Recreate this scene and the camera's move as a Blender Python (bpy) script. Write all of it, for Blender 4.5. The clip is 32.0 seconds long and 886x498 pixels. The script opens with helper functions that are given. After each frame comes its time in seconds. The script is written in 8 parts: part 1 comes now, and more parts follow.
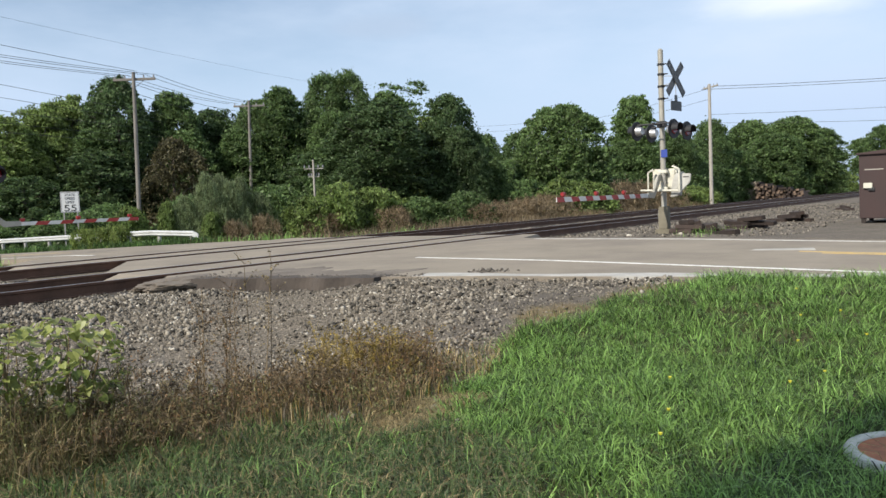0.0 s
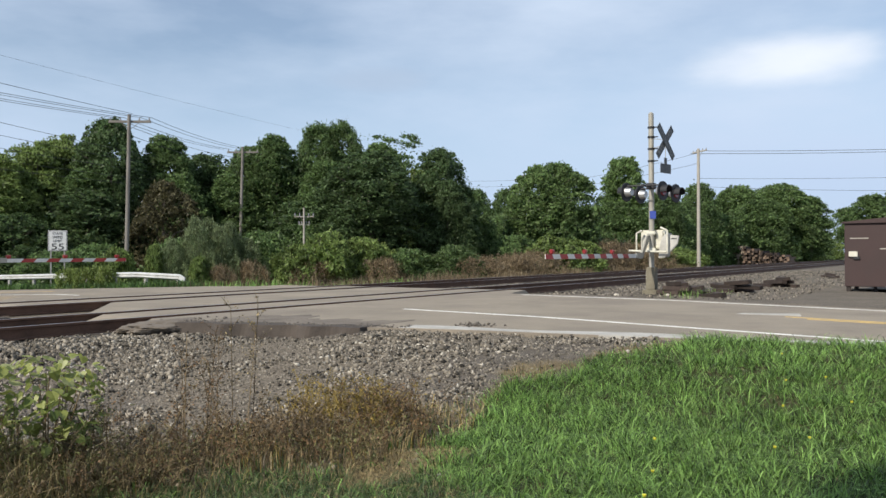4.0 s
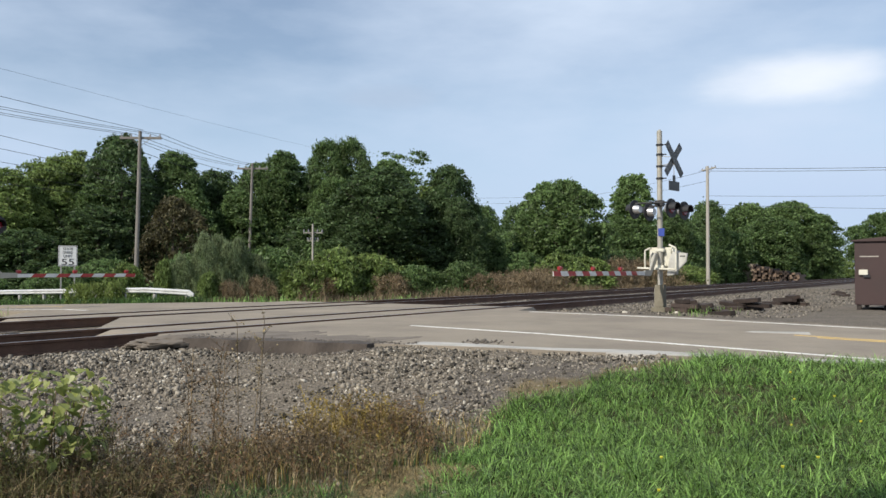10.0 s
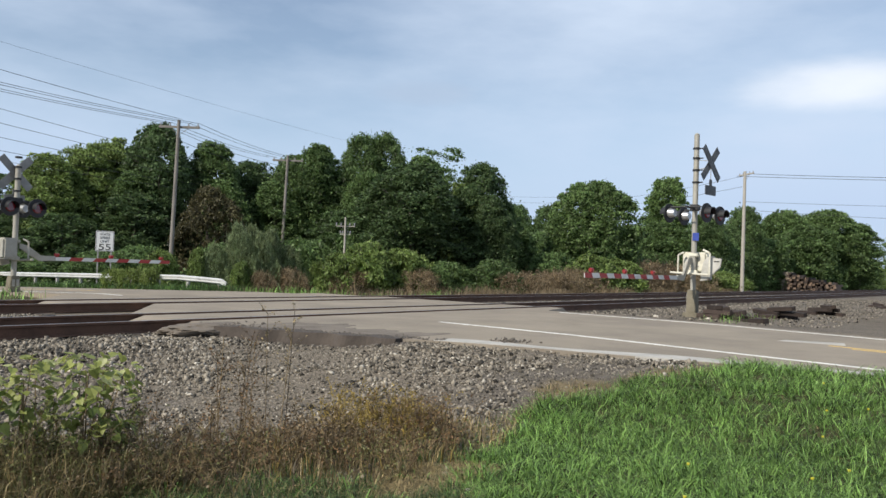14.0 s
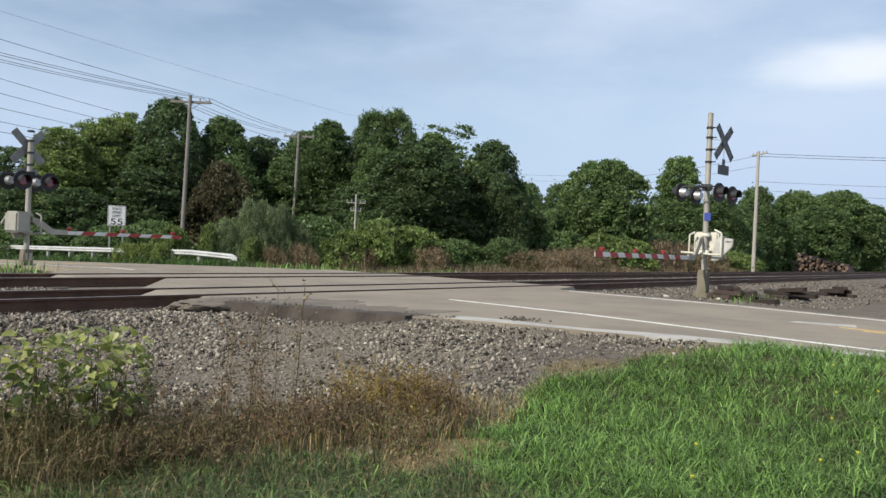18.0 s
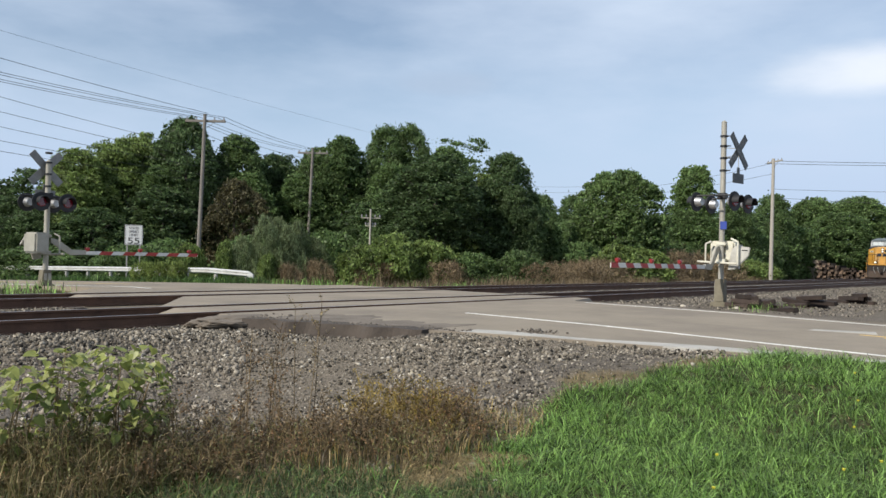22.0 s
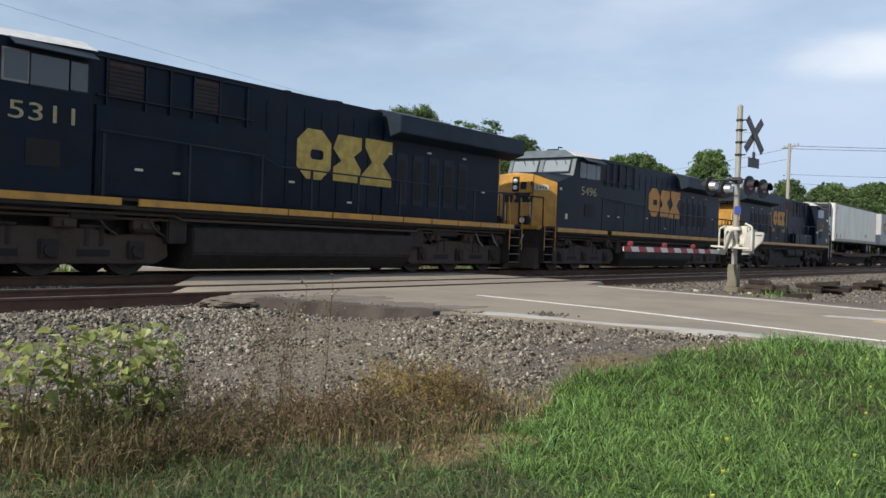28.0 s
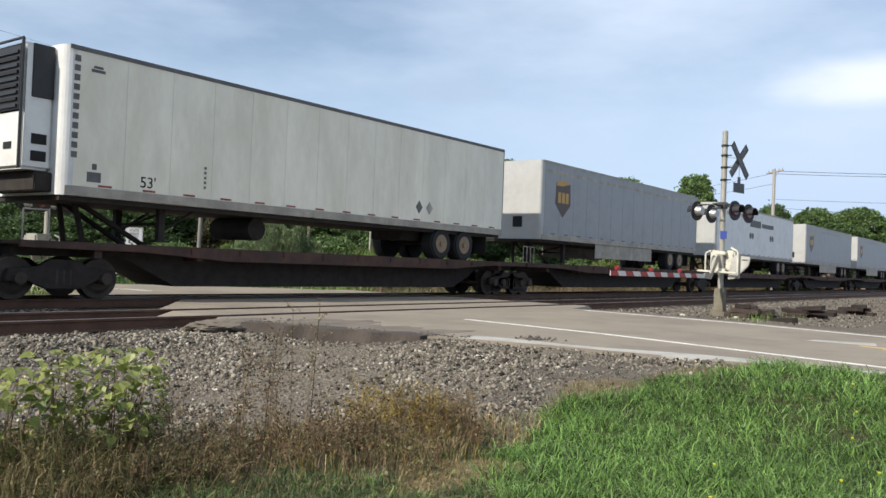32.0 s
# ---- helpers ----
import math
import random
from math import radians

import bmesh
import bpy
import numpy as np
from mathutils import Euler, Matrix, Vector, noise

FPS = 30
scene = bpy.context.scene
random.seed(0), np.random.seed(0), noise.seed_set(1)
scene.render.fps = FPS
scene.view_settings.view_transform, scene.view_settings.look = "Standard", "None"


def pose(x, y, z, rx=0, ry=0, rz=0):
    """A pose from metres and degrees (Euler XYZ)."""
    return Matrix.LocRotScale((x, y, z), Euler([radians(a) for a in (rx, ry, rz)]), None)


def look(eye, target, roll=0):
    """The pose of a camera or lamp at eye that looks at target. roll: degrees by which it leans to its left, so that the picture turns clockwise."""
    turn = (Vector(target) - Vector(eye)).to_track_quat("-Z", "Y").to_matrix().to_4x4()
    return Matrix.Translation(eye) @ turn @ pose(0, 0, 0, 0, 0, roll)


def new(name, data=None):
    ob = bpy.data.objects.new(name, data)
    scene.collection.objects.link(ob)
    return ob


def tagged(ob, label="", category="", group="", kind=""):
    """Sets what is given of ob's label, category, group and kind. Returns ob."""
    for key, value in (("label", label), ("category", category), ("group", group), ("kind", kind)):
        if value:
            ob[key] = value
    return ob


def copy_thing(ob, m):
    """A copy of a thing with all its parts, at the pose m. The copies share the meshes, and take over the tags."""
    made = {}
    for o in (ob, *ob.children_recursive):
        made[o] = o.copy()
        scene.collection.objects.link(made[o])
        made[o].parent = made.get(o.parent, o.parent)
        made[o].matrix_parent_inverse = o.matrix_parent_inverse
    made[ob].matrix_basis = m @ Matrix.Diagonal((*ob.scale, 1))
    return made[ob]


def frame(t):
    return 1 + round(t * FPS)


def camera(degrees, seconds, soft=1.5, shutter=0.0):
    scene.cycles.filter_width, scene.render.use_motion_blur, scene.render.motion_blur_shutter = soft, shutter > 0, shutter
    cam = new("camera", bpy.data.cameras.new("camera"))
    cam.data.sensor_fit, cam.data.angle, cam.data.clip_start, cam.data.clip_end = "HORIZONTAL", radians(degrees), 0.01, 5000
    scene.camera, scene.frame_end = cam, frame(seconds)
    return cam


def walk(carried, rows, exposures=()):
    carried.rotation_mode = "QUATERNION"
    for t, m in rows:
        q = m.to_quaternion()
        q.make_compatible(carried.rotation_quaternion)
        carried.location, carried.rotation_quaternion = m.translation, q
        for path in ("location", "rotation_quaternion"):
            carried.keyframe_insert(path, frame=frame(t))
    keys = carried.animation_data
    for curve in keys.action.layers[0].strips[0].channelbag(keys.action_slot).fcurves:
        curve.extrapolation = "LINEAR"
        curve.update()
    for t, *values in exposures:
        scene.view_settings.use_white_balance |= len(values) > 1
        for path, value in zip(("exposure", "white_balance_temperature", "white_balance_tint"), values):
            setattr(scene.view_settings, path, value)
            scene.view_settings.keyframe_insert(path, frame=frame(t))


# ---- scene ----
# World: x runs along the tracks, y away across them, z = 0 at the rail tops.
cam = camera(56.03, 32.0, soft=1.5)
PATH = [
    (0, (0.006, 0.010, 1.005), (8.3419, 5.5058, 0.4420), -2.336),
    (0.5, (-0.006, -0.005, 1.003), (8.4357, 5.3549, 0.8928), -2.050),
    (1, (-0.000, 0.004, 0.999), (8.4473, 5.3552, 1.0491), -1.298),
    (1.5, (-0.005, 0.010, 1.001), (8.4451, 5.3568, 1.0054), -0.752),
    (2, (-0.002, 0.012, 1.003), (8.4516, 5.3519, 0.8883), -0.591),
    (2.5, (0.005, 0.014, 1.000), (8.4572, 5.3580, 0.9131), -0.440),
    (3, (-0.013, 0.007, 1.003), (8.4422, 5.3470, 0.9592), -0.117),
    (3.5, (0.002, 0.018, 0.998), (8.4570, 5.3574, 0.9684), 0.001),
    (4, (-0.008, 0.012, 0.999), (8.4266, 5.3828, 1.0686), -0.188),
    (4.5, (-0.005, 0.014, 0.999), (8.4207, 5.3945, 1.2186), -0.379),
    (6.5, (-0.018, 0.004, 1.000), (8.3741, 5.4375, 1.2152), 0.266),
    (7, (-0.010, -0.002, 1.000), (8.3565, 5.4729, 1.1675), -0.077),
    (7.5, (0.013, -0.006, 1.001), (8.3822, 5.4669, 0.9987), -0.739),
    (8, (0.006, -0.007, 1.000), (8.3671, 5.4783, 0.9522), -0.655),
    (8.5, (0.009, -0.005, 0.999), (8.3637, 5.4901, 0.9744), -0.117),
    (9, (0.005, -0.003, 0.998), (8.3765, 5.4664, 1.0972), 0.104),
    (9.5, (-0.003, -0.004, 0.998), (8.3737, 5.4528, 1.2400), 0.145),
    (10, (-0.007, -0.010, 1.000), (8.3686, 5.4470, 1.2691), 0.028),
    (10.5, (0.001, -0.009, 0.999), (8.3754, 5.4517, 1.2083), 0.058),
    (11, (0.000, -0.004, 0.999), (8.3539, 5.4887, 1.1970), 0.473),
    (11.5, (-0.004, -0.005, 1.000), (8.3251, 5.5252, 1.2191), 0.713),
    (12, (-0.005, -0.002, 1.000), (8.3082, 5.5514, 1.2286), 0.698),
    (12.5, (0.000, -0.009, 0.999), (8.2832, 5.5914, 1.1939), 0.812),
    (13, (-0.006, -0.009, 0.999), (8.2381, 5.6475, 1.2124), 1.131),
    (13.5, (0.001, -0.006, 0.999), (8.2156, 5.6938, 1.1966), 1.595),
    (14, (-0.002, -0.006, 0.998), (8.1638, 5.7621, 1.2254), 1.975),
    (14.5, (-0.006, -0.013, 0.999), (8.1680, 5.7411, 1.2905), 1.916),
    (16.5, (-0.000, -0.004, 0.999), (8.1775, 5.7493, 1.1628), 1.875),
    (17, (0.001, -0.003, 0.999), (8.1607, 5.7773, 1.1136), 2.063),
    (17.5, (0.003, -0.001, 0.998), (8.1187, 5.8418, 0.9622), 2.503),
    (18, (0.005, -0.002, 1.001), (8.1065, 5.8603, 0.9530), 2.515),
    (18.5, (-0.003, -0.007, 1.000), (8.1135, 5.8314, 1.1754), 2.497),
    (19, (0.001, -0.004, 0.999), (8.1929, 5.7244, 1.2724), 2.245),
    (19.5, (-0.006, 0.004, 0.998), (8.2170, 5.6812, 1.3879), 2.173),
    (20, (-0.022, -0.018, 1.003), (8.0321, 5.8671, 1.7096), 2.641),
    (20.5, (-0.014, -0.009, 1.002), (7.9056, 6.0656, 1.6090), 1.992),
    (21, (-0.001, 0.005, 1.003), (7.9588, 6.0542, 1.2141), 1.479),
    (21.5, (-0.005, -0.005, 1.002), (7.9834, 6.0092, 1.1527), 1.410),
    (22, (-0.011, -0.007, 1.004), (7.9803, 6.0029, 1.1119), 1.531),
    (22.5, (-0.009, -0.006, 1.006), (7.9870, 5.9985, 1.1143), 1.611),
    (23, (-0.002, -0.003, 1.002), (7.9899, 6.0084, 1.0814), 1.569),
    (23.5, (0.009, 0.007, 1.000), (7.9755, 6.0512, 1.0328), 1.670),
    (24, (0.009, 0.008, 1.001), (7.9544, 6.0806, 0.9648), 1.871),
    (24.5, (0.001, -0.009, 1.002), (7.9368, 6.0761, 0.9791), 1.896),
    (25, (0.013, 0.007, 1.004), (7.9538, 6.0848, 1.0190), 1.961),
    (25.5, (0.006, -0.005, 1.000), (7.9529, 6.0651, 0.9997), 1.809),
    (27.5, (0.009, -0.010, 0.995), (7.9292, 6.0946, 0.9258), 1.656),
    (28, (0.004, -0.007, 0.994), (7.9088, 6.1170, 0.8875), 2.089),
    (28.5, (0.002, -0.001, 1.012), (7.9238, 6.1015, 0.9538), 2.561),
    (29, (-0.000, 0.001, 1.006), (7.9464, 6.0720, 1.0371), 2.583),
    (29.5, (0.002, -0.002, 1.011), (7.9520, 6.0642, 1.0905), 2.572),
    (30, (-0.003, 0.005, 1.010), (7.9601, 6.0540, 1.1076), 2.890),
    (30.5, (0.003, -0.010, 0.989), (7.9724, 6.0295, 1.1203), 2.361),
    (31, (0.002, -0.007, 0.999), (7.9779, 6.0225, 1.1279), 2.377),
    (31.5, (0.004, -0.007, 0.998), (7.9909, 6.0093, 1.1306), 2.198),
    (32, (0.003, -0.009, 1.002), (7.9909, 6.0043, 1.1832), 2.211),
]
walk(cam, [(t, look(eye, target, roll)) for t, eye, target, roll in PATH],
     [(0, 0.32), (0.7, 0.2), (12, 0.18), (24, 0.15), (27.7, 0.12), (28.6, 0.2), (29.6, 0.42), (31, 0.42), (32, 0.32)])

# ---- light ----
SUN_EL, SUN_AZ = radians(37), radians(168)   # azimuth counted from +x towards +y
sun_way = Vector((math.cos(SUN_EL) * math.cos(SUN_AZ), math.cos(SUN_EL) * math.sin(SUN_AZ), math.sin(SUN_EL)))
sun = new("sun", bpy.data.lights.new("sun", "SUN"))
sun.data.energy, sun.data.angle, sun.data.color = 4.2, radians(1.0), (1.0, 0.93, 0.82)
sun.matrix_world = look(sun_way * 50, (0, 0, 0))


def make_world():
    world = bpy.data.worlds.new("sky")
    scene.world = world
    world.use_nodes = True
    nt = world.node_tree
    N, L = nt.nodes, nt.links
    bg = N["Background"]
    sky = N.new("ShaderNodeTexSky")
    sky.sky_type, sky.sun_disc = "NISHITA", False
    sky.sun_elevation, sky.sun_rotation = SUN_EL, radians(90) - SUN_AZ
    sky.air_density, sky.dust_density, sky.ozone_density = 1.0, 0.25, 1.5
    co = N.new("ShaderNodeTexCoord")
    mp = N.new("ShaderNodeMapping")
    mp.inputs["Scale"].default_value = (1.0, 1.0, 3.2)
    L.new(co.outputs["Generated"], mp.inputs["Vector"])
    n1 = N.new("ShaderNodeTexNoise")
    n1.inputs["Scale"].default_value, n1.inputs["Detail"].default_value, n1.inputs["Roughness"].default_value = 2.1, 7, 0.55
    L.new(mp.outputs[0], n1.inputs["Vector"])
    ramp = N.new("ShaderNodeValToRGB")
    ramp.color_ramp.elements[0].position, ramp.color_ramp.elements[1].position = 0.30, 0.66
    L.new(n1.outputs["Fac"], ramp.inputs["Fac"])
    mix = N.new("ShaderNodeMix")
    mix.data_type = "RGBA"
    mix.inputs["B"].default_value = (5.9, 6.9, 8.4, 1)
    mul = N.new("ShaderNodeMath")
    mul.operation = "MULTIPLY_ADD"
    mul.inputs[1].default_value, mul.inputs[2].default_value = 0.72, 0.20
    L.new(ramp.outputs["Color"], mul.inputs[0])
    L.new(mul.outputs[0], mix.inputs["Factor"])
    L.new(sky.outputs[0], mix.inputs["A"])
    # bluer haze low over the horizon
    up = N.new("ShaderNodeSeparateXYZ")
    L.new(co.outputs["Generated"], up.inputs[0])
    low = N.new("ShaderNodeMapRange")
    low.interpolation_type = "SMOOTHSTEP"
    low.inputs["From Min"].default_value, low.inputs["From Max"].default_value = 0.02, 0.24
    low.inputs["To Min"].default_value, low.inputs["To Max"].default_value = 0.8, 0.0
    L.new(up.outputs["Z"], low.inputs["Value"])
    haze = N.new("ShaderNodeMix")
    haze.data_type = "RGBA"
    haze.inputs["B"].default_value = (4.3, 5.5, 7.6, 1)
    L.new(low.outputs[0], haze.inputs["Factor"])
    L.new(mix.outputs["Result"], haze.inputs["A"])
    # two bright clouds and one small grey one
    last = haze.outputs["Result"]
    for way, wide, high, tint, most in (((0.962, 0.177, 0.210), 0.11, 0.030, (8.9, 9.2, 9.8), 0.75), ((0.784, 0.587, 0.206), 0.062, 0.015, (4.0, 4.9, 6.3), 0.5), ((0.915, 0.19, 0.35), 0.12, 0.032, (8.0, 8.3, 8.9), 0.6)):
        d = Vector(way).normalized()
        e = d.cross(Vector((0, 0, 1))).normalized()
        u = e.cross(d)
        sums = None
        for axis, size in ((e, wide), (u, high)):
            dot = N.new("ShaderNodeVectorMath")
            dot.operation = "DOT_PRODUCT"
            dot.inputs[1].default_value = axis
            L.new(co.outputs["Generated"], dot.inputs[0])
            sq = N.new("ShaderNodeMath")
            sq.operation = "MULTIPLY"
            sq.inputs[1].default_value = 1 / size
            L.new(dot.outputs["Value"], sq.inputs[0])
            p = N.new("ShaderNodeMath")
            p.operation = "POWER"
            p.inputs[1].default_value = 2
            ab = N.new("ShaderNodeMath")
            ab.operation = "ABSOLUTE"
            L.new(sq.outputs[0], ab.inputs[0])
            L.new(ab.outputs[0], p.inputs[0])
            if sums is None:
                sums = p.outputs[0]
            else:
                ad = N.new("ShaderNodeMath")
                ad.operation = "ADD"
                L.new(sums, ad.inputs[0])
                L.new(p.outputs[0], ad.inputs[1])
                sums = ad.outputs[0]
        wob = N.new("ShaderNodeTexNoise")
        wob.inputs["Scale"].default_value, wob.inputs["Detail"].default_value = 9, 6
        L.new(mp.outputs[0], wob.inputs["Vector"])
        ad = N.new("ShaderNodeMath")
        ad.operation = "MULTIPLY_ADD"
        ad.inputs[1].default_value = 1.6
        L.new(wob.outputs["Fac"], ad.inputs[0])
        L.new(sums, ad.inputs[2])
        r = N.new("ShaderNodeMapRange")
        r.interpolation_type = "SMOOTHSTEP"
        r.inputs["From Min"].default_value, r.inputs["From Max"].default_value = 0.5, 2.3
        r.inputs["To Min"].default_value, r.inputs["To Max"].default_value = most, 0.0
        L.new(ad.outputs[0], r.inputs["Value"])
        m2 = N.new("ShaderNodeMix")
        m2.data_type = "RGBA"
        m2.inputs["B"].default_value = (*tint, 1)
        L.new(r.outputs[0], m2.inputs["Factor"])
        L.new(last, m2.inputs["A"])
        last = m2.outputs["Result"]
    L.new(last, bg.inputs["Color"])
    bg.inputs["Strength"].default_value = 0.101


make_world()


# ---- materials ----
def mat(name, base, rough=0.7, metal=0.0, var=0.25, scale=3.0, bump=0.15, bscale=40.0, rand=0.0, island=0.0,
        stain=None, stain_amount=0.5, stain_scale=1.2, emit=None, spec=0.5, translucent=0.0, stretch=None):
    """A procedural surface: base colour with broad and fine variation, an optional stain colour, and bump."""
    m = bpy.data.materials.new(name)
    m.use_nodes = True
    nt = m.node_tree
    N, L = nt.nodes, nt.links
    b = N["Principled BSDF"]
    b.inputs["Roughness"].default_value, b.inputs["Metallic"].default_value = rough, metal
    b.inputs["Specular IOR Level"].default_value = spec
    co = N.new("ShaderNodeTexCoord").outputs["Object"]
    if stretch:
        mp = N.new("ShaderNodeMapping")
        mp.inputs["Scale"].default_value = stretch
        L.new(co, mp.inputs["Vector"])
        co = mp.outputs[0]

    def noise_tex(s, detail=5.0, rough_=0.6):
        n = N.new("ShaderNodeTexNoise")
        n.inputs["Scale"].default_value, n.inputs["Detail"].default_value, n.inputs["Roughness"].default_value = s, detail, rough_
        L.new(co, n.inputs["Vector"])
        return n.outputs["Fac"]

    def remap(v, a, c):
        r = N.new("ShaderNodeMapRange")
        r.inputs["From Min"].default_value, r.inputs["From Max"].default_value = 0.3, 0.7
        r.inputs["To Min"].default_value, r.inputs["To Max"].default_value = a, c
        L.new(v, r.inputs["Value"])
        return r.outputs[0]

    def times(a, c):
        t = N.new("ShaderNodeMath")
        t.operation = "MULTIPLY"
        L.new(a, t.inputs[0])
        L.new(c, t.inputs[1])
        return t.outputs[0]

    f = times(remap(noise_tex(scale), 1 - var, 1 + var), remap(noise_tex(bscale), 1 - var * 0.6, 1 + var * 0.6))
    for amount, source in ((rand, ("ShaderNodeObjectInfo", "Random")), (island, ("ShaderNodeNewGeometry", "Random Per Island"))):
        if amount:
            r = N.new("ShaderNodeMapRange")
            r.inputs["To Min"].default_value, r.inputs["To Max"].default_value = 1 - amount, 1 + amount
            L.new(N.new(source[0]).outputs[source[1]], r.inputs["Value"])
            f = times(f, r.outputs[0])
    v = N.new("ShaderNodeVectorMath")
    v.operation = "SCALE"
    v.inputs[0].default_value = base
    L.new(f, v.inputs["Scale"])
    colour = v.outputs[0]
    if stain:
        x = N.new("ShaderNodeMix")
        x.data_type = "RGBA"
        x.inputs["B"].default_value = (*stain, 1)
        r = N.new("ShaderNodeMapRange")
        r.inputs["From Min"].default_value, r.inputs["From Max"].default_value = 0.45, 0.68
        r.inputs["To Max"].default_value = stain_amount
        L.new(noise_tex(stain_scale, 8.0, 0.65), r.inputs["Value"])
        L.new(r.outputs[0], x.inputs["Factor"])
        L.new(colour, x.inputs["A"])
        colour = x.outputs["Result"]
    L.new(colour, b.inputs["Base Color"])
    if bump:
        bn = N.new("ShaderNodeBump")
        bn.inputs["Strength"].default_value, bn.inputs["Distance"].default_value = bump, 0.02
        L.new(noise_tex(bscale, 6.0), bn.inputs["Height"])
        L.new(bn.outputs[0], b.inputs["Normal"])
    if emit:
        b.inputs["Emission Color"].default_value, b.inputs["Emission Strength"].default_value = (*emit[0], 1), emit[1]
    if translucent:
        tr = N.new("ShaderNodeBsdfTranslucent")
        L.new(colour, tr.inputs["Color"])
        ms = N.new("ShaderNodeMixShader")
        ms.inputs[0].default_value = translucent
        L.new(b.outputs[0], ms.inputs[1])
        L.new(tr.outputs[0], ms.inputs[2])
        L.new(ms.outputs[0], N["Material Output"].inputs["Surface"])
    return m


# ---- mesh helpers ----
def part(name, bm, material, parent=None, label=""):
    """Links a bmesh as one mesh object under a thing or a part."""
    me = bpy.data.meshes.new(name)
    bm.to_mesh(me)
    bm.free()
    me.materials.append(material)
    ob = new(name, me)
    if parent:
        ob.parent = parent
    if label:
        ob["label"] = label
    return ob


def thing(name, x, y, z, rz, label, category, group="", kind=""):
    ob = new(name)
    ob.empty_display_size = 0.2
    ob.matrix_world = pose(x, y, z, 0, 0, rz)
    return tagged(ob, label, category, group, kind)


def box(bm, x0, x1, y0, y1, z0, z1, bevel=0.0):
    """A box from its limits, with its edges rounded when bevel is given."""
    r = bmesh.ops.create_cube(bm, size=1, matrix=Matrix.LocRotScale(((x0 + x1) / 2, (y0 + y1) / 2, (z0 + z1) / 2), None, (x1 - x0, y1 - y0, z1 - z0)))
    if bevel:
        edges = list({e for v in r["verts"] for e in v.link_edges})
        bmesh.ops.bevel(bm, geom=edges, offset=bevel, segments=2, affect="EDGES")


def rod(bm, a, b, r, r2=None, n=10):
    """A round bar from a to b."""
    a, b = Vector(a), Vector(b)
    m = Matrix.Translation((a + b) / 2) @ (b - a).to_track_quat("Z", "Y").to_matrix().to_4x4()
    bmesh.ops.create_cone(bm, cap_ends=True, segments=n, radius1=r, radius2=r if r2 is None else r2, depth=(b - a).length, matrix=m)


def pipe(bm, pts, r, n=6):
    for a, b in zip(pts, pts[1:]):
        rod(bm, a, b, r, n=n)


def prism(bm, outline, axis, a, b, bevel=0.0):
    """Extrudes a flat outline from a to b along the axis x, y or z."""
    def put(u, v, w):
        return {"x": (w, u, v), "y": (u, w, v), "z": (u, v, w)}[axis]
    lo = [bm.verts.new(put(u, v, a)) for u, v in outline]
    hi = [bm.verts.new(put(u, v, b)) for u, v in outline]
    faces = [bm.faces.new(lo), bm.faces.new(hi[::-1])]
    k = len(outline)
    for i in range(k):
        faces.append(bm.faces.new((lo[i], hi[i], hi[(i + 1) % k], lo[(i + 1) % k])))
    bmesh.ops.recalc_face_normals(bm, faces=faces)
    if bevel:
        bmesh.ops.bevel(bm, geom=list({e for f in faces for e in f.edges}), offset=bevel, segments=2, affect="EDGES")


def B():
    return bmesh.new()


def mesh_from(name, verts, faces, material, parent=None):
    """One mesh from number arrays (triangles or quads), for stuff made of very many pieces."""
    me = bpy.data.meshes.new(name)
    verts, faces = np.asarray(verts, np.float32), np.asarray(faces, np.int32)
    k = faces.shape[1]
    me.vertices.add(len(verts))
    me.vertices.foreach_set("co", verts.ravel())
    me.loops.add(faces.size)
    me.loops.foreach_set("vertex_index", faces.ravel())
    me.polygons.add(len(faces))
    me.polygons.foreach_set("loop_start", np.arange(0, faces.size, k, dtype=np.int32))
    me.update(calc_edges=True)
    me.materials.append(material)
    ob = new(name, me)
    if parent:
        ob.parent = parent
    return ob


def smooth(ob):
    for p in ob.data.polygons:
        p.use_smooth = True
    return ob


def scatter(name, shape_v, shape_f, places, material, rng, parent=None, tilt=0.3):
    """Copies a small shape to rows of x, y, z, size, turned at random, joined in one mesh."""
    n, k = len(places), len(shape_v)
    a, tx, ty = rng.uniform(0, 2 * np.pi, n), rng.normal(0, tilt, n), rng.normal(0, tilt, n)
    v = np.repeat(np.asarray(shape_v, float)[None], n, 0) * places[:, 3][:, None, None]
    y, z = v[..., 1] * np.cos(tx)[:, None] - v[..., 2] * np.sin(tx)[:, None], v[..., 1] * np.sin(tx)[:, None] + v[..., 2] * np.cos(tx)[:, None]
    x, z = v[..., 0] * np.cos(ty)[:, None] + z * np.sin(ty)[:, None], z * np.cos(ty)[:, None] - v[..., 0] * np.sin(ty)[:, None]
    x, y = x * np.cos(a)[:, None] - y * np.sin(a)[:, None], x * np.sin(a)[:, None] + y * np.cos(a)[:, None]
    v = np.stack([x, y, z], -1) + places[:, None, :3]
    f = (np.asarray(shape_f)[None] + (np.arange(n) * k)[:, None, None]).reshape(-1, np.shape(shape_f)[1])
    return mesh_from(name, v.reshape(-1, 3), f, material, parent)


# ---- the lie of the land ----
NEAR_TRACK, FAR_TRACK = 12.2, 16.95


def sstep(a, b, x):
    t = np.clip((np.asarray(x, float) - a) / (b - a), 0, 1)
    return t * t * (3 - 2 * t)


def road_mid(y):
    """x of the road's middle line at the distance y."""
    return 14.4 + 0.17 * np.minimum(y, 10) - 0.01 * np.maximum(y - 10, 0)


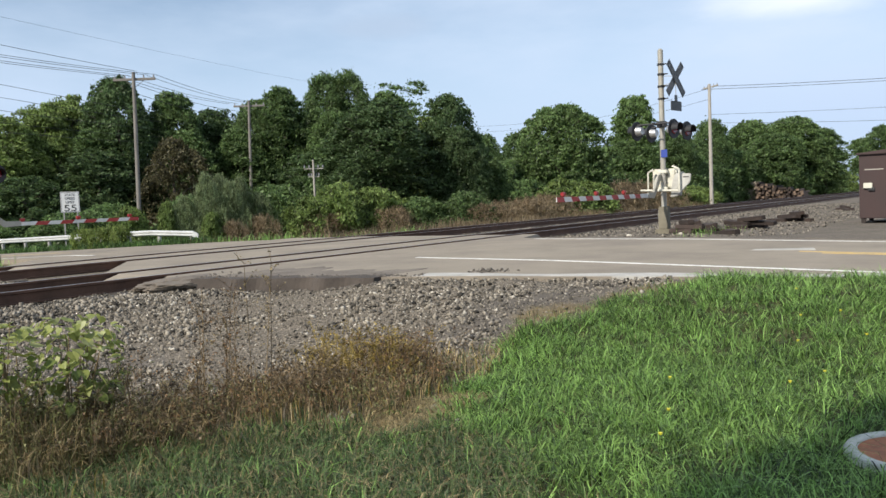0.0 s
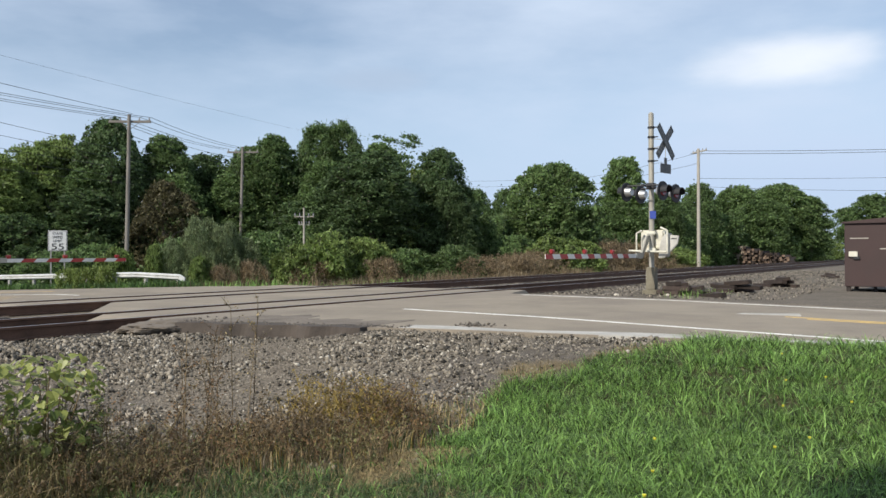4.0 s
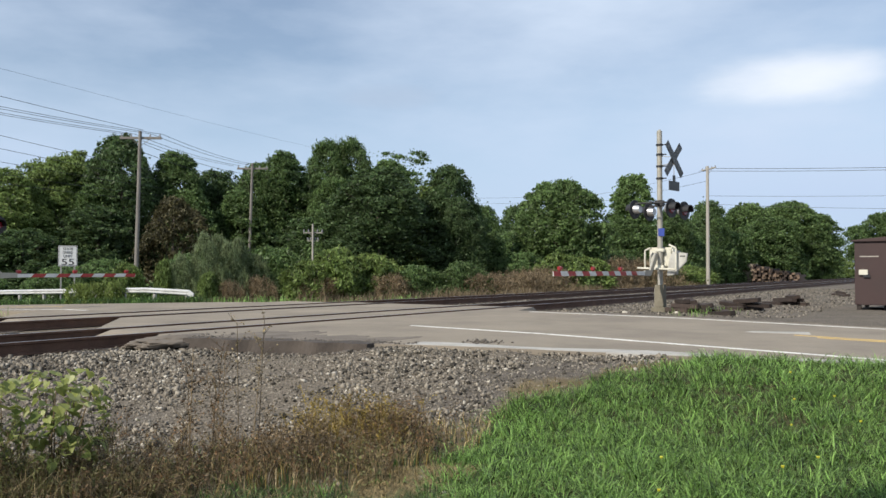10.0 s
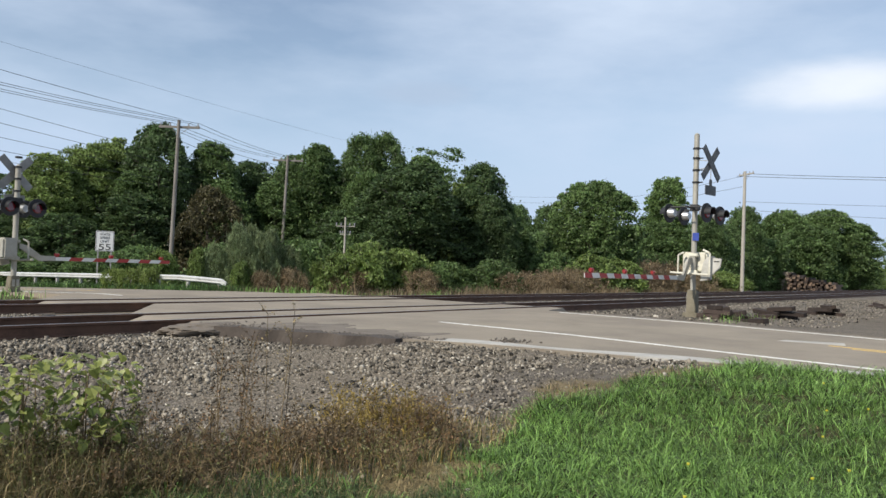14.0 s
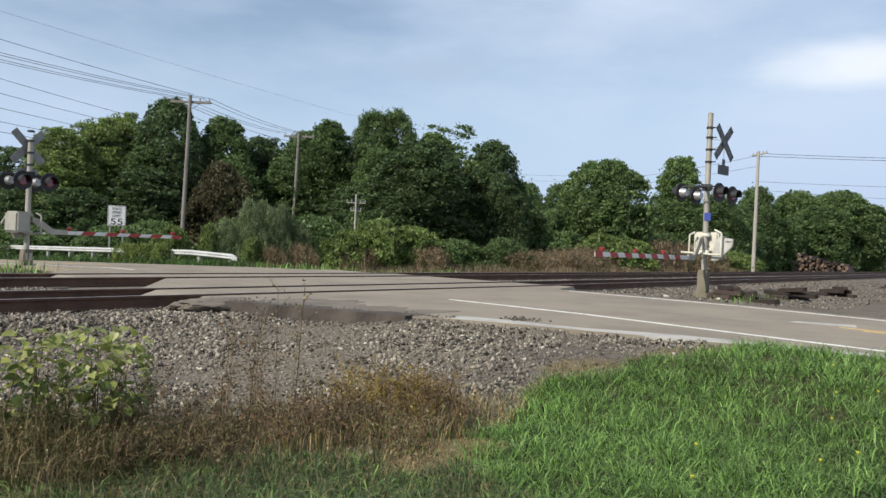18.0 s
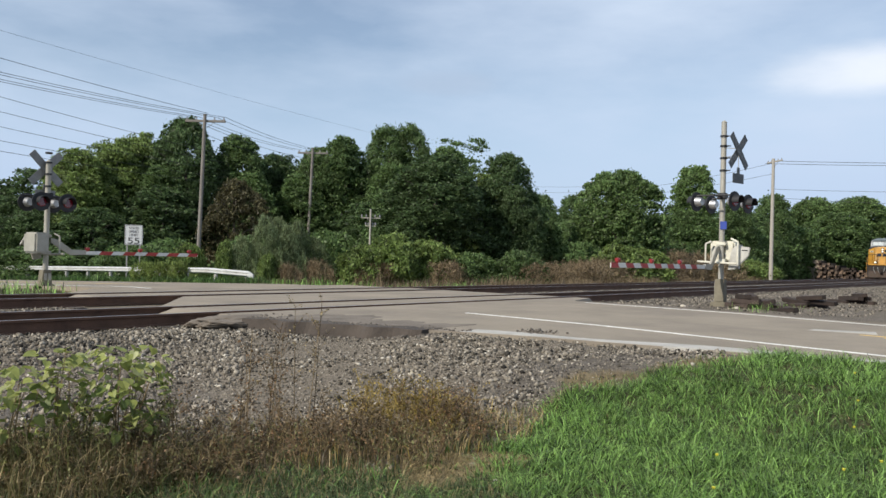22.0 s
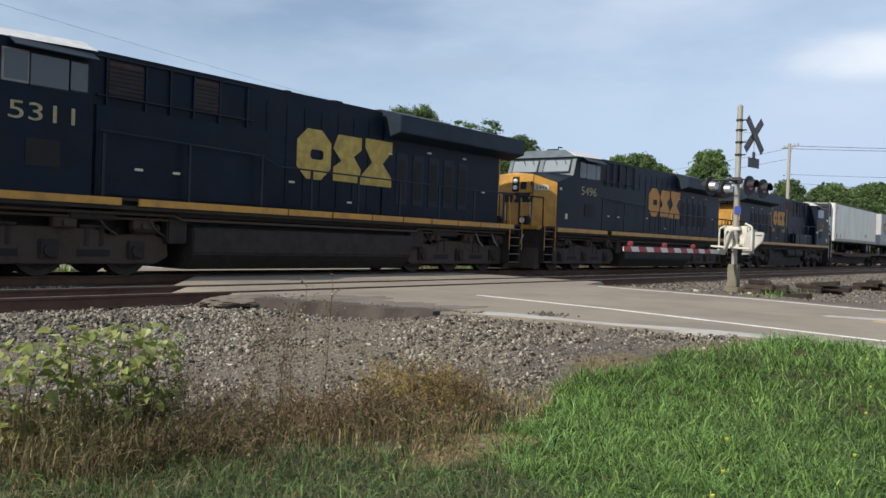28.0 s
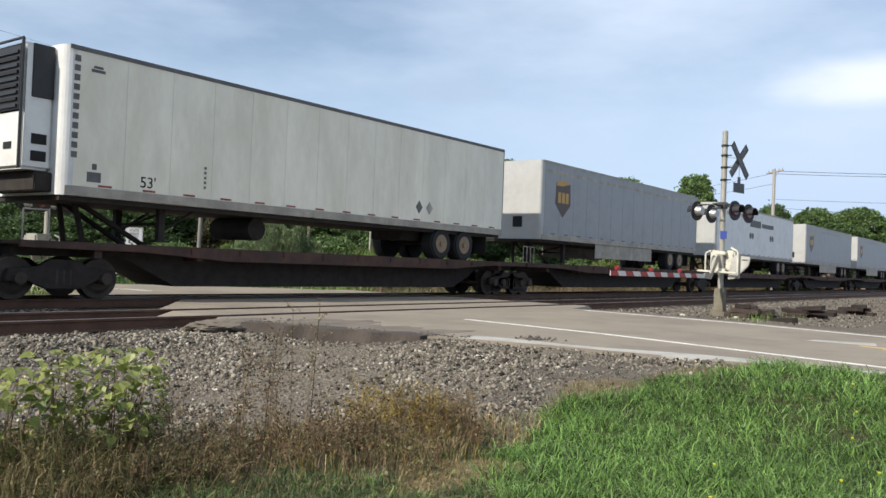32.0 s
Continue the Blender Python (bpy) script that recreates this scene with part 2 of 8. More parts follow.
def road_z(y):
    y = np.asarray(y, float)
    return -0.03 - 0.03 * np.maximum(y - 21, 0) * (y < 60) - 1.17 * (y >= 60) - 0.012 * np.clip(6 - y, 0, 50)


def road_left(y):
    """x of the pavement's edge on the camera's side."""
    y = np.asarray(y, float)
    return np.where(y < 10.5, 11.2 - 0.24 * np.clip(y, -40, 10.5), np.where(y < 19, 8.7 + 0.02 * (y - 10.5), 12.2))


def road_right(y):
    y = np.asarray(y, float)
    return np.where(y < 10.5, road_mid(y) + 3.45, np.where(y < 19, 21.6, 20.1))


def lumps(x, y, s):
    return np.sin(x * 1.7 * s + 0.6 * np.sin(y * 2.3 * s)) * np.cos(y * 1.3 * s + 0.8 * np.sin(x * 1.1 * s))


def ground_z(x, y):
    x, y = np.asarray(x, float), np.asarray(y, float)
    off = np.maximum(road_left(y) - x, 0)                       # away from the road, camera's side
    off2 = np.maximum(x - road_right(y), 0)
    near = -0.07 - 0.14 * sstep(6.6, 8.2, y) - (0.43 - 0.14 * sstep(6.6, 8.2, y)) * sstep(0.2, 4.5, off)
    right = -0.07 - 0.08 * sstep(0, 3, off2)
    z = np.where(x > (road_left(y) + road_right(y)) / 2, right, near)
    bed = np.where((y > 9.5) & (y < 19.8), 1.0, 0.0) * sstep(9.5, 10.5, y) * (1 - sstep(18.7, 19.8, y))
    z = z * (1 - bed) + (-0.205) * bed
    far = sstep(19.2, 24, y)
    drop = road_z(y) - 0.08 - 0.45 * sstep(0.5, 5, np.maximum(off, off2))
    z = z * (1 - far) + drop * far
    on_road = (x > road_left(y) - 0.05) & (x < road_right(y) + 0.05)
    z = np.where(on_road, np.minimum(z, road_z(y) - 0.16), z)
    z = z + np.where(on_road, 0, 0.025 * lumps(x, y, 1.1) + 0.012 * lumps(x + 3, y, 3.1)) * (1 - 0.7 * bed)
    return z


def grass_at(x, y):
    """1 where green grass grows on the camera's side of the tracks."""
    x, y = np.asarray(x, float), np.asarray(y, float)
    edge = np.interp(x, (-6.0, 2.0, 3.2, 3.7, 4.15, 4.6, 5.3, 6.4, 7.4, 8.0, 8.6, 9.3, 10.4, 12.0), (6.0, 4.9, 4.5, 4.2, 3.85, 3.6, 3.45, 3.8, 3.95, 3.78, 3.48, 3.15, 2.85, 2.6))
    return (y < edge + 0.13 * lumps(x, y, 2.0)) & (x < road_left(y) - 0.1)


def weeds_at(x, y):
    x, y = np.asarray(x, float), np.asarray(y, float)
    edge = np.interp(x, (2.9, 3.8, 4.4, 5.0, 5.6, 6.4, 7.7, 8.6, 9.3, 10.5), (5.9, 5.4, 5.05, 4.75, 4.5, 4.3, 4.25, 3.8, 3.4, 3.1))
    return (~grass_at(x, y)) & (y < edge + 0.25 * lumps(x, y, 1.7)) & (x < 10.2)


def steps(a, b, fine, far, grow=1.25):
    v = list(np.arange(a, b, fine))
    d = fine
    while v[-1] < far:
        d *= grow
        v.append(v[-1] + d)
    d = fine
    while v[0] > -far:
        d *= grow
        v.insert(0, v[0] - d)
    return np.array(v)


def make_ground():
    xs, ys = steps(-4, 32, 0.2, 2600), steps(-3, 26, 0.2, 2600)
    X, Y = np.meshgrid(xs, ys)
    Z = ground_z(X, Y)
    n, k = len(xs), len(ys)
    v = np.stack([X, Y, Z], -1).reshape(-1, 3)
    i = np.arange(n * k).reshape(k, n)
    f = np.stack([i[:-1, :-1], i[:-1, 1:], i[1:, 1:], i[1:, :-1]], -1).reshape(-1, 4)
    m = bpy.data.materials.new("soil_gravel_and_turf")
    m.use_nodes = True
    nt = m.node_tree
    N, L = nt.nodes, nt.links
    b = N["Principled BSDF"]
    b.inputs["Roughness"].default_value, b.inputs["Specular IOR Level"].default_value = 0.95, 0.15
    co = N.new("ShaderNodeTexCoord").outputs["Object"]
    att = N.new("ShaderNodeAttribute")
    att.attribute_name = "cover"
    sep = N.new("ShaderNodeSeparateColor")
    L.new(att.outputs["Color"], sep.inputs[0])

    def tex(scale, lo, hi, c0, c1):
        q = N.new("ShaderNodeTexNoise")
        q.inputs["Scale"].default_value, q.inputs["Detail"].default_value, q.inputs["Roughness"].default_value = scale, 8, 0.7
        L.new(co, q.inputs["Vector"])
        r = N.new("ShaderNodeValToRGB")
        r.color_ramp.elements[0].position, r.color_ramp.elements[1].position = lo, hi
        r.color_ramp.elements[0].color, r.color_ramp.elements[1].color = (*c0, 1), (*c1, 1)
        L.new(q.outputs["Fac"], r.inputs["Fac"])
        return r.outputs[0], q.outputs["Fac"]

    def blend(fac, a, c):
        x = N.new("ShaderNodeMix")
        x.data_type = "RGBA"
        L.new(fac, x.inputs["Factor"])
        L.new(a, x.inputs["A"])
        L.new(c, x.inputs["B"])
        return x.outputs["Result"]

    gravel, h1 = tex(30, 0.34, 0.70, (0.03, 0.025, 0.019), (0.33, 0.28, 0.218))
    broad, _ = tex(0.8, 0.35, 0.65, (0.075, 0.066, 0.056), (0.17, 0.150, 0.130))
    gravel = blend(sep.outputs[2], gravel, broad)
    soil, _ = tex(9, 0.3, 0.7, (0.04, 0.035, 0.02), (0.10, 0.10, 0.045))
    dry, _ = tex(7, 0.3, 0.7, (0.09, 0.07, 0.04), (0.24, 0.19, 0.11))
    c = blend(sep.outputs[0], blend(sep.outputs[1], gravel, dry), soil)
    L.new(c, b.inputs["Base Color"])
    bp = N.new("ShaderNodeBump")
    bp.inputs["Strength"].default_value, bp.inputs["Distance"].default_value = 0.6, 0.03
    L.new(h1, bp.inputs["Height"])
    L.new(bp.outputs[0], b.inputs["Normal"])
    ob = mesh_from("ground", v, f, m)
    x, y = v[:, 0], v[:, 1]
    grass = grass_at(x, y) | ((y > 20) & ((x < 11.8) | (x > 21.0))) | (y < -4) | (x < -8)
    grass = grass & ~((x > 12) & (y < 14))
    dryish = weeds_at(x, y) | ((y > 19.4) & (y < 24))
    dust = 0.75 * sstep(0.1, 0.6, lumps(x * 0.5, y * 0.9, 0.7)) * ((y < 10) & (x < 13))
    col = np.stack([grass * 1.0, dryish * 1.0, np.where(x > 18, 0.45, dust), np.ones(len(v))], -1).astype(np.float32)
    a = ob.data.color_attributes.new("cover", "FLOAT_COLOR", "POINT")
    a.data.foreach_set("color", col.ravel())
    smooth(ob)
    tagged(ob, "gravel, dry soil and turf round the railway crossing", "ground", kind="structure")


make_ground()
ASPHALT = mat("worn_asphalt", (0.27, 0.231, 0.18), 0.9, var=0.12, scale=0.7, bump=0.25, bscale=90, stain=(0.178, 0.152, 0.125), stain_amount=0.6, stain_scale=0.5, spec=0.25)
CONCRETE = mat("pale_concrete", (0.42, 0.40, 0.36), 0.85, var=0.15, bscale=50, stain=(0.2, 0.19, 0.17), stain_amount=0.5)
WHITE_LINE = mat("worn_white_road_paint", (0.72, 0.71, 0.66), 0.8, var=0.12, bscale=60, stain=(0.3, 0.29, 0.27), stain_amount=0.6, stain_scale=5)
YELLOW_LINE = mat("worn_yellow_road_paint", (0.62, 0.42, 0.12), 0.8, var=0.12, bscale=60, stain=(0.3, 0.27, 0.2), stain_amount=0.6, stain_scale=5)
RAIL = mat("rusty_rail_steel", (0.10, 0.052, 0.033), 0.75, 0.2, var=0.35, bscale=70, stain=(0.12, 0.065, 0.04), stain_amount=0.6)
RAIL_TOP = mat("polished_rail_head", (0.42, 0.40, 0.38), 0.35, 0.9, var=0.1, bump=0.02)
TIE = mat("weathered_wooden_tie", (0.06, 0.05, 0.042), 0.95, var=0.4, bscale=30, stretch=(1, 1, 1), stain=(0.12, 0.1, 0.085), stain_amount=0.5, rand=0.25)


def strip(name, left, right, y0, y1, lift, thick, material, label="", category="", step=0.5, parent=None, wob=0.0, ramp=0.0):
    """A paved strip that follows the road from y0 to y1 between two edges."""
    ys = np.linspace(y0, y1, max(2, int(abs(y1 - y0) / step) + 1))
    xa, xb, z = np.array([float(left(y)) for y in ys]), np.array([float(right(y)) for y in ys]), np.array([float(road_z(y)) for y in ys]) + lift
    if wob:
        xa, xb = xa + wob * lumps(ys * 1.9, ys, 2.0), xb + wob * lumps(ys * 1.3, ys + 5, 2.0)
    bm = B()
    rows = [[bm.verts.new(p) for p in ((a - ramp, y, c - thick), (a, y, c), (b, y, c), (b + ramp, y, c - thick))] for a, b, y, c in zip(xa, xb, ys, z)]
    for p, q in zip(rows, rows[1:]):
        for i in range(3):
            bm.faces.new((p[i], q[i], q[i + 1], p[i + 1]))
    bm.faces.new(rows[0])
    bm.faces.new(rows[-1][::-1])
    bmesh.ops.recalc_face_normals(bm, faces=bm.faces)
    ob = part(name, bm, material, parent)
    if category:
        tagged(ob, label, category, kind="structure")
    return ob


def make_road():
    c = road_mid
    road = strip("road", road_left, road_right, 10.35, -60, 0.0, 0.3, ASPHALT, "worn pale asphalt road leading to the level crossing", "road", wob=0.06)
    strip("asphalt_panel", lambda y: road_left(y) + 0.25, road_right, 11.56, 10.36, 0.0, 0.25, ASPHALT, parent=road, ramp=0.55)
    strip("gauge_panel", lambda y: 8.95 + 0.1 * (y - 11.5), lambda y: 21.4, 12.86, 11.54, 0.005, 0.2, ASPHALT, parent=road, ramp=0.7)
    strip("middle_panel", lambda y: 8.9 + 0.9 * (y - 13.1), lambda y: 21.5, 16.12, 13.02, 0.0, 0.25, ASPHALT, parent=road, ramp=0.6)
    strip("gauge_panel", lambda y: 9.9, lambda y: 21.6, 17.61, 16.29, 0.005, 0.2, ASPHALT, parent=road, ramp=0.6)
    strip("asphalt_panel", lambda y: 9.6 + 0.9 * (y - 17.77), lambda y: 21.3, 20.2, 17.77, 0.0, 0.25, ASPHALT, parent=road, ramp=0.6)
    strip("road_beyond", road_left, road_right, 20.2, 300, 0.0, 0.3, ASPHALT, "worn pale asphalt road running away beyond the tracks", "road", step=2)
    for nm, off, y0, y1, w, m, lab in (
            ("edge_line", -3.0, 9.15, -40, 0.13, WHITE_LINE, "worn white edge line"), ("edge_line", 3.0, 9.75, -40, 0.12, WHITE_LINE, "worn white edge line"),
            ("centre_line", 0.12, 2.7, -40, 0.11, YELLOW_LINE, "worn yellow centre line"), ("centre_line", -0.12, 2.3, -40, 0.11, YELLOW_LINE, "worn yellow centre line"),
            ("edge_line", -2.75, 19.8, 90, 0.13, WHITE_LINE, "worn white edge line"), ("centre_line", 0.3, 25.5, 90, 0.12, YELLOW_LINE, "worn yellow centre line")):
        strip(nm, lambda y: c(y) + off - w / 2, lambda y: c(y) + off + w / 2, y0, y1, 0.004, 0.003, m, lab, "road marking", step=1.0)
    stop = B()
    prism(stop, [(15.1, 3.55), (15.45, 3.5), (15.75, 2.6), (15.3, 2.5)], "z", -0.075, -0.058)
    tagged(part("stop_line", stop, CONCRETE), "worn white stop line painted across the lane", "road marking", kind="structure")


make_road()


def make_tracks():
    prof = [(-0.075, -0.185), (0.075, -0.185), (0.075, -0.172), (0.012, -0.155), (0.01, -0.045), (0.036, -0.035), (0.036, -0.004), (0.028, 0.0), (-0.028, 0.0), (-0.036, -0.004), (-0.036, -0.035), (-0.01, -0.045), (-0.012, -0.155), (-0.075, -0.172)]
    for mid, lab in ((NEAR_TRACK, "empty railway track with rusty rails on wooden ties"), (FAR_TRACK, "railway track with rusty rails that carries the train")):
        tr = thing("railway_track", 0, mid, 0, 0, lab, "railway track", kind="structure")
        for side in (-0.7525, 0.7525):
            bm = B()
            prism(bm, [(side + u, v) for u, v in prof], "x", -400, 900)
            rail = part("rail", bm, RAIL, tr)
            bm = B()
            prism(bm, [(side - 0.024, 0.0005), (side + 0.024, 0.0005), (side + 0.02, 0.003), (side - 0.02, 0.003)], "x", -400, 900)
            part("rail_head", bm, RAIL_TOP, rail, "shiny worn running surface")
        rng = random.Random(int(mid))
        bm = B()
        box(bm, -0.115, 0.115, -1.3, 1.3, -0.36, -0.188, 0.012)
        me = part("tie", bm, TIE, tr)
        me.location = (-3.0, 0, 0)
        for i in range(140):
            x = -3.0 + 0.52 * (i + 1)
            if 9.0 < x < 21.3:
                continue
            t = new("tie", me.data)
            t.parent = tr
            t.location, t.rotation_euler = (x, rng.uniform(-0.04, 0.04), rng.uniform(-0.012, 0.006)), (0, 0, rng.uniform(-0.02, 0.02))
        bm = B()
        for i in range(400):
            x = 70.5 + 0.52 * i
            box(bm, x - 0.115, x + 0.115, -1.3, 1.3, -0.36, -0.19)
        tagged(part("distant_ties", bm, TIE, tr), kind="stuff")


make_tracks()


# ---- the train ----
SPEED = 15.38                       # metres a second at the crossing, towards -x
NAVY = mat("dark_navy_paint", (0.005, 0.0105, 0.023), 0.45, var=0.3, scale=1.2, bump=0.03, bscale=14, stain=(0.014, 0.015, 0.017), stain_amount=0.5, stain_scale=1.4, spec=0.15)
WING_BLUE = mat("weathered_blue_wing_paint", (0.013, 0.026, 0.042), 0.5, var=0.25, scale=1.5, bump=0.03, bscale=14, stain=(0.03, 0.034, 0.038), stain_amount=0.5, stain_scale=1.6, spec=0.2)
STEP_EDGE = mat("worn_step_edge", (0.15, 0.14, 0.125), 0.6, 0.3, var=0.3)
NAVY_LIGHT = mat("faded_navy_panel", (0.010, 0.016, 0.028), 0.5, var=0.25, bump=0.03, stain=(0.025, 0.025, 0.027), stain_amount=0.4, spec=0.25)
ORANGE = mat("golden_orange_paint", (0.50, 0.255, 0.035), 0.45, var=0.12, scale=2, bump=0.03, bscale=20, stain=(0.2, 0.115, 0.035), stain_amount=0.6, stain_scale=2.2)
GOLD = mat("faded_gold_lettering", (0.46, 0.33, 0.07), 0.6, var=0.18, scale=5, bump=0.02, stain=(0.16, 0.12, 0.04), stain_amount=0.55, stain_scale=3)
PALE = mat("off_white_lettering", (0.55, 0.53, 0.42), 0.6, var=0.15, bump=0.0)
AMBER = mat("orange_lettering", (0.52, 0.24, 0.04), 0.6, var=0.15, bump=0.0)
ROOF_WHITE = mat("dirty_white_cab_roof", (0.62, 0.62, 0.60), 0.55, var=0.12, bump=0.03, stain=(0.3, 0.29, 0.27), stain_amount=0.5)
GRIME = mat("grimy_underframe_steel", (0.027, 0.021, 0.018), 0.85, 0.1, var=0.4, scale=4, bscale=50, stain=(0.045, 0.035, 0.028), stain_amount=0.6, stain_scale=3)
GRIME_BROWN = mat("dusty_brown_truck_frame", (0.062, 0.042, 0.03), 0.9, var=0.35, bscale=40, stain=(0.03, 0.027, 0.025), stain_amount=0.6, stain_scale=3)
BLACK = mat("black_opening", (0.008, 0.008, 0.009), 0.8, var=0.2, bump=0.0)
RUST_GRILLE = mat("rusty_brown_grille", (0.06, 0.032, 0.022), 0.8, var=0.3, bump=0.1)
STEEL = mat("worn_grey_steel", (0.3, 0.29, 0.27), 0.5, 0.5, var=0.2)
WHEEL = mat("worn_wheel_steel", (0.05, 0.038, 0.03), 0.6, 0.4, var=0.3)
GLASS = mat("dark_cab_glass", (0.018, 0.022, 0.025), 0.08, var=0.05, bump=0.0, spec=0.9)
# the bright sky reflection is put into the pane's pale base colour
GLARE_GLASS = mat("sky_glare_windscreen_glass", (0.38, 0.41, 0.40), 0.1, 0.5, var=0.04, bump=0.0, spec=0.9)
LAMP = mat("lit_headlight", (0.9, 0.85, 0.7), 0.3, var=0.02, bump=0.0, emit=((1.0, 0.86, 0.6), 0.7))
PALE_GOLD = mat("pale_gold_lettering", (0.38, 0.335, 0.18), 0.7, var=0.2, scale=5, bump=0.0, stain=(0.2, 0.17, 0.09), stain_amount=0.5, stain_scale=3)
# sun sheen on the navy cab front, painted as a lighter grey
CAB_SHEEN = mat("sun_sheen_grey_cab_front", (0.10, 0.125, 0.135), 0.45, var=0.2, bump=0.02, stain=(0.14, 0.15, 0.15), stain_amount=0.5, stain_scale=3)
LAMP_DIM = mat("headlight_glass", (0.75, 0.75, 0.72), 0.15, var=0.02, bump=0.0)
HOSE = mat("pale_rubber_hose", (0.25, 0.25, 0.24), 0.6, var=0.2)
HORN = 11.2                         # where the horns stand along the turned locomotive


def words(name, text, height, m, material, parent, width=None):
    """Flat lettering in the built-in font, raised a little from its ground."""
    cu = bpy.data.curves.new(name, "FONT")
    cu.body, cu.size, cu.extrude = text, height * 1.38, 0.004
    ob = bpy.data.objects.new(name, cu)
    scene.collection.objects.link(ob)
    bpy.context.view_layer.update()
    me = bpy.data.meshes.new_from_object(ob)
    bpy.data.objects.remove(ob)
    bpy.data.curves.remove(cu)
    xs = [v.co.x for v in me.vertices]
    k = (width / (max(xs) - min(xs))) if width else 1.0
    for v in me.vertices:
        v.co.x = (v.co.x - min(xs)) * k
    me.materials.clear()
    me.materials.append(material)
    out = new(name, me)
    out.parent = parent
    out.matrix_local = m
    return out


def facing(x, y, z, way):
    """A pose for lettering on a side face (way 'near' or 'far') or on an end face (way 'front')."""
    return {"near": pose(x, y, z, 90, 0, 0), "far": pose(x, y, z, 90, 0, 180), "front": pose(x, y, z, 90, 0, -90)}[way]


def wheelset(parent, x, r, gauge=0.7525):
    """An axle with its two wheels; it turns."""
    bm = B()
    rod(bm, (0, -0.95, 0), (0, 0.95, 0), 0.09, n=10)
    for s in (-1, 1):
        rod(bm, (0, s * (gauge - 0.07), 0), (0, s * (gauge + 0.065), 0), r, r * 0.985, n=28)
        rod(bm, (0, s * (gauge - 0.10), 0), (0, s * (gauge - 0.07), 0), r + 0.028, n=28)
        rod(bm, (0, s * (gauge + 0.06), 0), (0, s * (gauge + 0.09), 0), r * 0.8, r * 0.55, n=20)
    ob = part("wheelset", bm, WHEEL, parent, "worn steel wheels on one axle")
    ob.location = (x, 0, r)
    return ob, r


WHEELSETS = []


def loco_truck(parent, mid, spread=1.85, modern=False):
    for k in (-1, 0, 1):
        WHEELSETS.append(wheelset(parent, mid + k * spread, 0.53))
        bm = B()
        box(bm, mid + k * spread - 0.62, mid + k * spread + 0.62, -0.62, 0.62, 0.16, 0.95, 0.06)
        part("traction_motor", bm, GRIME, parent, "grimy traction motor")
    bm = B()
    box(bm, mid - 2.5, mid + 2.5, -0.66, 0.66, 0.95, 1.3, 0.03)
    part("truck_bolster", bm, GRIME, parent)
    for s in (-1, 1):
        bm = B()
        y = s * 1.08
        out = [(-2.65, 0.42), (-2.6, 0.78), (-2.2, 0.92), (-1.3, 0.84), (-0.9, 0.98), (0.9, 0.98), (1.3, 0.84), (2.2, 0.92), (2.6, 0.78), (2.65, 0.42), (2.35, 0.26), (-2.35, 0.26)]
        if modern:
            out = [(-2.6, 0.62), (-2.4, 0.9), (-1.4, 0.8), (-0.7, 1.12), (0.7, 1.12), (1.4, 0.8), (2.4, 0.9), (2.6, 0.62), (1.4, 0.42), (0.6, 0.72), (-0.6, 0.72), (-1.4, 0.42)]
        prism(bm, [(mid + u, v) for u, v in out], "y", y - 0.09, y + 0.09, 0.02)
        frame_ = part("truck_frame", bm, GRIME_BROWN, parent, "dusty cast truck side frame")
        for k in (-1, 0, 1):
            bm = B()
            x = mid + k * spread
            box(bm, x - 0.2, x + 0.2, y + s * 0.05 - 0.1, y + s * 0.05 + 0.1, 0.36, 0.74, 0.03)
            rod(bm, (x, y, 0.53), (x, y + s * 0.2, 0.53), 0.14, 0.12, n=14)
            part("axle_box", bm, GRIME, frame_)
        if not modern:
            for k in (-0.5, 0.5):
                bm = B()
                x = mid + k * spread
                box(bm, x - 0.36, x + 0.36, y + s * 0.085 - 0.01, y + s * 0.085 + 0.012, 0.4, 0.56, 0.009)
                part("frame_slot", bm, BLACK, frame_, "dark slot in the side frame")
        for k in (-0.5, 0.5):
            bm = B()
            x = mid + k * spread
            for q in (-0.16, 0.16):
                rod(bm, (x + q, y + s * 0.02, 0.62), (x + q, y + s * 0.02, 0.98), 0.09, n=10)
            box(bm, x - 0.32, x + 0.32, y - 0.08, y + 0.12 * s + 0.02, 0.98, 1.06, 0.01)
            part("spring_nest", bm, GRIME, frame_)
        for q in (-2.05, 2.05):
            bm = B()
            rod(bm, (mid + q - 0.3, y + s * 0.1, 1.0), (mid + q + 0.3, y + s * 0.1, 1.0), 0.11, n=12)
            part("brake_cylinder", bm, GRIME, frame_)


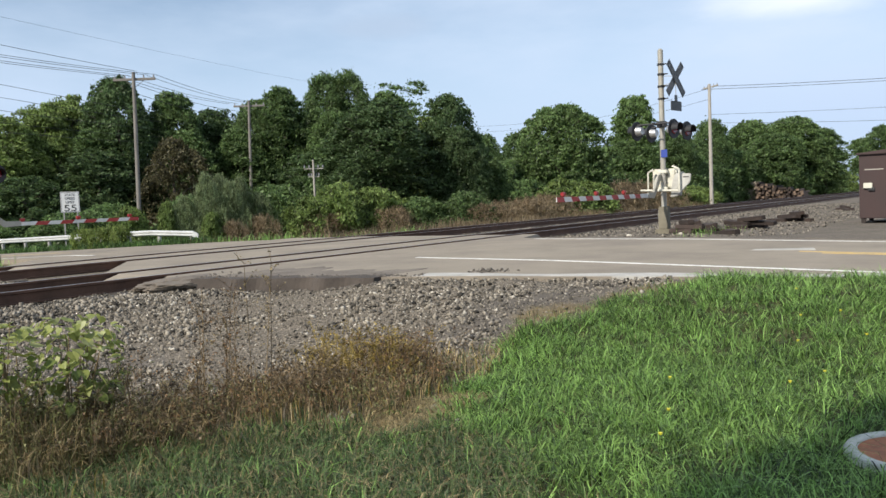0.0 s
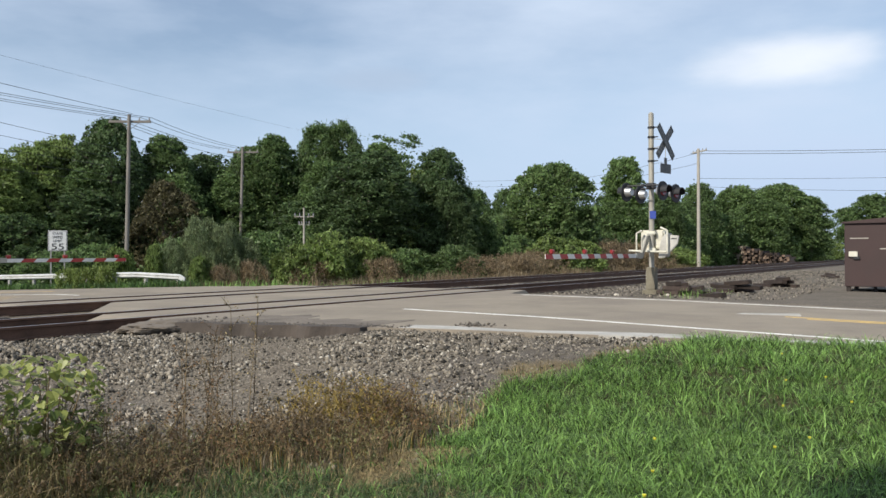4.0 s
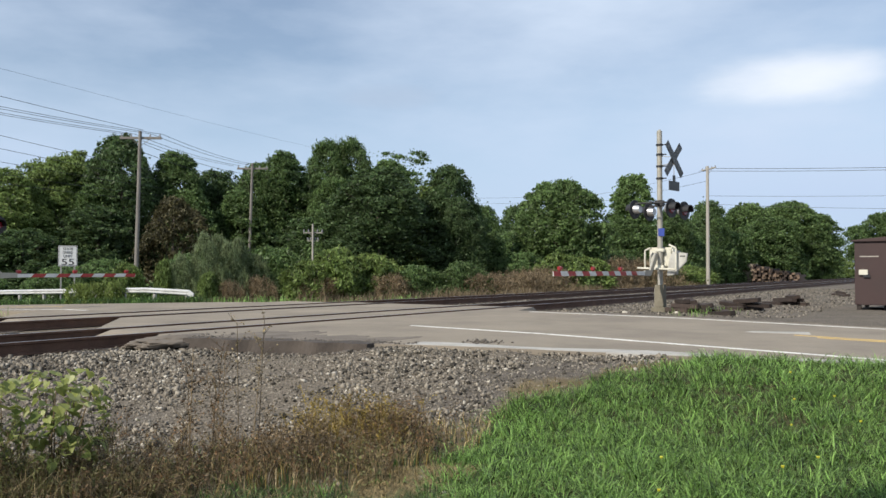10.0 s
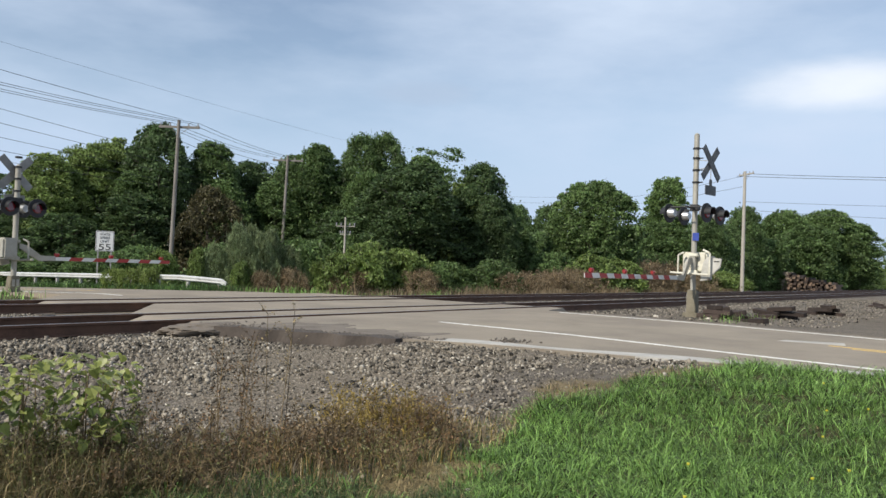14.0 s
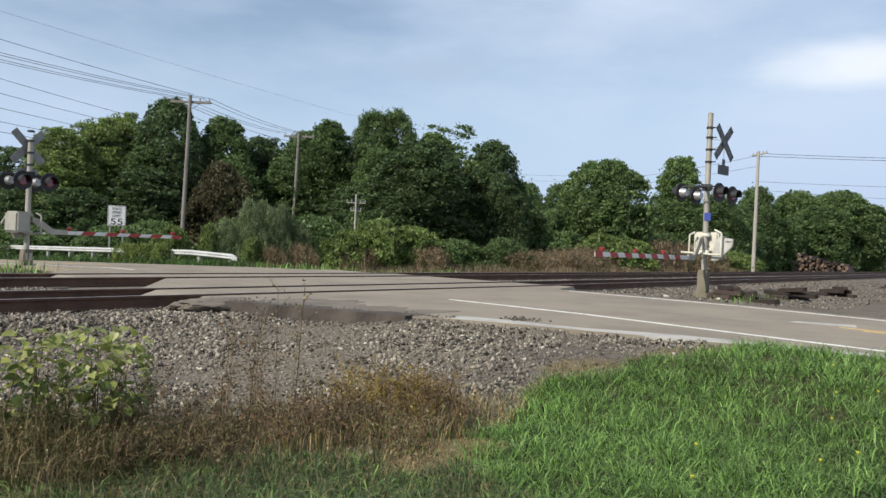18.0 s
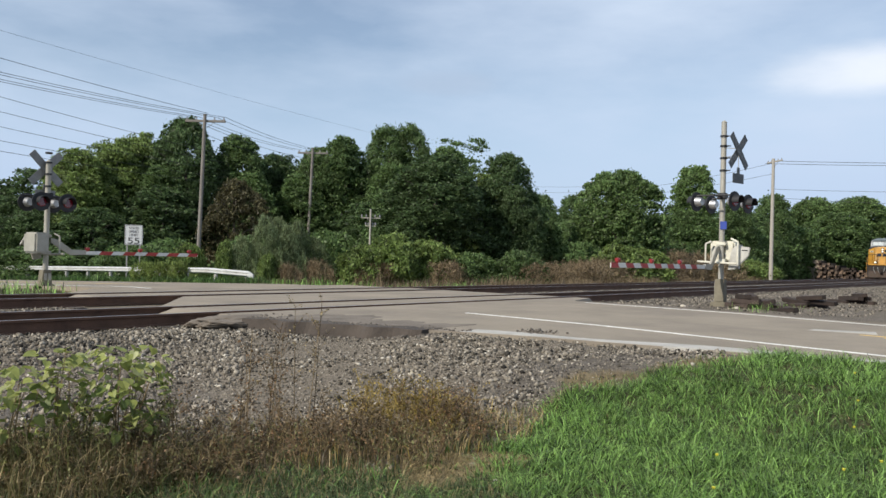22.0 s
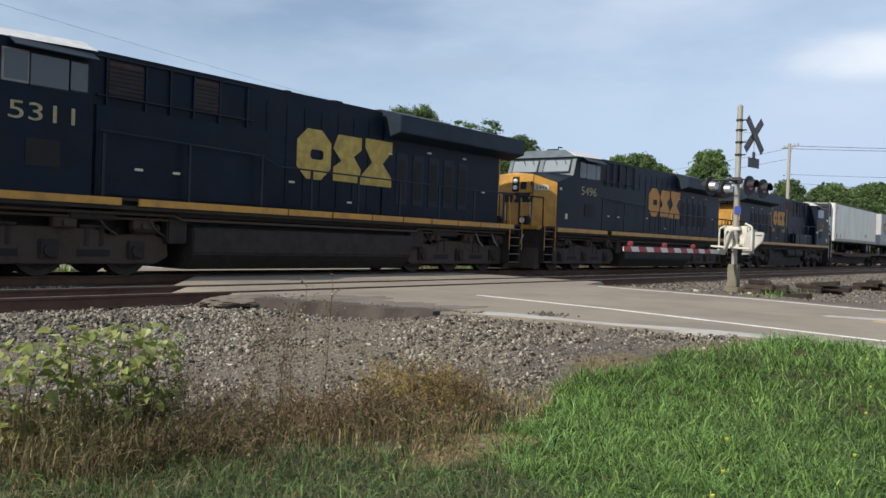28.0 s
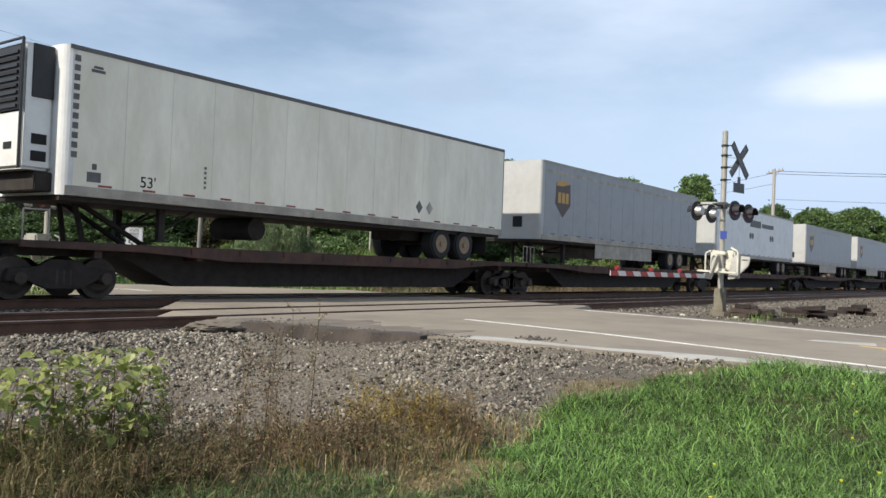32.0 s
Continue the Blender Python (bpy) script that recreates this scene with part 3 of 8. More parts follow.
def logo_blocks(parent, x, z, w, h, y, material, brackets=False, flip=False):
    """A railway's mark, drawn as a slotted plate and two waisted blocks."""
    u = w / 3
    cut = lambda pts: [(x + (3 - p if flip else p) * u, z + q * h) for p, q in pts]
    # an eight-sided plate with a short slot, in eight pieces
    out = cut([(0.3, 0), (0.72, 0), (1.0, 0.24), (1.0, 0.76), (0.72, 1), (0.3, 1), (0.02, 0.76), (0.02, 0.24)])
    inn = cut([(0.46, 0.4), (0.72, 0.4), (0.78, 0.44), (0.78, 0.56), (0.72, 0.6), (0.46, 0.6), (0.4, 0.56), (0.4, 0.44)])
    bm = B()
    for i in range(8):
        j = (i + 1) % 8
        prism(bm, [out[i], out[j], inn[j], inn[i]], "y", y - 0.006, y)
    part("logo_plate", bm, material, parent, "weathered slotted plate of the railway's mark")
    bm = B()
    prism(bm, cut([(1.08, 0.02), (1.86, 0.02), (1.94, 0.3), (1.7, 0.56), (1.94, 0.72), (1.94, 0.98), (1.2, 0.98), (1.06, 0.68), (1.32, 0.44), (1.08, 0.3)]), "y", y - 0.006, y)
    part("logo_block", bm, material, parent, "weathered waisted block of the railway's mark")
    bm = B()
    prism(bm, cut([(1.9, 0.0), (2.98, 0.0), (2.98, 0.2), (2.66, 0.5), (2.98, 0.8), (2.98, 1.0), (2.06, 1.0), (2.06, 0.8), (2.3, 0.5), (1.96, 0.2)]), "y", y - 0.008, y - 0.002)
    part("logo_block", bm, material, parent, "weathered cross-shaped block of the railway's mark")
    if brackets:
        for s in (-1, 1):
            bm = B()
            q = x + w / 2 + s * (w / 2 + 0.42)
            box(bm, q - 0.05, q + 0.05, y - 0.006, y, z - 0.15, z + h + 0.2)
            for c in (z - 0.15, z + h + 0.1):
                box(bm, min(q, q - s * 0.22), max(q, q - s * 0.22), y - 0.006, y, c, c + 0.1)
            part("logo_bracket", bm, material, parent)
        for q in (0.05, 0.42, w - 0.25, w + 0.1):
            bm = B()
            rod(bm, (x + q, y, z - 0.32), (x + q, y - 0.006, z - 0.32), 0.12, n=16)
            part("round_sticker", bm, AMBER, parent)


def locomotive(x, turned, number, lit, letter, mark, brackets=False, modern=False, dirty_front=False):
    """A six-axle hood locomotive; its nose points to -x, or to +x when turned."""
    L = thing("locomotive", x, FAR_TRACK, 0, 180 if turned else 0, "navy and golden-orange diesel freight locomotive on the track", "locomotive", "locomotives of the train")
    near = "far" if turned else "near"
    # frame and side sills
    bm = B()
    box(bm, 0.25, 19.95, -1.35, 1.35, 1.28, 1.58, 0.02)
    part("underframe", bm, GRIME, L, "grimy steel underframe")
    for s in (-1, 1):
        bm = B()
        cuts = [0.95, 5.0, 5.35, 9.4, 10.9, 12.4, 13.7, 15.0, 16.3, 17.5, 18.6, 19.5] if not turned else [0.95, 3.0, 6.6, 8.6, 10.4, 12.2, 14.0, 15.6, 17.4, 19.5]
        for a, b_ in zip(cuts, cuts[1:]):
            if b_ - a > 0.5:
                box(bm, a + 0.02, b_ - 0.02, s * 1.53 - 0.03, s * 1.53 + 0.03, 1.46, 1.61, 0.008)
        part("sill_stripe", bm, ORANGE, L, "grimy golden-orange sill stripe")
        bm = B()
        box(bm, 0.95, 19.5, s * 1.42 - 0.1, s * 1.42 + 0.06, 1.38, 1.46)
        part("walkway_edge", bm, GRIME, L)
    bm = B()
    box(bm, 0.2, 20.0, -1.5, 1.5, 1.56, 1.62)
    part("walkway", bm, GRIME, L, "dark non-slip walkway")
    # nose
    bm = B()
    foot = [(0.33, -0.78), (0.93, -1.5), (2.1, -1.5), (2.1, 1.5), (0.93, 1.5), (0.33, 0.78)]
    topz = [3.56, 3.28, 3.62, 3.62, 3.28, 3.56]
    lo = [bm.verts.new((u, v, 1.62)) for u, v in foot]
    hi = [bm.verts.new((u + (0.12 if u < 0.5 else 0), v, z)) for (u, v), z in zip(foot, topz)]
    for i in range(6):
        bm.faces.new((lo[i], lo[(i + 1) % 6], hi[(i + 1) % 6], hi[i]))
    crown = [bm.verts.new((0.5, 0, 3.64)), bm.verts.new((2.1, 0, 3.78))]
    bm.faces.new((hi[5], hi[0], crown[0]))
    bm.faces.new((hi[0], hi[1], hi[2], crown[1], crown[0]))
    bm.faces.new((hi[4], hi[5], crown[0], crown[1], hi[3]))
    bm.faces.new((hi[2], hi[3], crown[1]))
    bm.faces.new(lo[::-1])
    bmesh.ops.recalc_face_normals(bm, faces=bm.faces)
    part("nose", bm, NAVY, L, "navy short nose")
    # coloured nose front, in three facets laid on the nose
    bm = B()
    a = 0.012
    q = lambda u, v, z: bm.verts.new((u, v, z))
    fl = [q(0.33 - a, -0.76, 1.64), q(0.33 - a, 0.76, 1.64), q(0.45 - a, 0.76, 3.54), q(0.47 - a, 0, 3.62), q(0.45 - a, -0.76, 3.54)]
    bm.faces.new(fl)
    for s in (-1, 1):
        bm.faces.new([q(0.33 - a, s * 0.79, 1.64), q(0.92 - a, s * 1.5, 1.64), q(0.92 - a, s * 1.5, 3.26), q(0.45 - a, s * 0.79, 3.53)])
    bmesh.ops.recalc_face_normals(bm, faces=bm.faces)
    part("nose_front", bm, ORANGE, L, "golden-orange nose front")
    face = Matrix.Translation((0.318, 0, 1.62)) @ pose(0, 0, 0, 0, 3.61, 0)
    for nm, v0, v1, z0, z1, m, lab, proud in (("nose_door", -0.7, -0.2, 0.13, 1.7, ORANGE, "orange nose door", 0.028), ("door_window", -0.5, -0.24, 1.36, 1.64, BLACK, "dark door window", 0.04), ("headlight_box", -0.16, 0.12, 1.28, 1.84, BLACK, "black headlight recess", 0.035)):
        bm = B()
        box(bm, -proud, 0.005, v0, v1, z0, z1, 0.008)
        part(nm, bm, m, L, lab).matrix_local = face
    for z in (1.43, 1.67):
        bm = B()
        rod(bm, (-0.034, -0.02, z), (-0.07, -0.02, z), 0.085, n=16)
        part("headlight", bm, LAMP if lit else LAMP_DIM, L, "round headlight").matrix_local = face
    bm = B()
    for q0, q1 in (((-0.74, -0.34), (-0.5, -0.16)), ((-0.3, 0.02), (-0.42, -0.1)), ((0.1, 0.44), (0.16, 0.5))):
        prism(bm, [(q0[0], 0.88), (q0[1], 0.88), (q1[1], 1.06), (q0[1], 1.24), (q0[0], 1.24), (q1[0] - 0.1, 1.06)], "x", -0.033, 0.0)
    part("nose_mark", bm, NAVY_LIGHT, L, "weathered navy mark").matrix_local = face
    for z in (0.3, 0.9, 1.5):
        bm = B()
        rod(bm, (-0.03, -0.715, z), (-0.03, -0.715, z + 0.16), 0.025, n=8)
        part("door_hinge", bm, GRIME, L).matrix_local = face
    for v0, z0, v1, z1 in ((-0.78, 0.1, -0.74, 0.9), (0.3, 0.2, 0.34, 0.75), (0.62, 0.2, 0.6, 1.3)):
        bm = B()
        pipe(bm, [(0.0, v0, z0), (-0.07, v0, z0 + 0.04), (-0.07, v1, z1 - 0.04), (0.0, v1, z1)], 0.016)
        part("grab_rail", bm, PALE, L, "pale nose grab rail").matrix_local = face
    for s in (-1, 1):
        bm = B()
        prism(bm, [(0, 0), (0.52, 0), (0.52, 0.2), (0, 0.2)], "z", 0, 0.03)
        ob = part("number_board", bm, PALE, L, "lit pale number board")
        p0 = Vector((0.40, s * 0.83, 2.96)) if s < 0 else Vector((0.80, s * 1.31, 2.96))
        ob.matrix_local = Matrix.Translation(p0) @ pose(0, 0, 0, 90, 0, -50.2 if s < 0 else -129.8)
        t = words("road_number", number, 0.14, Matrix.Translation((0.05, 0.03, 0.032)), BLACK, ob, 0.42)
    # ditch lights, anticlimber, plow, coupler, hoses
    for s in (-0.62, 0.62):
        bm = B()
        box(bm, -0.02, 0.3, s - 0.17, s + 0.17, 1.68, 1.98, 0.04)
        ob = part("ditch_light", bm, BLACK, L, "black ditch light housing")
        bm = B()
        rod(bm, (-0.025, s, 1.83), (-0.05, s, 1.83), 0.1, n=16)
        part("lens", bm, LAMP if lit else LAMP_DIM, ob, "bright round lens")
    bm = B()
    box(bm, -0.12, 0.3, -1.35, 1.35, 1.5, 1.64, 0.02)
    part("anticlimber", bm, ORANGE, L, "orange front platform edge")
    bm = B()
    box(bm, 0.0, 0.22, -1.3, 1.3, 0.75, 1.5, 0.03)
    part("pilot_plate", bm, GRIME, L, "grimy pilot plate")
    bm = B()
    prism(bm, [(-0.28, 0.1), (-0.1, 0.06), (0.16, 0.1), (0.16, 0.8), (0.0, 0.86), (-0.1, 0.6)], "y", -1.3, 1.3, 0.02)
    part("plow", bm, GRIME_BROWN, L, "dusty brown snow plow")
    bm = B()
    box(bm, -0.55, 0.1, -0.16, 0.16, 0.72, 1.0, 0.05)
    rod(bm, (-0.45, 0, 0.66), (-0.45, 0, 1.08), 0.13, n=12)
    part("coupler", bm, GRIME, L, "heavy knuckle coupler")
    for s, w in ((-1, 0.35), (1, 0.3), (-1, 0.7), (1, 0.75)):
        bm = B()
        pts = [(-0.03, s * w, 1.3), (-0.22, s * (w + 0.05), 1.15), (-0.26, s * (w - 0.05), 0.85), (-0.16, s * (w - 0.2), 0.62)]
        pipe(bm, pts, 0.03)
        part("air_hose", bm, HOSE, L, "pale looped air hose")
    # front and rear steps
    for u0, s in ((0.12, -1), (0.12, 1), (19.3, -1), (19.3, 1)):
        bm = B()
        box(bm, u0 - 0.02, u0 + 0.01, s * 1.0, s * 1.5, 0.3, 1.56) if s > 0 else box(bm, u0 - 0.02, u0 + 0.01, -1.5, -1.0, 0.3, 1.56)
        lo_, hi_ = sorted((s * 1.0, s * 1.5))
        box(bm, u0 + 0.62, u0 + 0.65, lo_, hi_, 0.3, 1.56)
        box(bm, u0 + 0.01, u0 + 0.62, s * 1.0 - 0.01, s * 1.0 + 0.01, 0.3, 1.56)
        st = part("step_well", bm, GRIME, L, "grimy corner steps")
        for i in range(5):
            bm = B()
            box(bm, u0, u0 + 0.63, lo_, hi_, 0.32 + i * 0.28, 0.345 + i * 0.28)
            part("step", bm, STEP_EDGE, st, "worn step edge")
        for du in (-0.06, 0.7):
            bm = B()
            pipe(bm, [(u0 + du, s * 1.54, 0.75), (u0 + du, s * 1.54, 1.65), (u0 + du, s * 1.46, 2.55)], 0.02)
            part("step_handrail", bm, ORANGE if not turned else PALE, L, "worn grab rail beside the steps")
    # cab
    bm = B()
    prof = [(2.1, 1.62), (2.1, 3.62), (2.36, 4.36), (4.35, 4.44), (4.35, 1.62)]
    prism(bm, prof, "y", -1.5, 1.5)
    part("cab", bm, NAVY, L, "navy driver's cab")
    bm = B()
    prism(bm, [(2.075, 3.6), (2.095, 3.6), (2.36, 4.37), (2.34, 4.37)], "y", -1.49, 1.49)
    part("cab_front", bm, CAB_SHEEN, L, "windscreen surround, sun sheen on navy painted grey")
    bm = B()
    corner = [(2.2, -1.51, 4.345), (2.2, 1.51, 4.345), (2.49, 0.86, 4.655), (2.49, -0.86, 4.655)]
    vs = [bm.verts.new(p) for p in corner] + [bm.verts.new((p[0] + 0.05, p[1], p[2] - 0.01)) for p in corner]
    for i in range(4):
        bm.faces.new((vs[i], vs[(i + 1) % 4], vs[4 + (i + 1) % 4], vs[4 + i]))
    bm.faces.new(vs[:4])
    bm.faces.new(vs[7:3:-1])
    bmesh.ops.recalc_face_normals(bm, faces=bm.faces)
    part("cab_brow", bm, CAB_SHEEN, L, "sloping brow over the windscreen, sun sheen painted grey")
    bm = B()
    lo = [(2.22, -1.52, 4.36), (4.42, -1.52, 4.44), (4.42, 1.52, 4.44), (2.22, 1.52, 4.36)]
    hi = [(2.5, -0.85, 4.64), (4.42, -0.9, 4.7), (4.42, 0.9, 4.7), (2.5, 0.85, 4.64)]
    lo, hi = [bm.verts.new(p) for p in lo], [bm.verts.new(p) for p in hi]
    for i in range(4):
        bm.faces.new((lo[i], lo[(i + 1) % 4], hi[(i + 1) % 4], hi[i]))
    bm.faces.new(hi)
    bm.faces.new(lo[::-1])
    bmesh.ops.recalc_face_normals(bm, faces=bm.faces)
    part("cab_roof", bm, ROOF_WHITE, L, "dirty white cab roof")
    for s in (-1, 1):
        for u0, u1, z0, z1 in ((2.62, 3.05, 3.62, 4.14), (3.1, 3.82, 3.58, 4.18), (3.86, 4.2, 3.6, 4.14)):
            bm = B()
            box(bm, u0 - 0.04, u1 + 0.04, s * 1.5 - 0.02, s * 1.5 + 0.02, z0 - 0.04, z1 + 0.04, 0.01)
            fr = part("side_window", bm, STEEL if u0 < 3 else NAVY_LIGHT, L, "cab side window")
            bm = B()
            box(bm, u0, u1, s * 1.5 - 0.025, s * 1.5 + 0.025, z0, z1)
            part("pane", bm, GLASS, fr, "dark glass pane")
        bm = B()
        prism(bm, [(s * 1.5, 4.36), (s * 1.78, 4.2), (s * 1.78, 4.225), (s * 1.5, 4.39)], "x", 2.7, 4.3)
        part("sunshade", bm, NAVY_LIGHT, L, "tilted side sunshade")
    slope = math.degrees(math.atan2(0.30, 0.74))
    for v0, v1 in ((-1.32, -0.1), (0.1, 1.32)):
        bm = B()
        box(bm, -0.02, 0.02, v0, v1, 0, 0.6, 0.012)
        fr = part("windscreen", bm, NAVY_LIGHT, L, "windscreen frame")
        fr.matrix_local = Matrix.Translation((2.08, 0, 3.72)) @ pose(0, 0, 0, 0, slope, 0)
        bm = B()
        box(bm, -0.03, 0.0, v0 + 0.05, v1 - 0.05, 0.05, 0.55, 0.01)
        part("pane", bm, GLARE_GLASS, fr, "windscreen pane, sky glare painted pale")
        for k in (0.35, 0.75):
            bm = B()
            pipe(bm, [(-0.05, v0 + k, 0.6), (-0.06, v0 + k - 0.15, 0.35)], 0.012)
            part("wiper", bm, BLACK, fr)
    # long hood
    bm = B()
    box(bm, 4.35, 13.4, -0.95, 0.95, 1.62, 4.6, 0.05)
    part("hood", bm, NAVY, L, "navy long hood")
    bm = B()
    box(bm, 13.4, 19.35, -0.95, 0.95, 1.62, 4.2, 0.03)
    part("radiator_hood", bm, NAVY, L, "navy radiator compartment")
    bm = B()
    box(bm, 19.33, 19.42, -0.94, 0.94, 2.2, 3.95, 0.02)
    part("hood_end", bm, ORANGE, L, "golden-orange hood end")
    bm = B()
    box(bm, 19.41, 19.56, -0.2, 0.2, 3.7, 3.97, 0.02)
    hb = part("rear_headlight", bm, BLACK, L, "rear headlight")
    for s in (-0.1, 0.1):
        bm = B()
        rod(bm, (19.56, s, 3.84), (19.585, s, 3.84), 0.08, n=14)
        part("lens", bm, LAMP_DIM, hb)
    bm = B()
    prism(bm, [(-0.95, 3.84), (-1.52, 4.0), (-1.52, 4.5), (-0.7, 4.7), (0.7, 4.7), (1.52, 4.5), (1.52, 4.0), (0.95, 3.84)], "x", 13.5, 20.0, 0.02)
    part("radiator_wing", bm, WING_BLUE, L, "overhanging radiator wing")
    for i in range(4):
        bm = B()
        box(bm, 14.0 + i * 0.72, 14.68 + i * 0.72, -0.68, 0.68, 4.69, 4.73)
        part("radiator_shutter", bm, STEEL, L, "pale roof shutter")
    for u, v in ((10.2, -0.4), (10.5, 0.1), (10.8, -0.3), (11.1, 0.2)):
        bm = B()
        box(bm, u, u + 0.24, v, v + 0.3, 4.58, 4.74, 0.03)
        part("roof_fitting", bm, GRIME, L)
    bm = B()
    rod(bm, (12.2, 0, 4.58), (12.2, 0, 4.76), 0.3, 0.34, n=16)
    part("exhaust_stack", bm, GRIME, L, "sooty exhaust stack")
    bm = B()
    box(bm, 2.9, 3.3, -0.2, 0.2, 4.68, 4.76, 0.02)
    part("roof_antenna", bm, BLACK, L)
    bm = B()
    pipe(bm, [(2.6, -0.5, 4.6), (2.6, -0.5, 4.78), (2.9, -0.5, 4.78)], 0.025)
    part("roof_horn", bm, BLACK, L)
    if turned:
        for dv in (-0.22, 0.0, 0.22):
            bm = B()
            rod(bm, (HORN, 0.4 + dv, 4.72), (HORN + 0.45, 0.4 + dv, 4.76), 0.05, 0.11, n=12)
            box(bm, HORN - 0.05, HORN + 0.1, 0.36 + dv, 0.44 + dv, 4.58, 4.72)
            part("horn", bm, BLACK, L, "black horn trumpet")
    for s in (-1, 1):
        y = s * 0.95
        def plate(nm, u0, u1, z0, z1, m, lab="", t=0.02, bev=0.006):
            b2 = B()
            box(b2, u0, u1, min(y, y + s * t), max(y, y + s * t), z0, z1, bev)
            return part(nm, b2, m, L, lab)
        plate("equipment_box", 4.5, 8.9, 1.64, 3.45 if not turned else 2.3, NAVY, "", 0.34, 0.03)
        if turned:
            plate("grille_band", 8.75, 10.4, 3.75, 4.4, RUST_GRILLE, "wide dark ventilation grille")
        for u0, u1 in ((4.95, 5.75), (7.0, 7.7)):
            g = plate("brake_grille", u0, u1, 3.72, 4.42, RUST_GRILLE, "rusty brown ventilation grille")
            b2 = B()
            for i in range(7):
                box(b2, u0, u1, min(y + s * 0.02, y + s * 0.045), max(y + s * 0.02, y + s * 0.045), 3.75 + i * 0.09, 3.79 + i * 0.09)
            part("slat", b2, NAVY_LIGHT, g)
        b2 = B()
        for u in (4.9, 5.8, 6.4, 7.0, 7.7, 8.5):
            box(b2, u - 0.015, u + 0.015, min(y + s * 0.02, y + s * 0.06), max(y + s * 0.02, y + s * 0.06), 3.5, 4.5)
        for z in (3.68, 4.47):
            box(b2, 4.7, 8.7, min(y + s * 0.02, y + s * 0.06), max(y + s * 0.02, y + s * 0.06), z, z + 0.03)
        part("grille_frame", b2, NAVY_LIGHT, L)
        for u in (9.1, 9.75, 10.35, 10.95, 11.55, 12.15, 12.75):
            plate("hood_door", u + 0.02, u + 0.56, 1.75, 4.25, NAVY, "", 0.014, 0.006)
        for u in (14.0, 14.75, 15.5, 16.25, 17.0):
            plate("hood_door", u, u + 0.5, 2.0, 3.5, NAVY_LIGHT, "", 0.016, 0.006)
            b2 = B()
            box(b2, u + 0.08, u + 0.42, min(y + s * 0.016, y + s * 0.022), max(y + s * 0.016, y + s * 0.022), 2.15, 3.3)
            part("vent_panel", b2, BLACK, L)
        for u, z in ((9.9, 2.3), (13.6, 3.4), (18.3, 2.6), (6.3, 2.2), (5.4, 2.2), (12.0, 1.9), (15.4, 3.6), (17.2, 3.6)):
            b2 = B()
            box(b2, u, u + 0.18, min(y, y + s * 0.37) if u < 8.9 and z < 2.25 else min(y, y + s * 0.03), max(y, y + s * 0.37) if u < 8.9 and z < 2.25 else max(y, y + s * 0.03), z, z + 0.05)
            part("notice_sticker", b2, PALE, L, "small pale notice")
        for u0, u1, z0, z1, m in ((3.05, 3.7, 2.1, 2.6, BLACK), (1.55, 1.72, 1.95, 2.15, PALE), (1.1, 1.25, 3.0, 3.1, PALE)):
            b2 = B()
            box(b2, u0, u1, min(s * 1.5, s * 1.512), max(s * 1.5, s * 1.512), z0, z1)
            part("cab_panel", b2, m, L)
        # handrail along the walkway
        b2 = B()
        hz = 2.62
        pts = [(4.5, s * 1.48, hz + 0.3), (8.6, s * 1.48, hz + 0.2), (9.1, s * 1.48, hz), (19.35, s * 1.48, hz)]
        pipe(b2, pts, 0.021)
        hr = part("handrail", b2, NAVY_LIGHT, L, "thin walkway handrail")
        for u in (4.6, 6.6, 8.6, 10.2, 11.9, 13.6, 15.4, 17.2, 18.9):
            b2 = B()
            box(b2, u - 0.035, u + 0.035, s * 1.48 - 0.015, s * 1.48 + 0.015, 1.6, hz + (0.25 if u < 9 else 0))
            part("stanchion", b2, NAVY_LIGHT, hr)
    # end rails
    for u, mm in ((0.05, GRIME), (19.9, GRIME)):
        for s in (-1, 1):
            bm = B()
            pipe(bm, [(u, s * 1.45, 1.6), (u, s * 1.45, 2.65), (u, s * 0.45, 2.75), (u, s * 0.45, 1.6)], 0.028)
            rod(bm, (u, s * 0.95, 1.6), (u, s * 0.95, 2.7), 0.02, n=6)
            part("end_rail", bm, GRIME if u > 1 else mm, L, "worn end-platform railing")
    # tank
    bm = B()
    w_ = 1.48 if not turned else 1.22
    prism(bm, [(-w_, 0.5), (-w_, 0.9 if turned else 1.05), (-1.0, 1.22), (1.0, 1.22), (w_, 0.9 if turned else 1.05), (w_, 0.5), (1.15, 0.14), (-1.15, 0.14)], "x", 6.75 if not turned else 7.4, 14.2 if not turned else 14.5, 0.03)
    part("fuel_tank", bm, GRIME, L, "long grimy fuel tank")
    if turned:
        for u in (8.6, 10.5):
            bm = B()
            rod(bm, (u - 0.9, 1.22, 0.98), (u + 0.8, 1.22, 0.98), 0.27, n=20)
            part("air_reservoir", bm, GRIME, L, "round air reservoir")
    for u0, u1, z0, z1 in ((6.2, 6.7, 0.7, 1.25), (14.25, 14.9, 0.75, 1.3), (4.0, 5.0, 1.15, 1.4), (15.3, 16.6, 1.12, 1.36)):
        for s in (-1, 1):
            bm = B()
            box(bm, u0, u1, s * 1.2 - 0.15, s * 1.2 + 0.15, z0, z1, 0.03)
            part("underfloor_box", bm, GRIME, L)
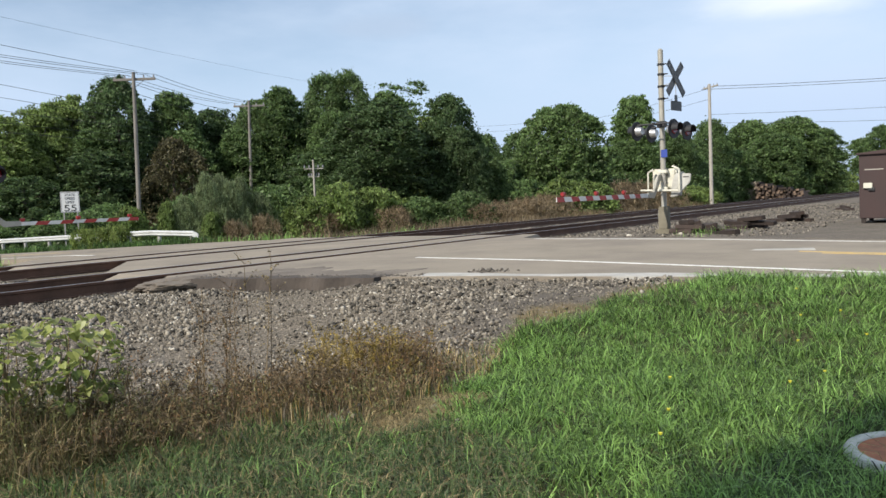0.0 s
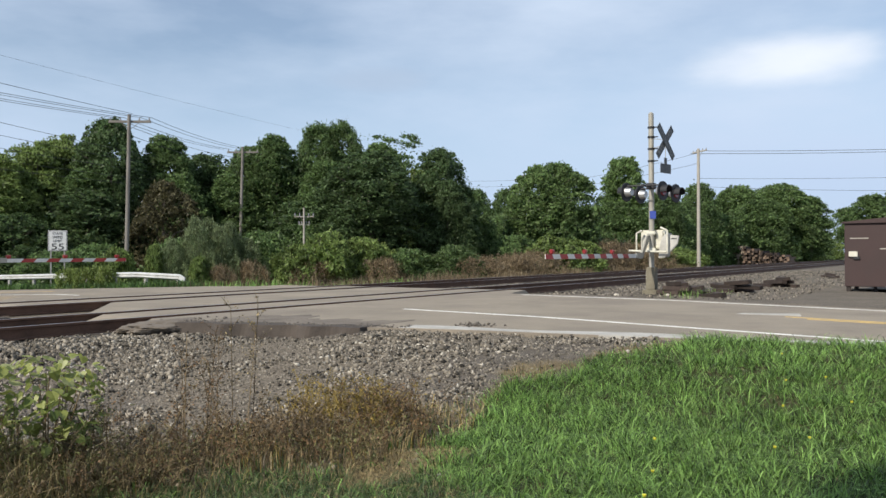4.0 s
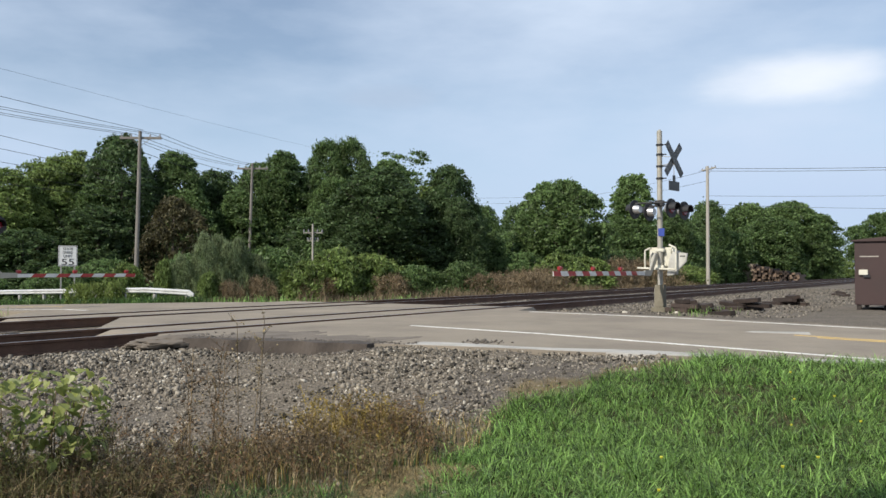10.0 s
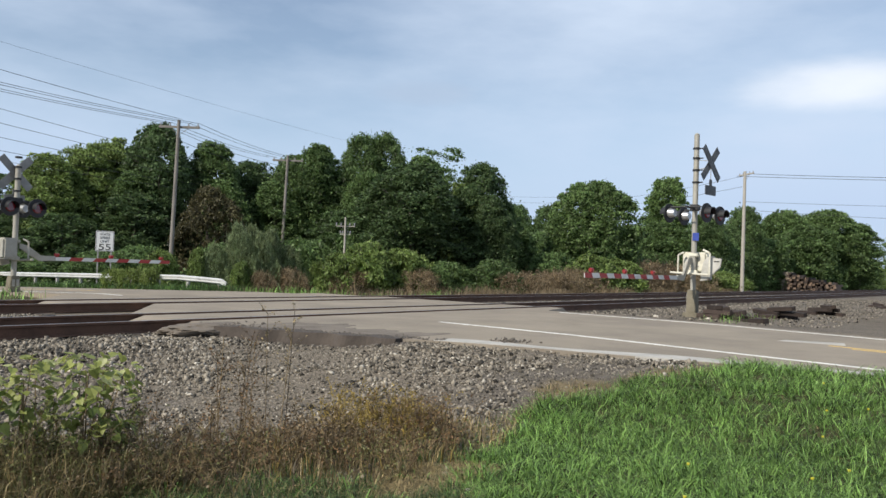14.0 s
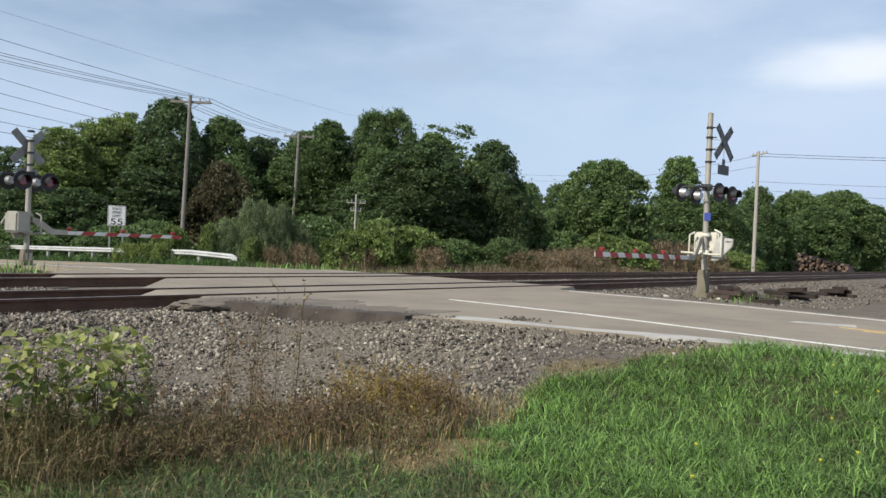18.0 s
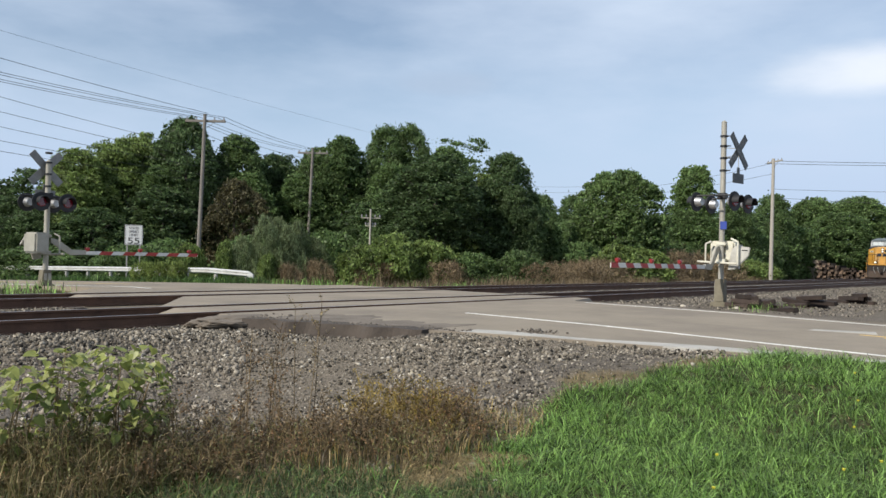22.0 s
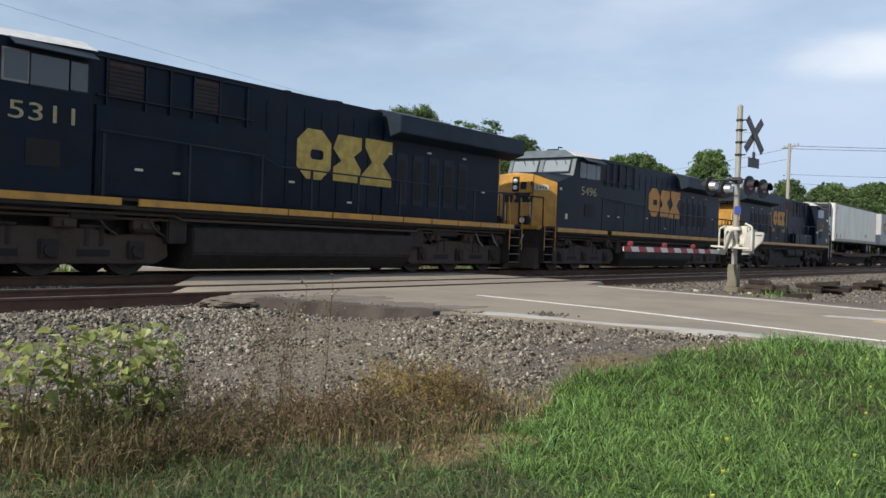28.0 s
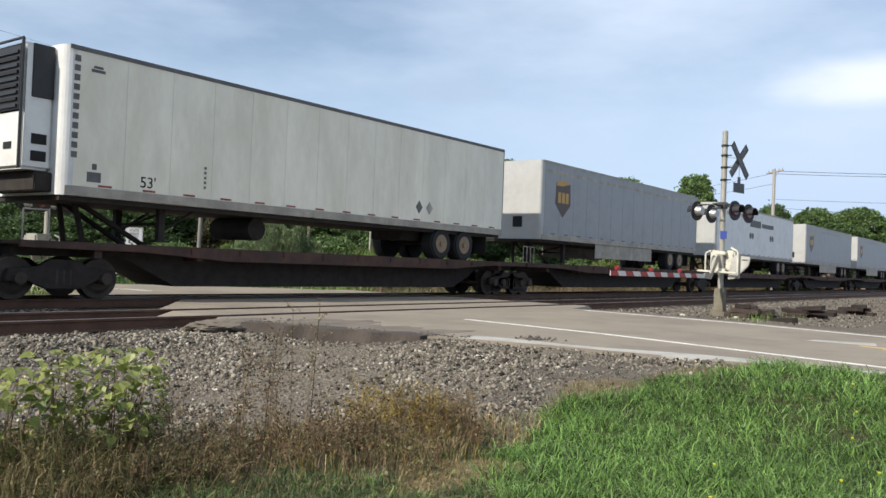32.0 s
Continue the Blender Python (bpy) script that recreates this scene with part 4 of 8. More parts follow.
    for s in (-1, 1):
        bm = B()
        pipe(bm, [(1.1, s * 1.38, 1.3), (6.3, s * 1.38, 1.3), (6.5, s * 1.44, 1.22), (14.4, s * 1.44, 1.22), (14.6, s * 1.38, 1.3), (19.2, s * 1.38, 1.3)], 0.035)
        pipe(bm, [(1.4, s * 1.3, 1.2), (6.6, s * 1.3, 1.2)], 0.03)
        pipe(bm, [(14.4, s * 1.3, 1.2), (18.9, s * 1.3, 1.2)], 0.03)
        part("air_pipe", bm, GRIME_BROWN, L, "dusty air pipes along the frame")
        for u in (1.6, 4.6, 5.7, 15.0, 17.6, 18.5):
            bm = B()
            pipe(bm, [(u, s * 1.32, 1.25), (u + 0.2, s * 1.3, 1.0), (u + 0.5, s * 1.24, 0.85)], 0.022)
            part("brake_hose", bm, HOSE if u > 17 else GRIME_BROWN, L)
        for u0, u1 in ((1.2, 6.3), (14.5, 19.2)):
            bm = B()
            box(bm, u0, u1, min(s * 0.7, s * 0.8), max(s * 0.7, s * 0.8), 0.95, 1.3)
            part("frame_web", bm, GRIME, L)
            for k in range(3):
                bm = B()
                u = u0 + 0.8 + k * 1.7
                box(bm, u, u + 0.5, s * 1.22 - 0.08, s * 1.22 + 0.08, 0.98, 1.2, 0.02)
                rod(bm, (u + 0.25, s * 1.3, 1.06), (u + 0.25, s * 1.36, 1.06), 0.06, n=10)
                part("brake_unit", bm, GRIME_BROWN, L)
    loco_truck(L, 3.7, modern=modern)
    loco_truck(L, 16.9, modern=modern)
    bm = B()
    box(bm, 19.9, 20.6, -0.16, 0.16, 0.72, 1.0, 0.05)
    part("coupler", bm, GRIME, L, "heavy knuckle coupler")
    bm = B()
    box(bm, 19.75, 19.9, -0.98, 0.98, 0.75, 1.5, 0.03)
    part("end_plate", bm, GRIME, L)
    for s, w in ((-1, 0.35), (1, 0.35), (-1, 0.7), (1, 0.72), (1, 0.5)):
        bm = B()
        pipe(bm, [(19.92, s * w, 1.35), (20.1, s * (w + 0.06), 1.15), (20.16, s * (w - 0.04), 0.8), (20.05, s * (w - 0.2), 0.55)], 0.03)
        part("air_hose", bm, HOSE if w > 0.6 else GRIME_BROWN, L, "looped air hose")
    bm = B()
    prism(bm, [(19.72, 0.14), (19.98, 0.1), (19.98, 0.72), (19.8, 0.8), (19.72, 0.7)], "y", -0.98, 0.98, 0.02)
    part("rear_plow", bm, GRIME_BROWN, L, "dusty brown rear pilot plate")
    for s in (-1, 1):
        bm = B()
        pipe(bm, [(19.42, s * 0.5, 2.5), (19.52, s * 0.5, 2.54), (19.52, s * 0.52, 3.3), (19.42, s * 0.52, 3.34)], 0.016)
        part("grab_rail", bm, PALE, L, "pale grab rail on the hood end")
    # lettering on both sides
    if turned:
        words("road_number", number, 0.32, facing(3.75, 1.512, 2.92, "far"), letter, L, 1.25)
        logo = B()
        for i, (a, b_) in enumerate(((2.6, 3.5), (2.9, 3.9))):
            box(logo, a, b_, 1.505, 1.515, 2.72 - i * 0.1, 2.79 - i * 0.1)
        part("lightning_stripe", logo, letter, L)
        b2 = B()
        box(b2, 4.0, 4.5, 1.5, 1.512, 2.45, 2.58)
        box(b2, 1.2, 1.45, 1.5, 1.512, 1.85, 2.1)
        part("cab_panel", b2, PALE, L, "pale notice panels")
        words("road_number", number, 0.17, pose(19.425, 0.15, 3.62, 90, 0, 90), BLACK, L, 0.5)
        logo_blocks(L, 10.55, 2.75, 2.5, 0.9, 0.985, mark, True, True)
    else:
        words("road_number", number, 0.34, facing(2.72, -1.512, 2.93, "near"), letter, L, 1.25)
        logo_blocks(L, 10.1, 2.45, 3.7, 1.3, -0.97, mark)
    return L


TRAIN = []


def rolling(ob):
    TRAIN.append((ob, ob.matrix_world.copy()))
    return ob


rolling(locomotive(4.3, False, "5311", True, PALE_GOLD, GOLD))
rolling(locomotive(25.75, False, "5496", False, PALE_GOLD, AMBER))
rolling(locomotive(68.0, True, "3196", False, AMBER, AMBER, modern=True))

# flat cars and trailers
CAR_RUST = mat("rusty_brown_flat_car", (0.075, 0.038, 0.028), 0.85, var=0.35, scale=2, bscale=40, stain=(0.035, 0.028, 0.025), stain_amount=0.65, stain_scale=2.5)
TR_WHITE = mat("dirty_white_trailer_skin", (0.84, 0.80, 0.66), 0.42, var=0.06, scale=1.2, bump=0.03, bscale=8, stain=(0.62, 0.56, 0.42), stain_amount=0.55, stain_scale=0.9, rand=0.03, stretch=(1, 1, 0.35))
NOSE_GREY = mat("pale_grey_trailer_front", (0.44, 0.44, 0.42), 0.45, var=0.06, bump=0.02, stain=(0.34, 0.33, 0.31), stain_amount=0.5)
TR_GREY = mat("grey_trailer_skin", (0.29, 0.30, 0.30), 0.4, 0.15, var=0.05, bump=0.02, stain=(0.22, 0.22, 0.22), stain_amount=0.4)
TR_NOSE = mat("white_trailer_front", (0.74, 0.74, 0.71), 0.4, var=0.04, bump=0.02, stain=(0.5, 0.48, 0.44), stain_amount=0.4)
ALU = mat("dull_aluminium_rail", (0.38, 0.34, 0.28), 0.5, 0.4, var=0.2, stain=(0.15, 0.14, 0.13), stain_amount=0.5)
TOP_RAIL = mat("dark_top_rail", (0.12, 0.115, 0.11), 0.6, var=0.2)
REEFER_BLACK = mat("black_cooling_unit", (0.02, 0.02, 0.021), 0.5, var=0.2)
TYRE = mat("black_tyre", (0.018, 0.018, 0.018), 0.85, var=0.25)
HUB = mat("pale_wheel_hub", (0.25, 0.18, 0.11), 0.5, 0.3, var=0.2)
BROWN = mat("brown_shield", (0.06, 0.03, 0.015), 0.4, var=0.05)
SHIELD_GOLD = mat("gold_shield_edge", (0.5, 0.28, 0.04), 0.4, var=0.05)
DOCK_RED = mat("red_marker_strip", (0.25, 0.05, 0.04), 0.5, var=0.1)


def bogie(parent, mid):
    for k in (-0.88, 0.88):
        WHEELSETS.append(wheelset(parent, mid + k, 0.42))
    for s in (-1, 1):
        y = s * 1.0
        bm = B()
        prism(bm, [(mid + u, v) for u, v in ((-1.15, 0.36), (-1.1, 0.6), (-0.5, 0.66), (-0.3, 0.8), (0.3, 0.8), (0.5, 0.66), (1.1, 0.6), (1.15, 0.36), (0.7, 0.38), (0.35, 0.22), (-0.35, 0.22), (-0.7, 0.38))], "y", y - 0.07, y + 0.07, 0.015)
        fr = part("bogie_frame", bm, GRIME, parent, "grimy cast bogie frame")
        for k in (-0.88, 0.88):
            bm = B()
            rod(bm, (mid + k, y, 0.43), (mid + k, y + s * 0.16, 0.43), 0.12, n=12)
            part("bearing_cap", bm, GRIME_BROWN, fr)
        bm = B()
        for q in (-0.14, 0, 0.14):
            rod(bm, (mid + q, y + s * 0.02, 0.3), (mid + q, y + s * 0.02, 0.6), 0.06, n=8)
        part("spring", bm, GRIME_BROWN, fr)


def flat_car(x, length, first):
    """One unit of a spine flat car, with bogies at its ends and a trailer stand."""
    C_ = thing("flat_car", x, FAR_TRACK, 0, 0, "rusty brown flat car loaded with a road trailer", "flat car", "flat cars of the train")
    bm = B()
    prism(bm, [(-0.5, 0.86), (-0.5, 1.08), (length + 0.5, 1.08), (length + 0.5, 0.86), (length - 1.7, 0.86), (length - 3.0, 0.26), (3.2, 0.26), (1.9, 0.86)], "y", -0.75, 0.75)
    part("centre_sill", bm, GRIME, C_, "deep rusty centre sill")
    for s in (-1, 1):
        bm = B()
        prism(bm, [(-0.6, 1.02), (-0.6, 1.16), (length + 0.6, 1.16), (length + 0.6, 1.02), (length - 1.7, 1.0), (length - 4.0, 0.86), (4.3, 0.86), (2.0, 1.0)], "y", s * 1.28 - 0.05, s * 1.28 + 0.05, 0.01)
        sill = part("side_sill", bm, CAR_RUST, C_, "rusty fish-belly side sill")
        for i in range(9):
            u = 3.2 + i * (length - 6.0) / 8
            bm = B()
            box(bm, u - 0.03, u + 0.03, s * 1.33 - 0.03, s * 1.33 + 0.03, 1.0, 1.14)
            part("rib", bm, CAR_RUST, sill)
    bm = B()
    box(bm, -0.6, length + 0.6, -1.3, 1.3, 1.08, 1.14)
    part("deck", bm, CAR_RUST, C_, "worn rusty deck")
    for i in range(7):
        bm = B()
        u = 1.0 + i * (length - 2.0) / 6
        box(bm, u - 0.08, u + 0.08, -1.25, 1.25, 0.85, 1.08)
        part("cross_bearer", bm, CAR_RUST, C_)
    bm = B()
    pipe(bm, [(1.15, -0.4, 1.14), (0.95, -0.3, 2.05), (0.95, 0.3, 2.05), (1.15, 0.4, 1.14)], 0.06)
    pipe(bm, [(2.6, -0.4, 1.14), (1.05, -0.3, 2.0)], 0.06)
    pipe(bm, [(2.6, 0.4, 1.14), (1.05, 0.3, 2.0)], 0.06)
    box(bm, 0.65, 1.4, -0.45, 0.45, 2.0, 2.08, 0.02)
    part("trailer_hitch", bm, GRIME, C_, "steel trailer hitch stand")
    for u in (-0.55, length + 0.5):
        bm = B()
        pipe(bm, [(u, -1.25, 1.16), (u, -1.25, 1.75), (u + 0.5, -1.25, 1.75), (u + 0.5, -1.25, 1.16)], 0.018)
        part("grab_iron", bm, ALU, C_, "pale grab iron")
    bogie(C_, 0.4 if first else -0.95)
    if first:
        bogie(C_, length - 0.2)
    bm = B()
    box(bm, -1.2, -0.3, -0.15, 0.15, 0.75, 1.0, 0.04)
    part("coupler", bm, GRIME, C_, "heavy coupler")
    return C_


def trailer(x, length, skin, label, reefer=False, mark="", skirt=False, z0=2.07, z1=5.02):
    """A road trailer standing on its flat car; its own wheels do not turn."""
    T = thing("road_trailer", x, FAR_TRACK, 1.14, 0, label, "trailer", "trailers on the train")
    a, c = z0 - 1.14, z1 - 1.14
    bm = B()
    r, n = (0.22 if reefer else 0.1), 6
    foot = [(0.0, 1.29 - r), (0.0, r - 1.29)] + [(r - r * math.cos(math.pi / 2 * k / n), r - 1.29 - r * math.sin(math.pi / 2 * k / n)) for k in range(1, n + 1)]
    foot += [(length, -1.29), (length, 1.29)] + [(r - r * math.sin(math.pi / 2 * k / n), 1.29 - r + r * math.cos(math.pi / 2 * k / n)) for k in range(0, n)]
    prism(bm, foot, "z", a, c)
    body = part("body", bm, TR_NOSE if skin is TR_WHITE else NOSE_GREY, T, "pale trailer box")
    count = 14
    w = (length - 0.3) / count
    for s in (-1, 1):
        for i in range(count):
            bm = B()
            u = 0.25 + i * w
            y = s * 1.29
            box(bm, u + 0.006, u + w - 0.006, min(y, y + s * 0.008), max(y, y + s * 0.008), a + 0.2, c - 0.08)
            part("side_panel", bm, skin, body)
        y = s * 1.295
        bm = B()
        box(bm, 0.1, length, min(y, y + s * 0.02), max(y, y + s * 0.02), a, a + 0.19, 0.004)
        part("bottom_rail", bm, ALU, T, "dull scuffed bottom rail")
        bm = B()
        box(bm, 0.1, length, min(y, y + s * 0.015), max(y, y + s * 0.015), c - 0.08, c + 0.01, 0.004)
        part("top_rail", bm, TOP_RAIL if reefer else ALU, T)
        bm = B()
        for i in range(15):
            u = 0.8 + i * (length - 1.6) / 14
            box(bm, u, u + 0.3, min(y, y + s * 0.012), max(y, y + s * 0.012), a + 0.215, a + 0.255)
        part("marker_strip", bm, DOCK_RED if reefer else TOP_RAIL, T, "broken reflective marker strip")
    bm = B()
    box(bm, length - 0.03, length + 0.02, -1.3, 1.3, a, c, 0.01)
    part("rear_frame", bm, ALU, T, "rear door frame")
    bm = B()
    box(bm, 0.05, length - 0.05, -1.2, 1.2, a - 0.1, a)
    part("floor_frame", bm, GRIME, T, "dark under-floor frame")
    # landing gear
    for s in (-1, 1):
        bm = B()
        box(bm, 2.5, 2.65, s * 0.85 - 0.07, s * 0.85 + 0.07, 0.3 - 0.15, a - 0.05)
        pipe(bm, [(2.58, s * 0.85, 0.3), (3.4, s * 0.85, a - 0.1)], 0.03)
        box(bm, 2.42, 2.74, s * 0.85 - 0.14, s * 0.85 + 0.14, 0.1, 0.15)
        part("landing_leg", bm, GRIME, T, "retracted landing leg")
    bm = B()
    pipe(bm, [(2.58, -0.85, 0.5), (2.58, 0.85, 0.5)], 0.03)
    pipe(bm, [(2.58, -0.85, 0.75), (2.58, 0.85, 0.35)], 0.025)
    part("leg_brace", bm, GRIME, T)
    # tandem axles
    bm = B()
    box(bm, length - 4.6, length - 1.2, -0.6, 0.6, 0.55, a - 0.08, 0.02)
    part("axle_frame", bm, GRIME, T, "dark suspension frame")
    for u in (length - 3.35, length - 2.12):
        for s in (-1, 1):
            bm = B()
            rod(bm, (u, s * 0.78, 0.5), (u, s * 1.25, 0.5), 0.5, n=28)
            bmesh.ops.bevel(bm, geom=[e for e in bm.edges if len(e.link_faces) == 2 and e.calc_face_angle(0) > 1.2], offset=0.05, segments=2, affect="EDGES")
            wh = part("wheel", bm, TYRE, T, "black tyre")
            bm = B()
            rod(bm, (u, s * 1.2, 0.5), (u, s * 1.256, 0.5), 0.3, 0.28, n=20)
            rod(bm, (u, s * 1.25, 0.5), (u, s * 1.29, 0.5), 0.1, n=12)
            part("rim", bm, HUB, wh, "pale dusty wheel rim")
        bm = B()
        rod(bm, (u, -0.8, 0.5), (u, 0.8, 0.5), 0.07, n=8)
        part("axle", bm, GRIME, T)
    bm = B()
    box(bm, length - 0.75, length - 0.72, -1.15, -0.6, 0.25, a - 0.05)
    part("mud_flap", bm, TYRE, T)
    bm = B()
    box(bm, length - 0.75, length - 0.72, 0.6, 1.15, 0.25, a - 0.05)
    part("mud_flap", bm, TYRE, T)
    if reefer:
        bm = B()
        rod(bm, (5.4, -0.75, 0.55), (5.4, 0.75, 0.55), 0.28, n=16)
        part("fuel_drum", bm, GRIME, T, "dark round fuel drum")
        bm = B()
        box(bm, -0.62, 0.0, -0.95, 0.95, a + 0.45, c - 0.05, 0.06)
        unit = part("cooling_unit", bm, TR_NOSE, T, "white front cooling unit")
        bm = B()
        box(bm, -0.66, -0.6, -0.92, 0.92, a + 1.55, c - 0.1, 0.03)
        box(bm, -0.45, -0.02, -0.97, -0.93, a + 1.85, c - 0.06, 0.01)
        box(bm, -0.45, -0.02, 0.93, 0.97, a + 1.85, c - 0.06, 0.01)
        part("grille_frame", bm, REEFER_BLACK, unit, "black grille surround")
        for i in range(9):
            bm = B()
            box(bm, -0.7, -0.655, -0.84, 0.84, a + 1.62 + i * 0.13, a + 1.68 + i * 0.13)
            part("slat", bm, BLACK if i % 2 else REEFER_BLACK, unit)
        bm = B()
        pipe(bm, [(-0.64, -0.94, a + 0.45), (-0.64, -0.94, c), (-0.64, 0.94, c), (-0.64, 0.94, a + 0.45)], 0.03)
        part("guard_frame", bm, REEFER_BLACK, unit)
        for v0, v1, z_0, z_1 in ((-0.6, -0.3, a + 0.85, a + 0.98),):
            bm = B()
            box(bm, -0.64, -0.61, v0, v1, z_0, z_1)
            part("latch_plate", bm, BLACK, unit)
        for z_0 in (0.62, 0.95):
            bm = B()
            box(bm, -0.42, -0.12, -0.96, -0.945, a + z_0, a + z_0 + 0.2)
            part("gauge_window", bm, BLACK, unit)
        bm = B()
        box(bm, -0.35, 0.02, -1.0, 1.0, a + 0.05, a + 0.42, 0.02)
        part("unit_shelf", bm, GRIME, T)
        words("length_mark", "53'", 0.24, facing(1.75, -1.302, a + 0.3, "near"), BLACK, T, 0.36)
        for i in range(11):
            bm = B()
            box(bm, 0.08, 0.2, -1.305, -1.297, c - 0.3 - i * 0.19, c - 0.18 - i * 0.19)
            ob = part("code_bar", bm, TOP_RAIL, T)
            ob.location = (0.12, 0.0, 0)
        for i in range(5):
            bm = B()
            box(bm, 3.35, 3.41, -1.304, -1.297, a + 0.42 + i * 0.11, a + 0.48 + i * 0.11)
            part("code_bar", bm, TOP_RAIL, T)
        for u, m in ((11.15, TOP_RAIL), (11.65, ALU)):
            bm = B()
            prism(bm, [(u - 0.16, a + 0.62), (u, a + 0.42), (u + 0.16, a + 0.62), (u, a + 0.82)], "y", -1.306, -1.297)
            part("placard", bm, m, T, "diamond placard")
        for u, z_, ww, hh in ((0.55, c - 0.45, 0.3, 0.06), (0.6, c - 0.37, 0.2, 0.05), (0.55, a + 0.3, 0.3, 0.2), (0.65, a + 0.55, 0.1, 0.12)):
            bm = B()
            box(bm, u, u + ww, -1.304, -1.297, z_, z_ + hh)
            part("notice_plate", bm, TOP_RAIL, T)
    if mark == "shield":
        bm = B()
        prism(bm, [(1.05, c - 1.55), (1.1, c - 0.75), (1.65, c - 0.62), (2.2, c - 0.75), (2.25, c - 1.55), (1.65, c - 2.05)], "y", -1.306, -1.297)
        sh = part("shield_mark", bm, BROWN, T, "brown and gold shield mark")
        bm = B()
        prism(bm, [(1.1, c - 0.85), (1.15, c - 0.72), (1.65, c - 0.6), (2.2, c - 0.72), (1.6, c - 0.85)], "y", -1.311, -1.305)
        for i in range(3):
            box(bm, 1.25 + i * 0.3, 1.47 + i * 0.3, -1.311, -1.305, c - 1.5, c - 1.1)
        part("gold_edge", bm, SHIELD_GOLD, sh)
        bm = B()
        box(bm, 0.4, length - 0.3, -1.304, -1.297, c - 0.42, c - 0.3)
        part("pale_stripe", bm, ALU, T)
        bm = B()
        box(bm, -0.02, 0.0, -0.5, -0.1, a + 0.45, a + 0.85)
        part("connector_panel", bm, BLACK, T)
    if mark == "bars":
        for u, ww, z_, hh in ((6.2, 2.2, c - 1.0, 0.42), (8.6, 2.6, c - 0.95, 0.26)):
            bm = B()
            box(bm, u, u + ww, -1.306, -1.297, z_, z_ + hh)
            part("name_bar", bm, TOP_RAIL, T, "dark lettering shown as a bar")
        for u in (6.3, 6.75, 10.6, 11.05):
            bm = B()
            rod(bm, (u, -1.297, c - 1.55), (u, -1.306, c - 1.55), 0.2, n=14)
            part("round_mark", bm, TOP_RAIL, T)
    if skirt:
        for s in (-1, 1):
            bm = B()
            box(bm, 4.6, 10.4, s * 1.25 - 0.01, s * 1.25 + 0.01, 0.35, a + 0.02)
            part("side_skirt", bm, ALU, T, "pale aerodynamic side skirt")
    return T


CARS = [(69.8, 16.9, True), (88.0, 17.4, False), (107.1, 18.2, False), (126.8, 17.5, False), (145.8, 17.5, False), (165.0, 17.5, False), (184.2, 17.5, False)]
for cx, cl, first in CARS:
    rolling(flat_car(cx, cl, first))
rolling(trailer(69.9, 15.75, TR_WHITE, "dirty white refrigerated road trailer with ribbed sides", reefer=True))
rolling(trailer(88.25, 16.1, TR_GREY, "grey road trailer with a brown shield mark", mark="shield", skirt=True))
rolling(trailer(107.3, 16.1, TR_NOSE, "white road trailer with dark lettering", mark="bars"))
rolling(trailer(127.1, 16.1, TR_GREY, "grey road trailer with a brown shield mark", mark="shield", skirt=True))
rolling(trailer(146.1, 16.1, TR_GREY, "grey road trailer with a brown shield mark", mark="shield", skirt=True))
rolling(trailer(165.3, 16.1, TR_NOSE, "white road trailer far back in the train"))
rolling(trailer(184.5, 16.1, TR_NOSE, "white road trailer far back in the train"))


def travel(t):
    """Metres by which the train is short of its place at 28 s: it slows a little as it nears the crossing."""
    early = max(27.7 - t, 0.0)
    near = min(early, 6.2)
    return SPEED * (28 - t) + 0.3 * near + 0.21 * near * near + 2.6 * (early - near)


def motions():
    """The train slows a little, then runs at an even speed; its wheels roll with it."""
    times = [0.0, 5.0, 10.0, 15.0, 18.0] + [19.0 + 0.5 * k for k in range(27)]
    for ob, home in TRAIN:
        walk(ob, [(t, Matrix.Translation((travel(t), 0, 0)) @ home) for t in times])
    for (ob, r) in WHEELSETS:
        x, spin = ob.location.x, (1 if abs(ob.parent.matrix_world.to_euler().z) > 1 else -1)
        walk(ob, [(k / FPS, pose(x, 0, r, 0, math.degrees(-spin * travel(k / FPS) / r) % 360, 0)) for k in range(int(32 * FPS) + 1)])


# ---- crossing signals ----
MAST_GREY = mat("galvanised_mast", (0.36, 0.345, 0.30), 0.55, 0.2, var=0.15, bscale=30, stain=(0.3, 0.27, 0.2), stain_amount=0.5)
MAST_PALE = mat("pale_grey_painted_steel", (0.46, 0.45, 0.41), 0.5, 0.1, var=0.12, stain=(0.3, 0.28, 0.23), stain_amount=0.5, stain_scale=4)
MAST_TAN = mat("tan_stained_cast_base", (0.17, 0.15, 0.105), 0.7, 0.1, var=0.25)
CASE_CREAM = mat("cream_painted_gear_case", (0.62, 0.60, 0.50), 0.5, var=0.1, stain=(0.35, 0.31, 0.22), stain_amount=0.5, stain_scale=4)
ARM_WHITE = mat("white_gate_arm", (0.68, 0.67, 0.63), 0.5, var=0.08, stain=(0.45, 0.43, 0.4), stain_amount=0.4)
ARM_RED = mat("red_gate_stripe", (0.36, 0.035, 0.03), 0.45, var=0.12)
LAMP_RED = mat("small_red_arm_lamp", (0.2, 0.015, 0.015), 0.35, var=0.1, emit=((1.0, 0.05, 0.03), 0.04))
SIGN_BACK = mat("weathered_sign_back", (0.24, 0.24, 0.232), 0.6, 0.3, var=0.2, stain=(0.15, 0.15, 0.15), stain_amount=0.5)
SIGN_WHITE = mat("white_sign_sheet", (0.68, 0.68, 0.66), 0.5, var=0.05, bump=0.0)
SIGN_DARK = mat("black_sign_paint", (0.02, 0.02, 0.022), 0.5, var=0.1, bump=0.0)
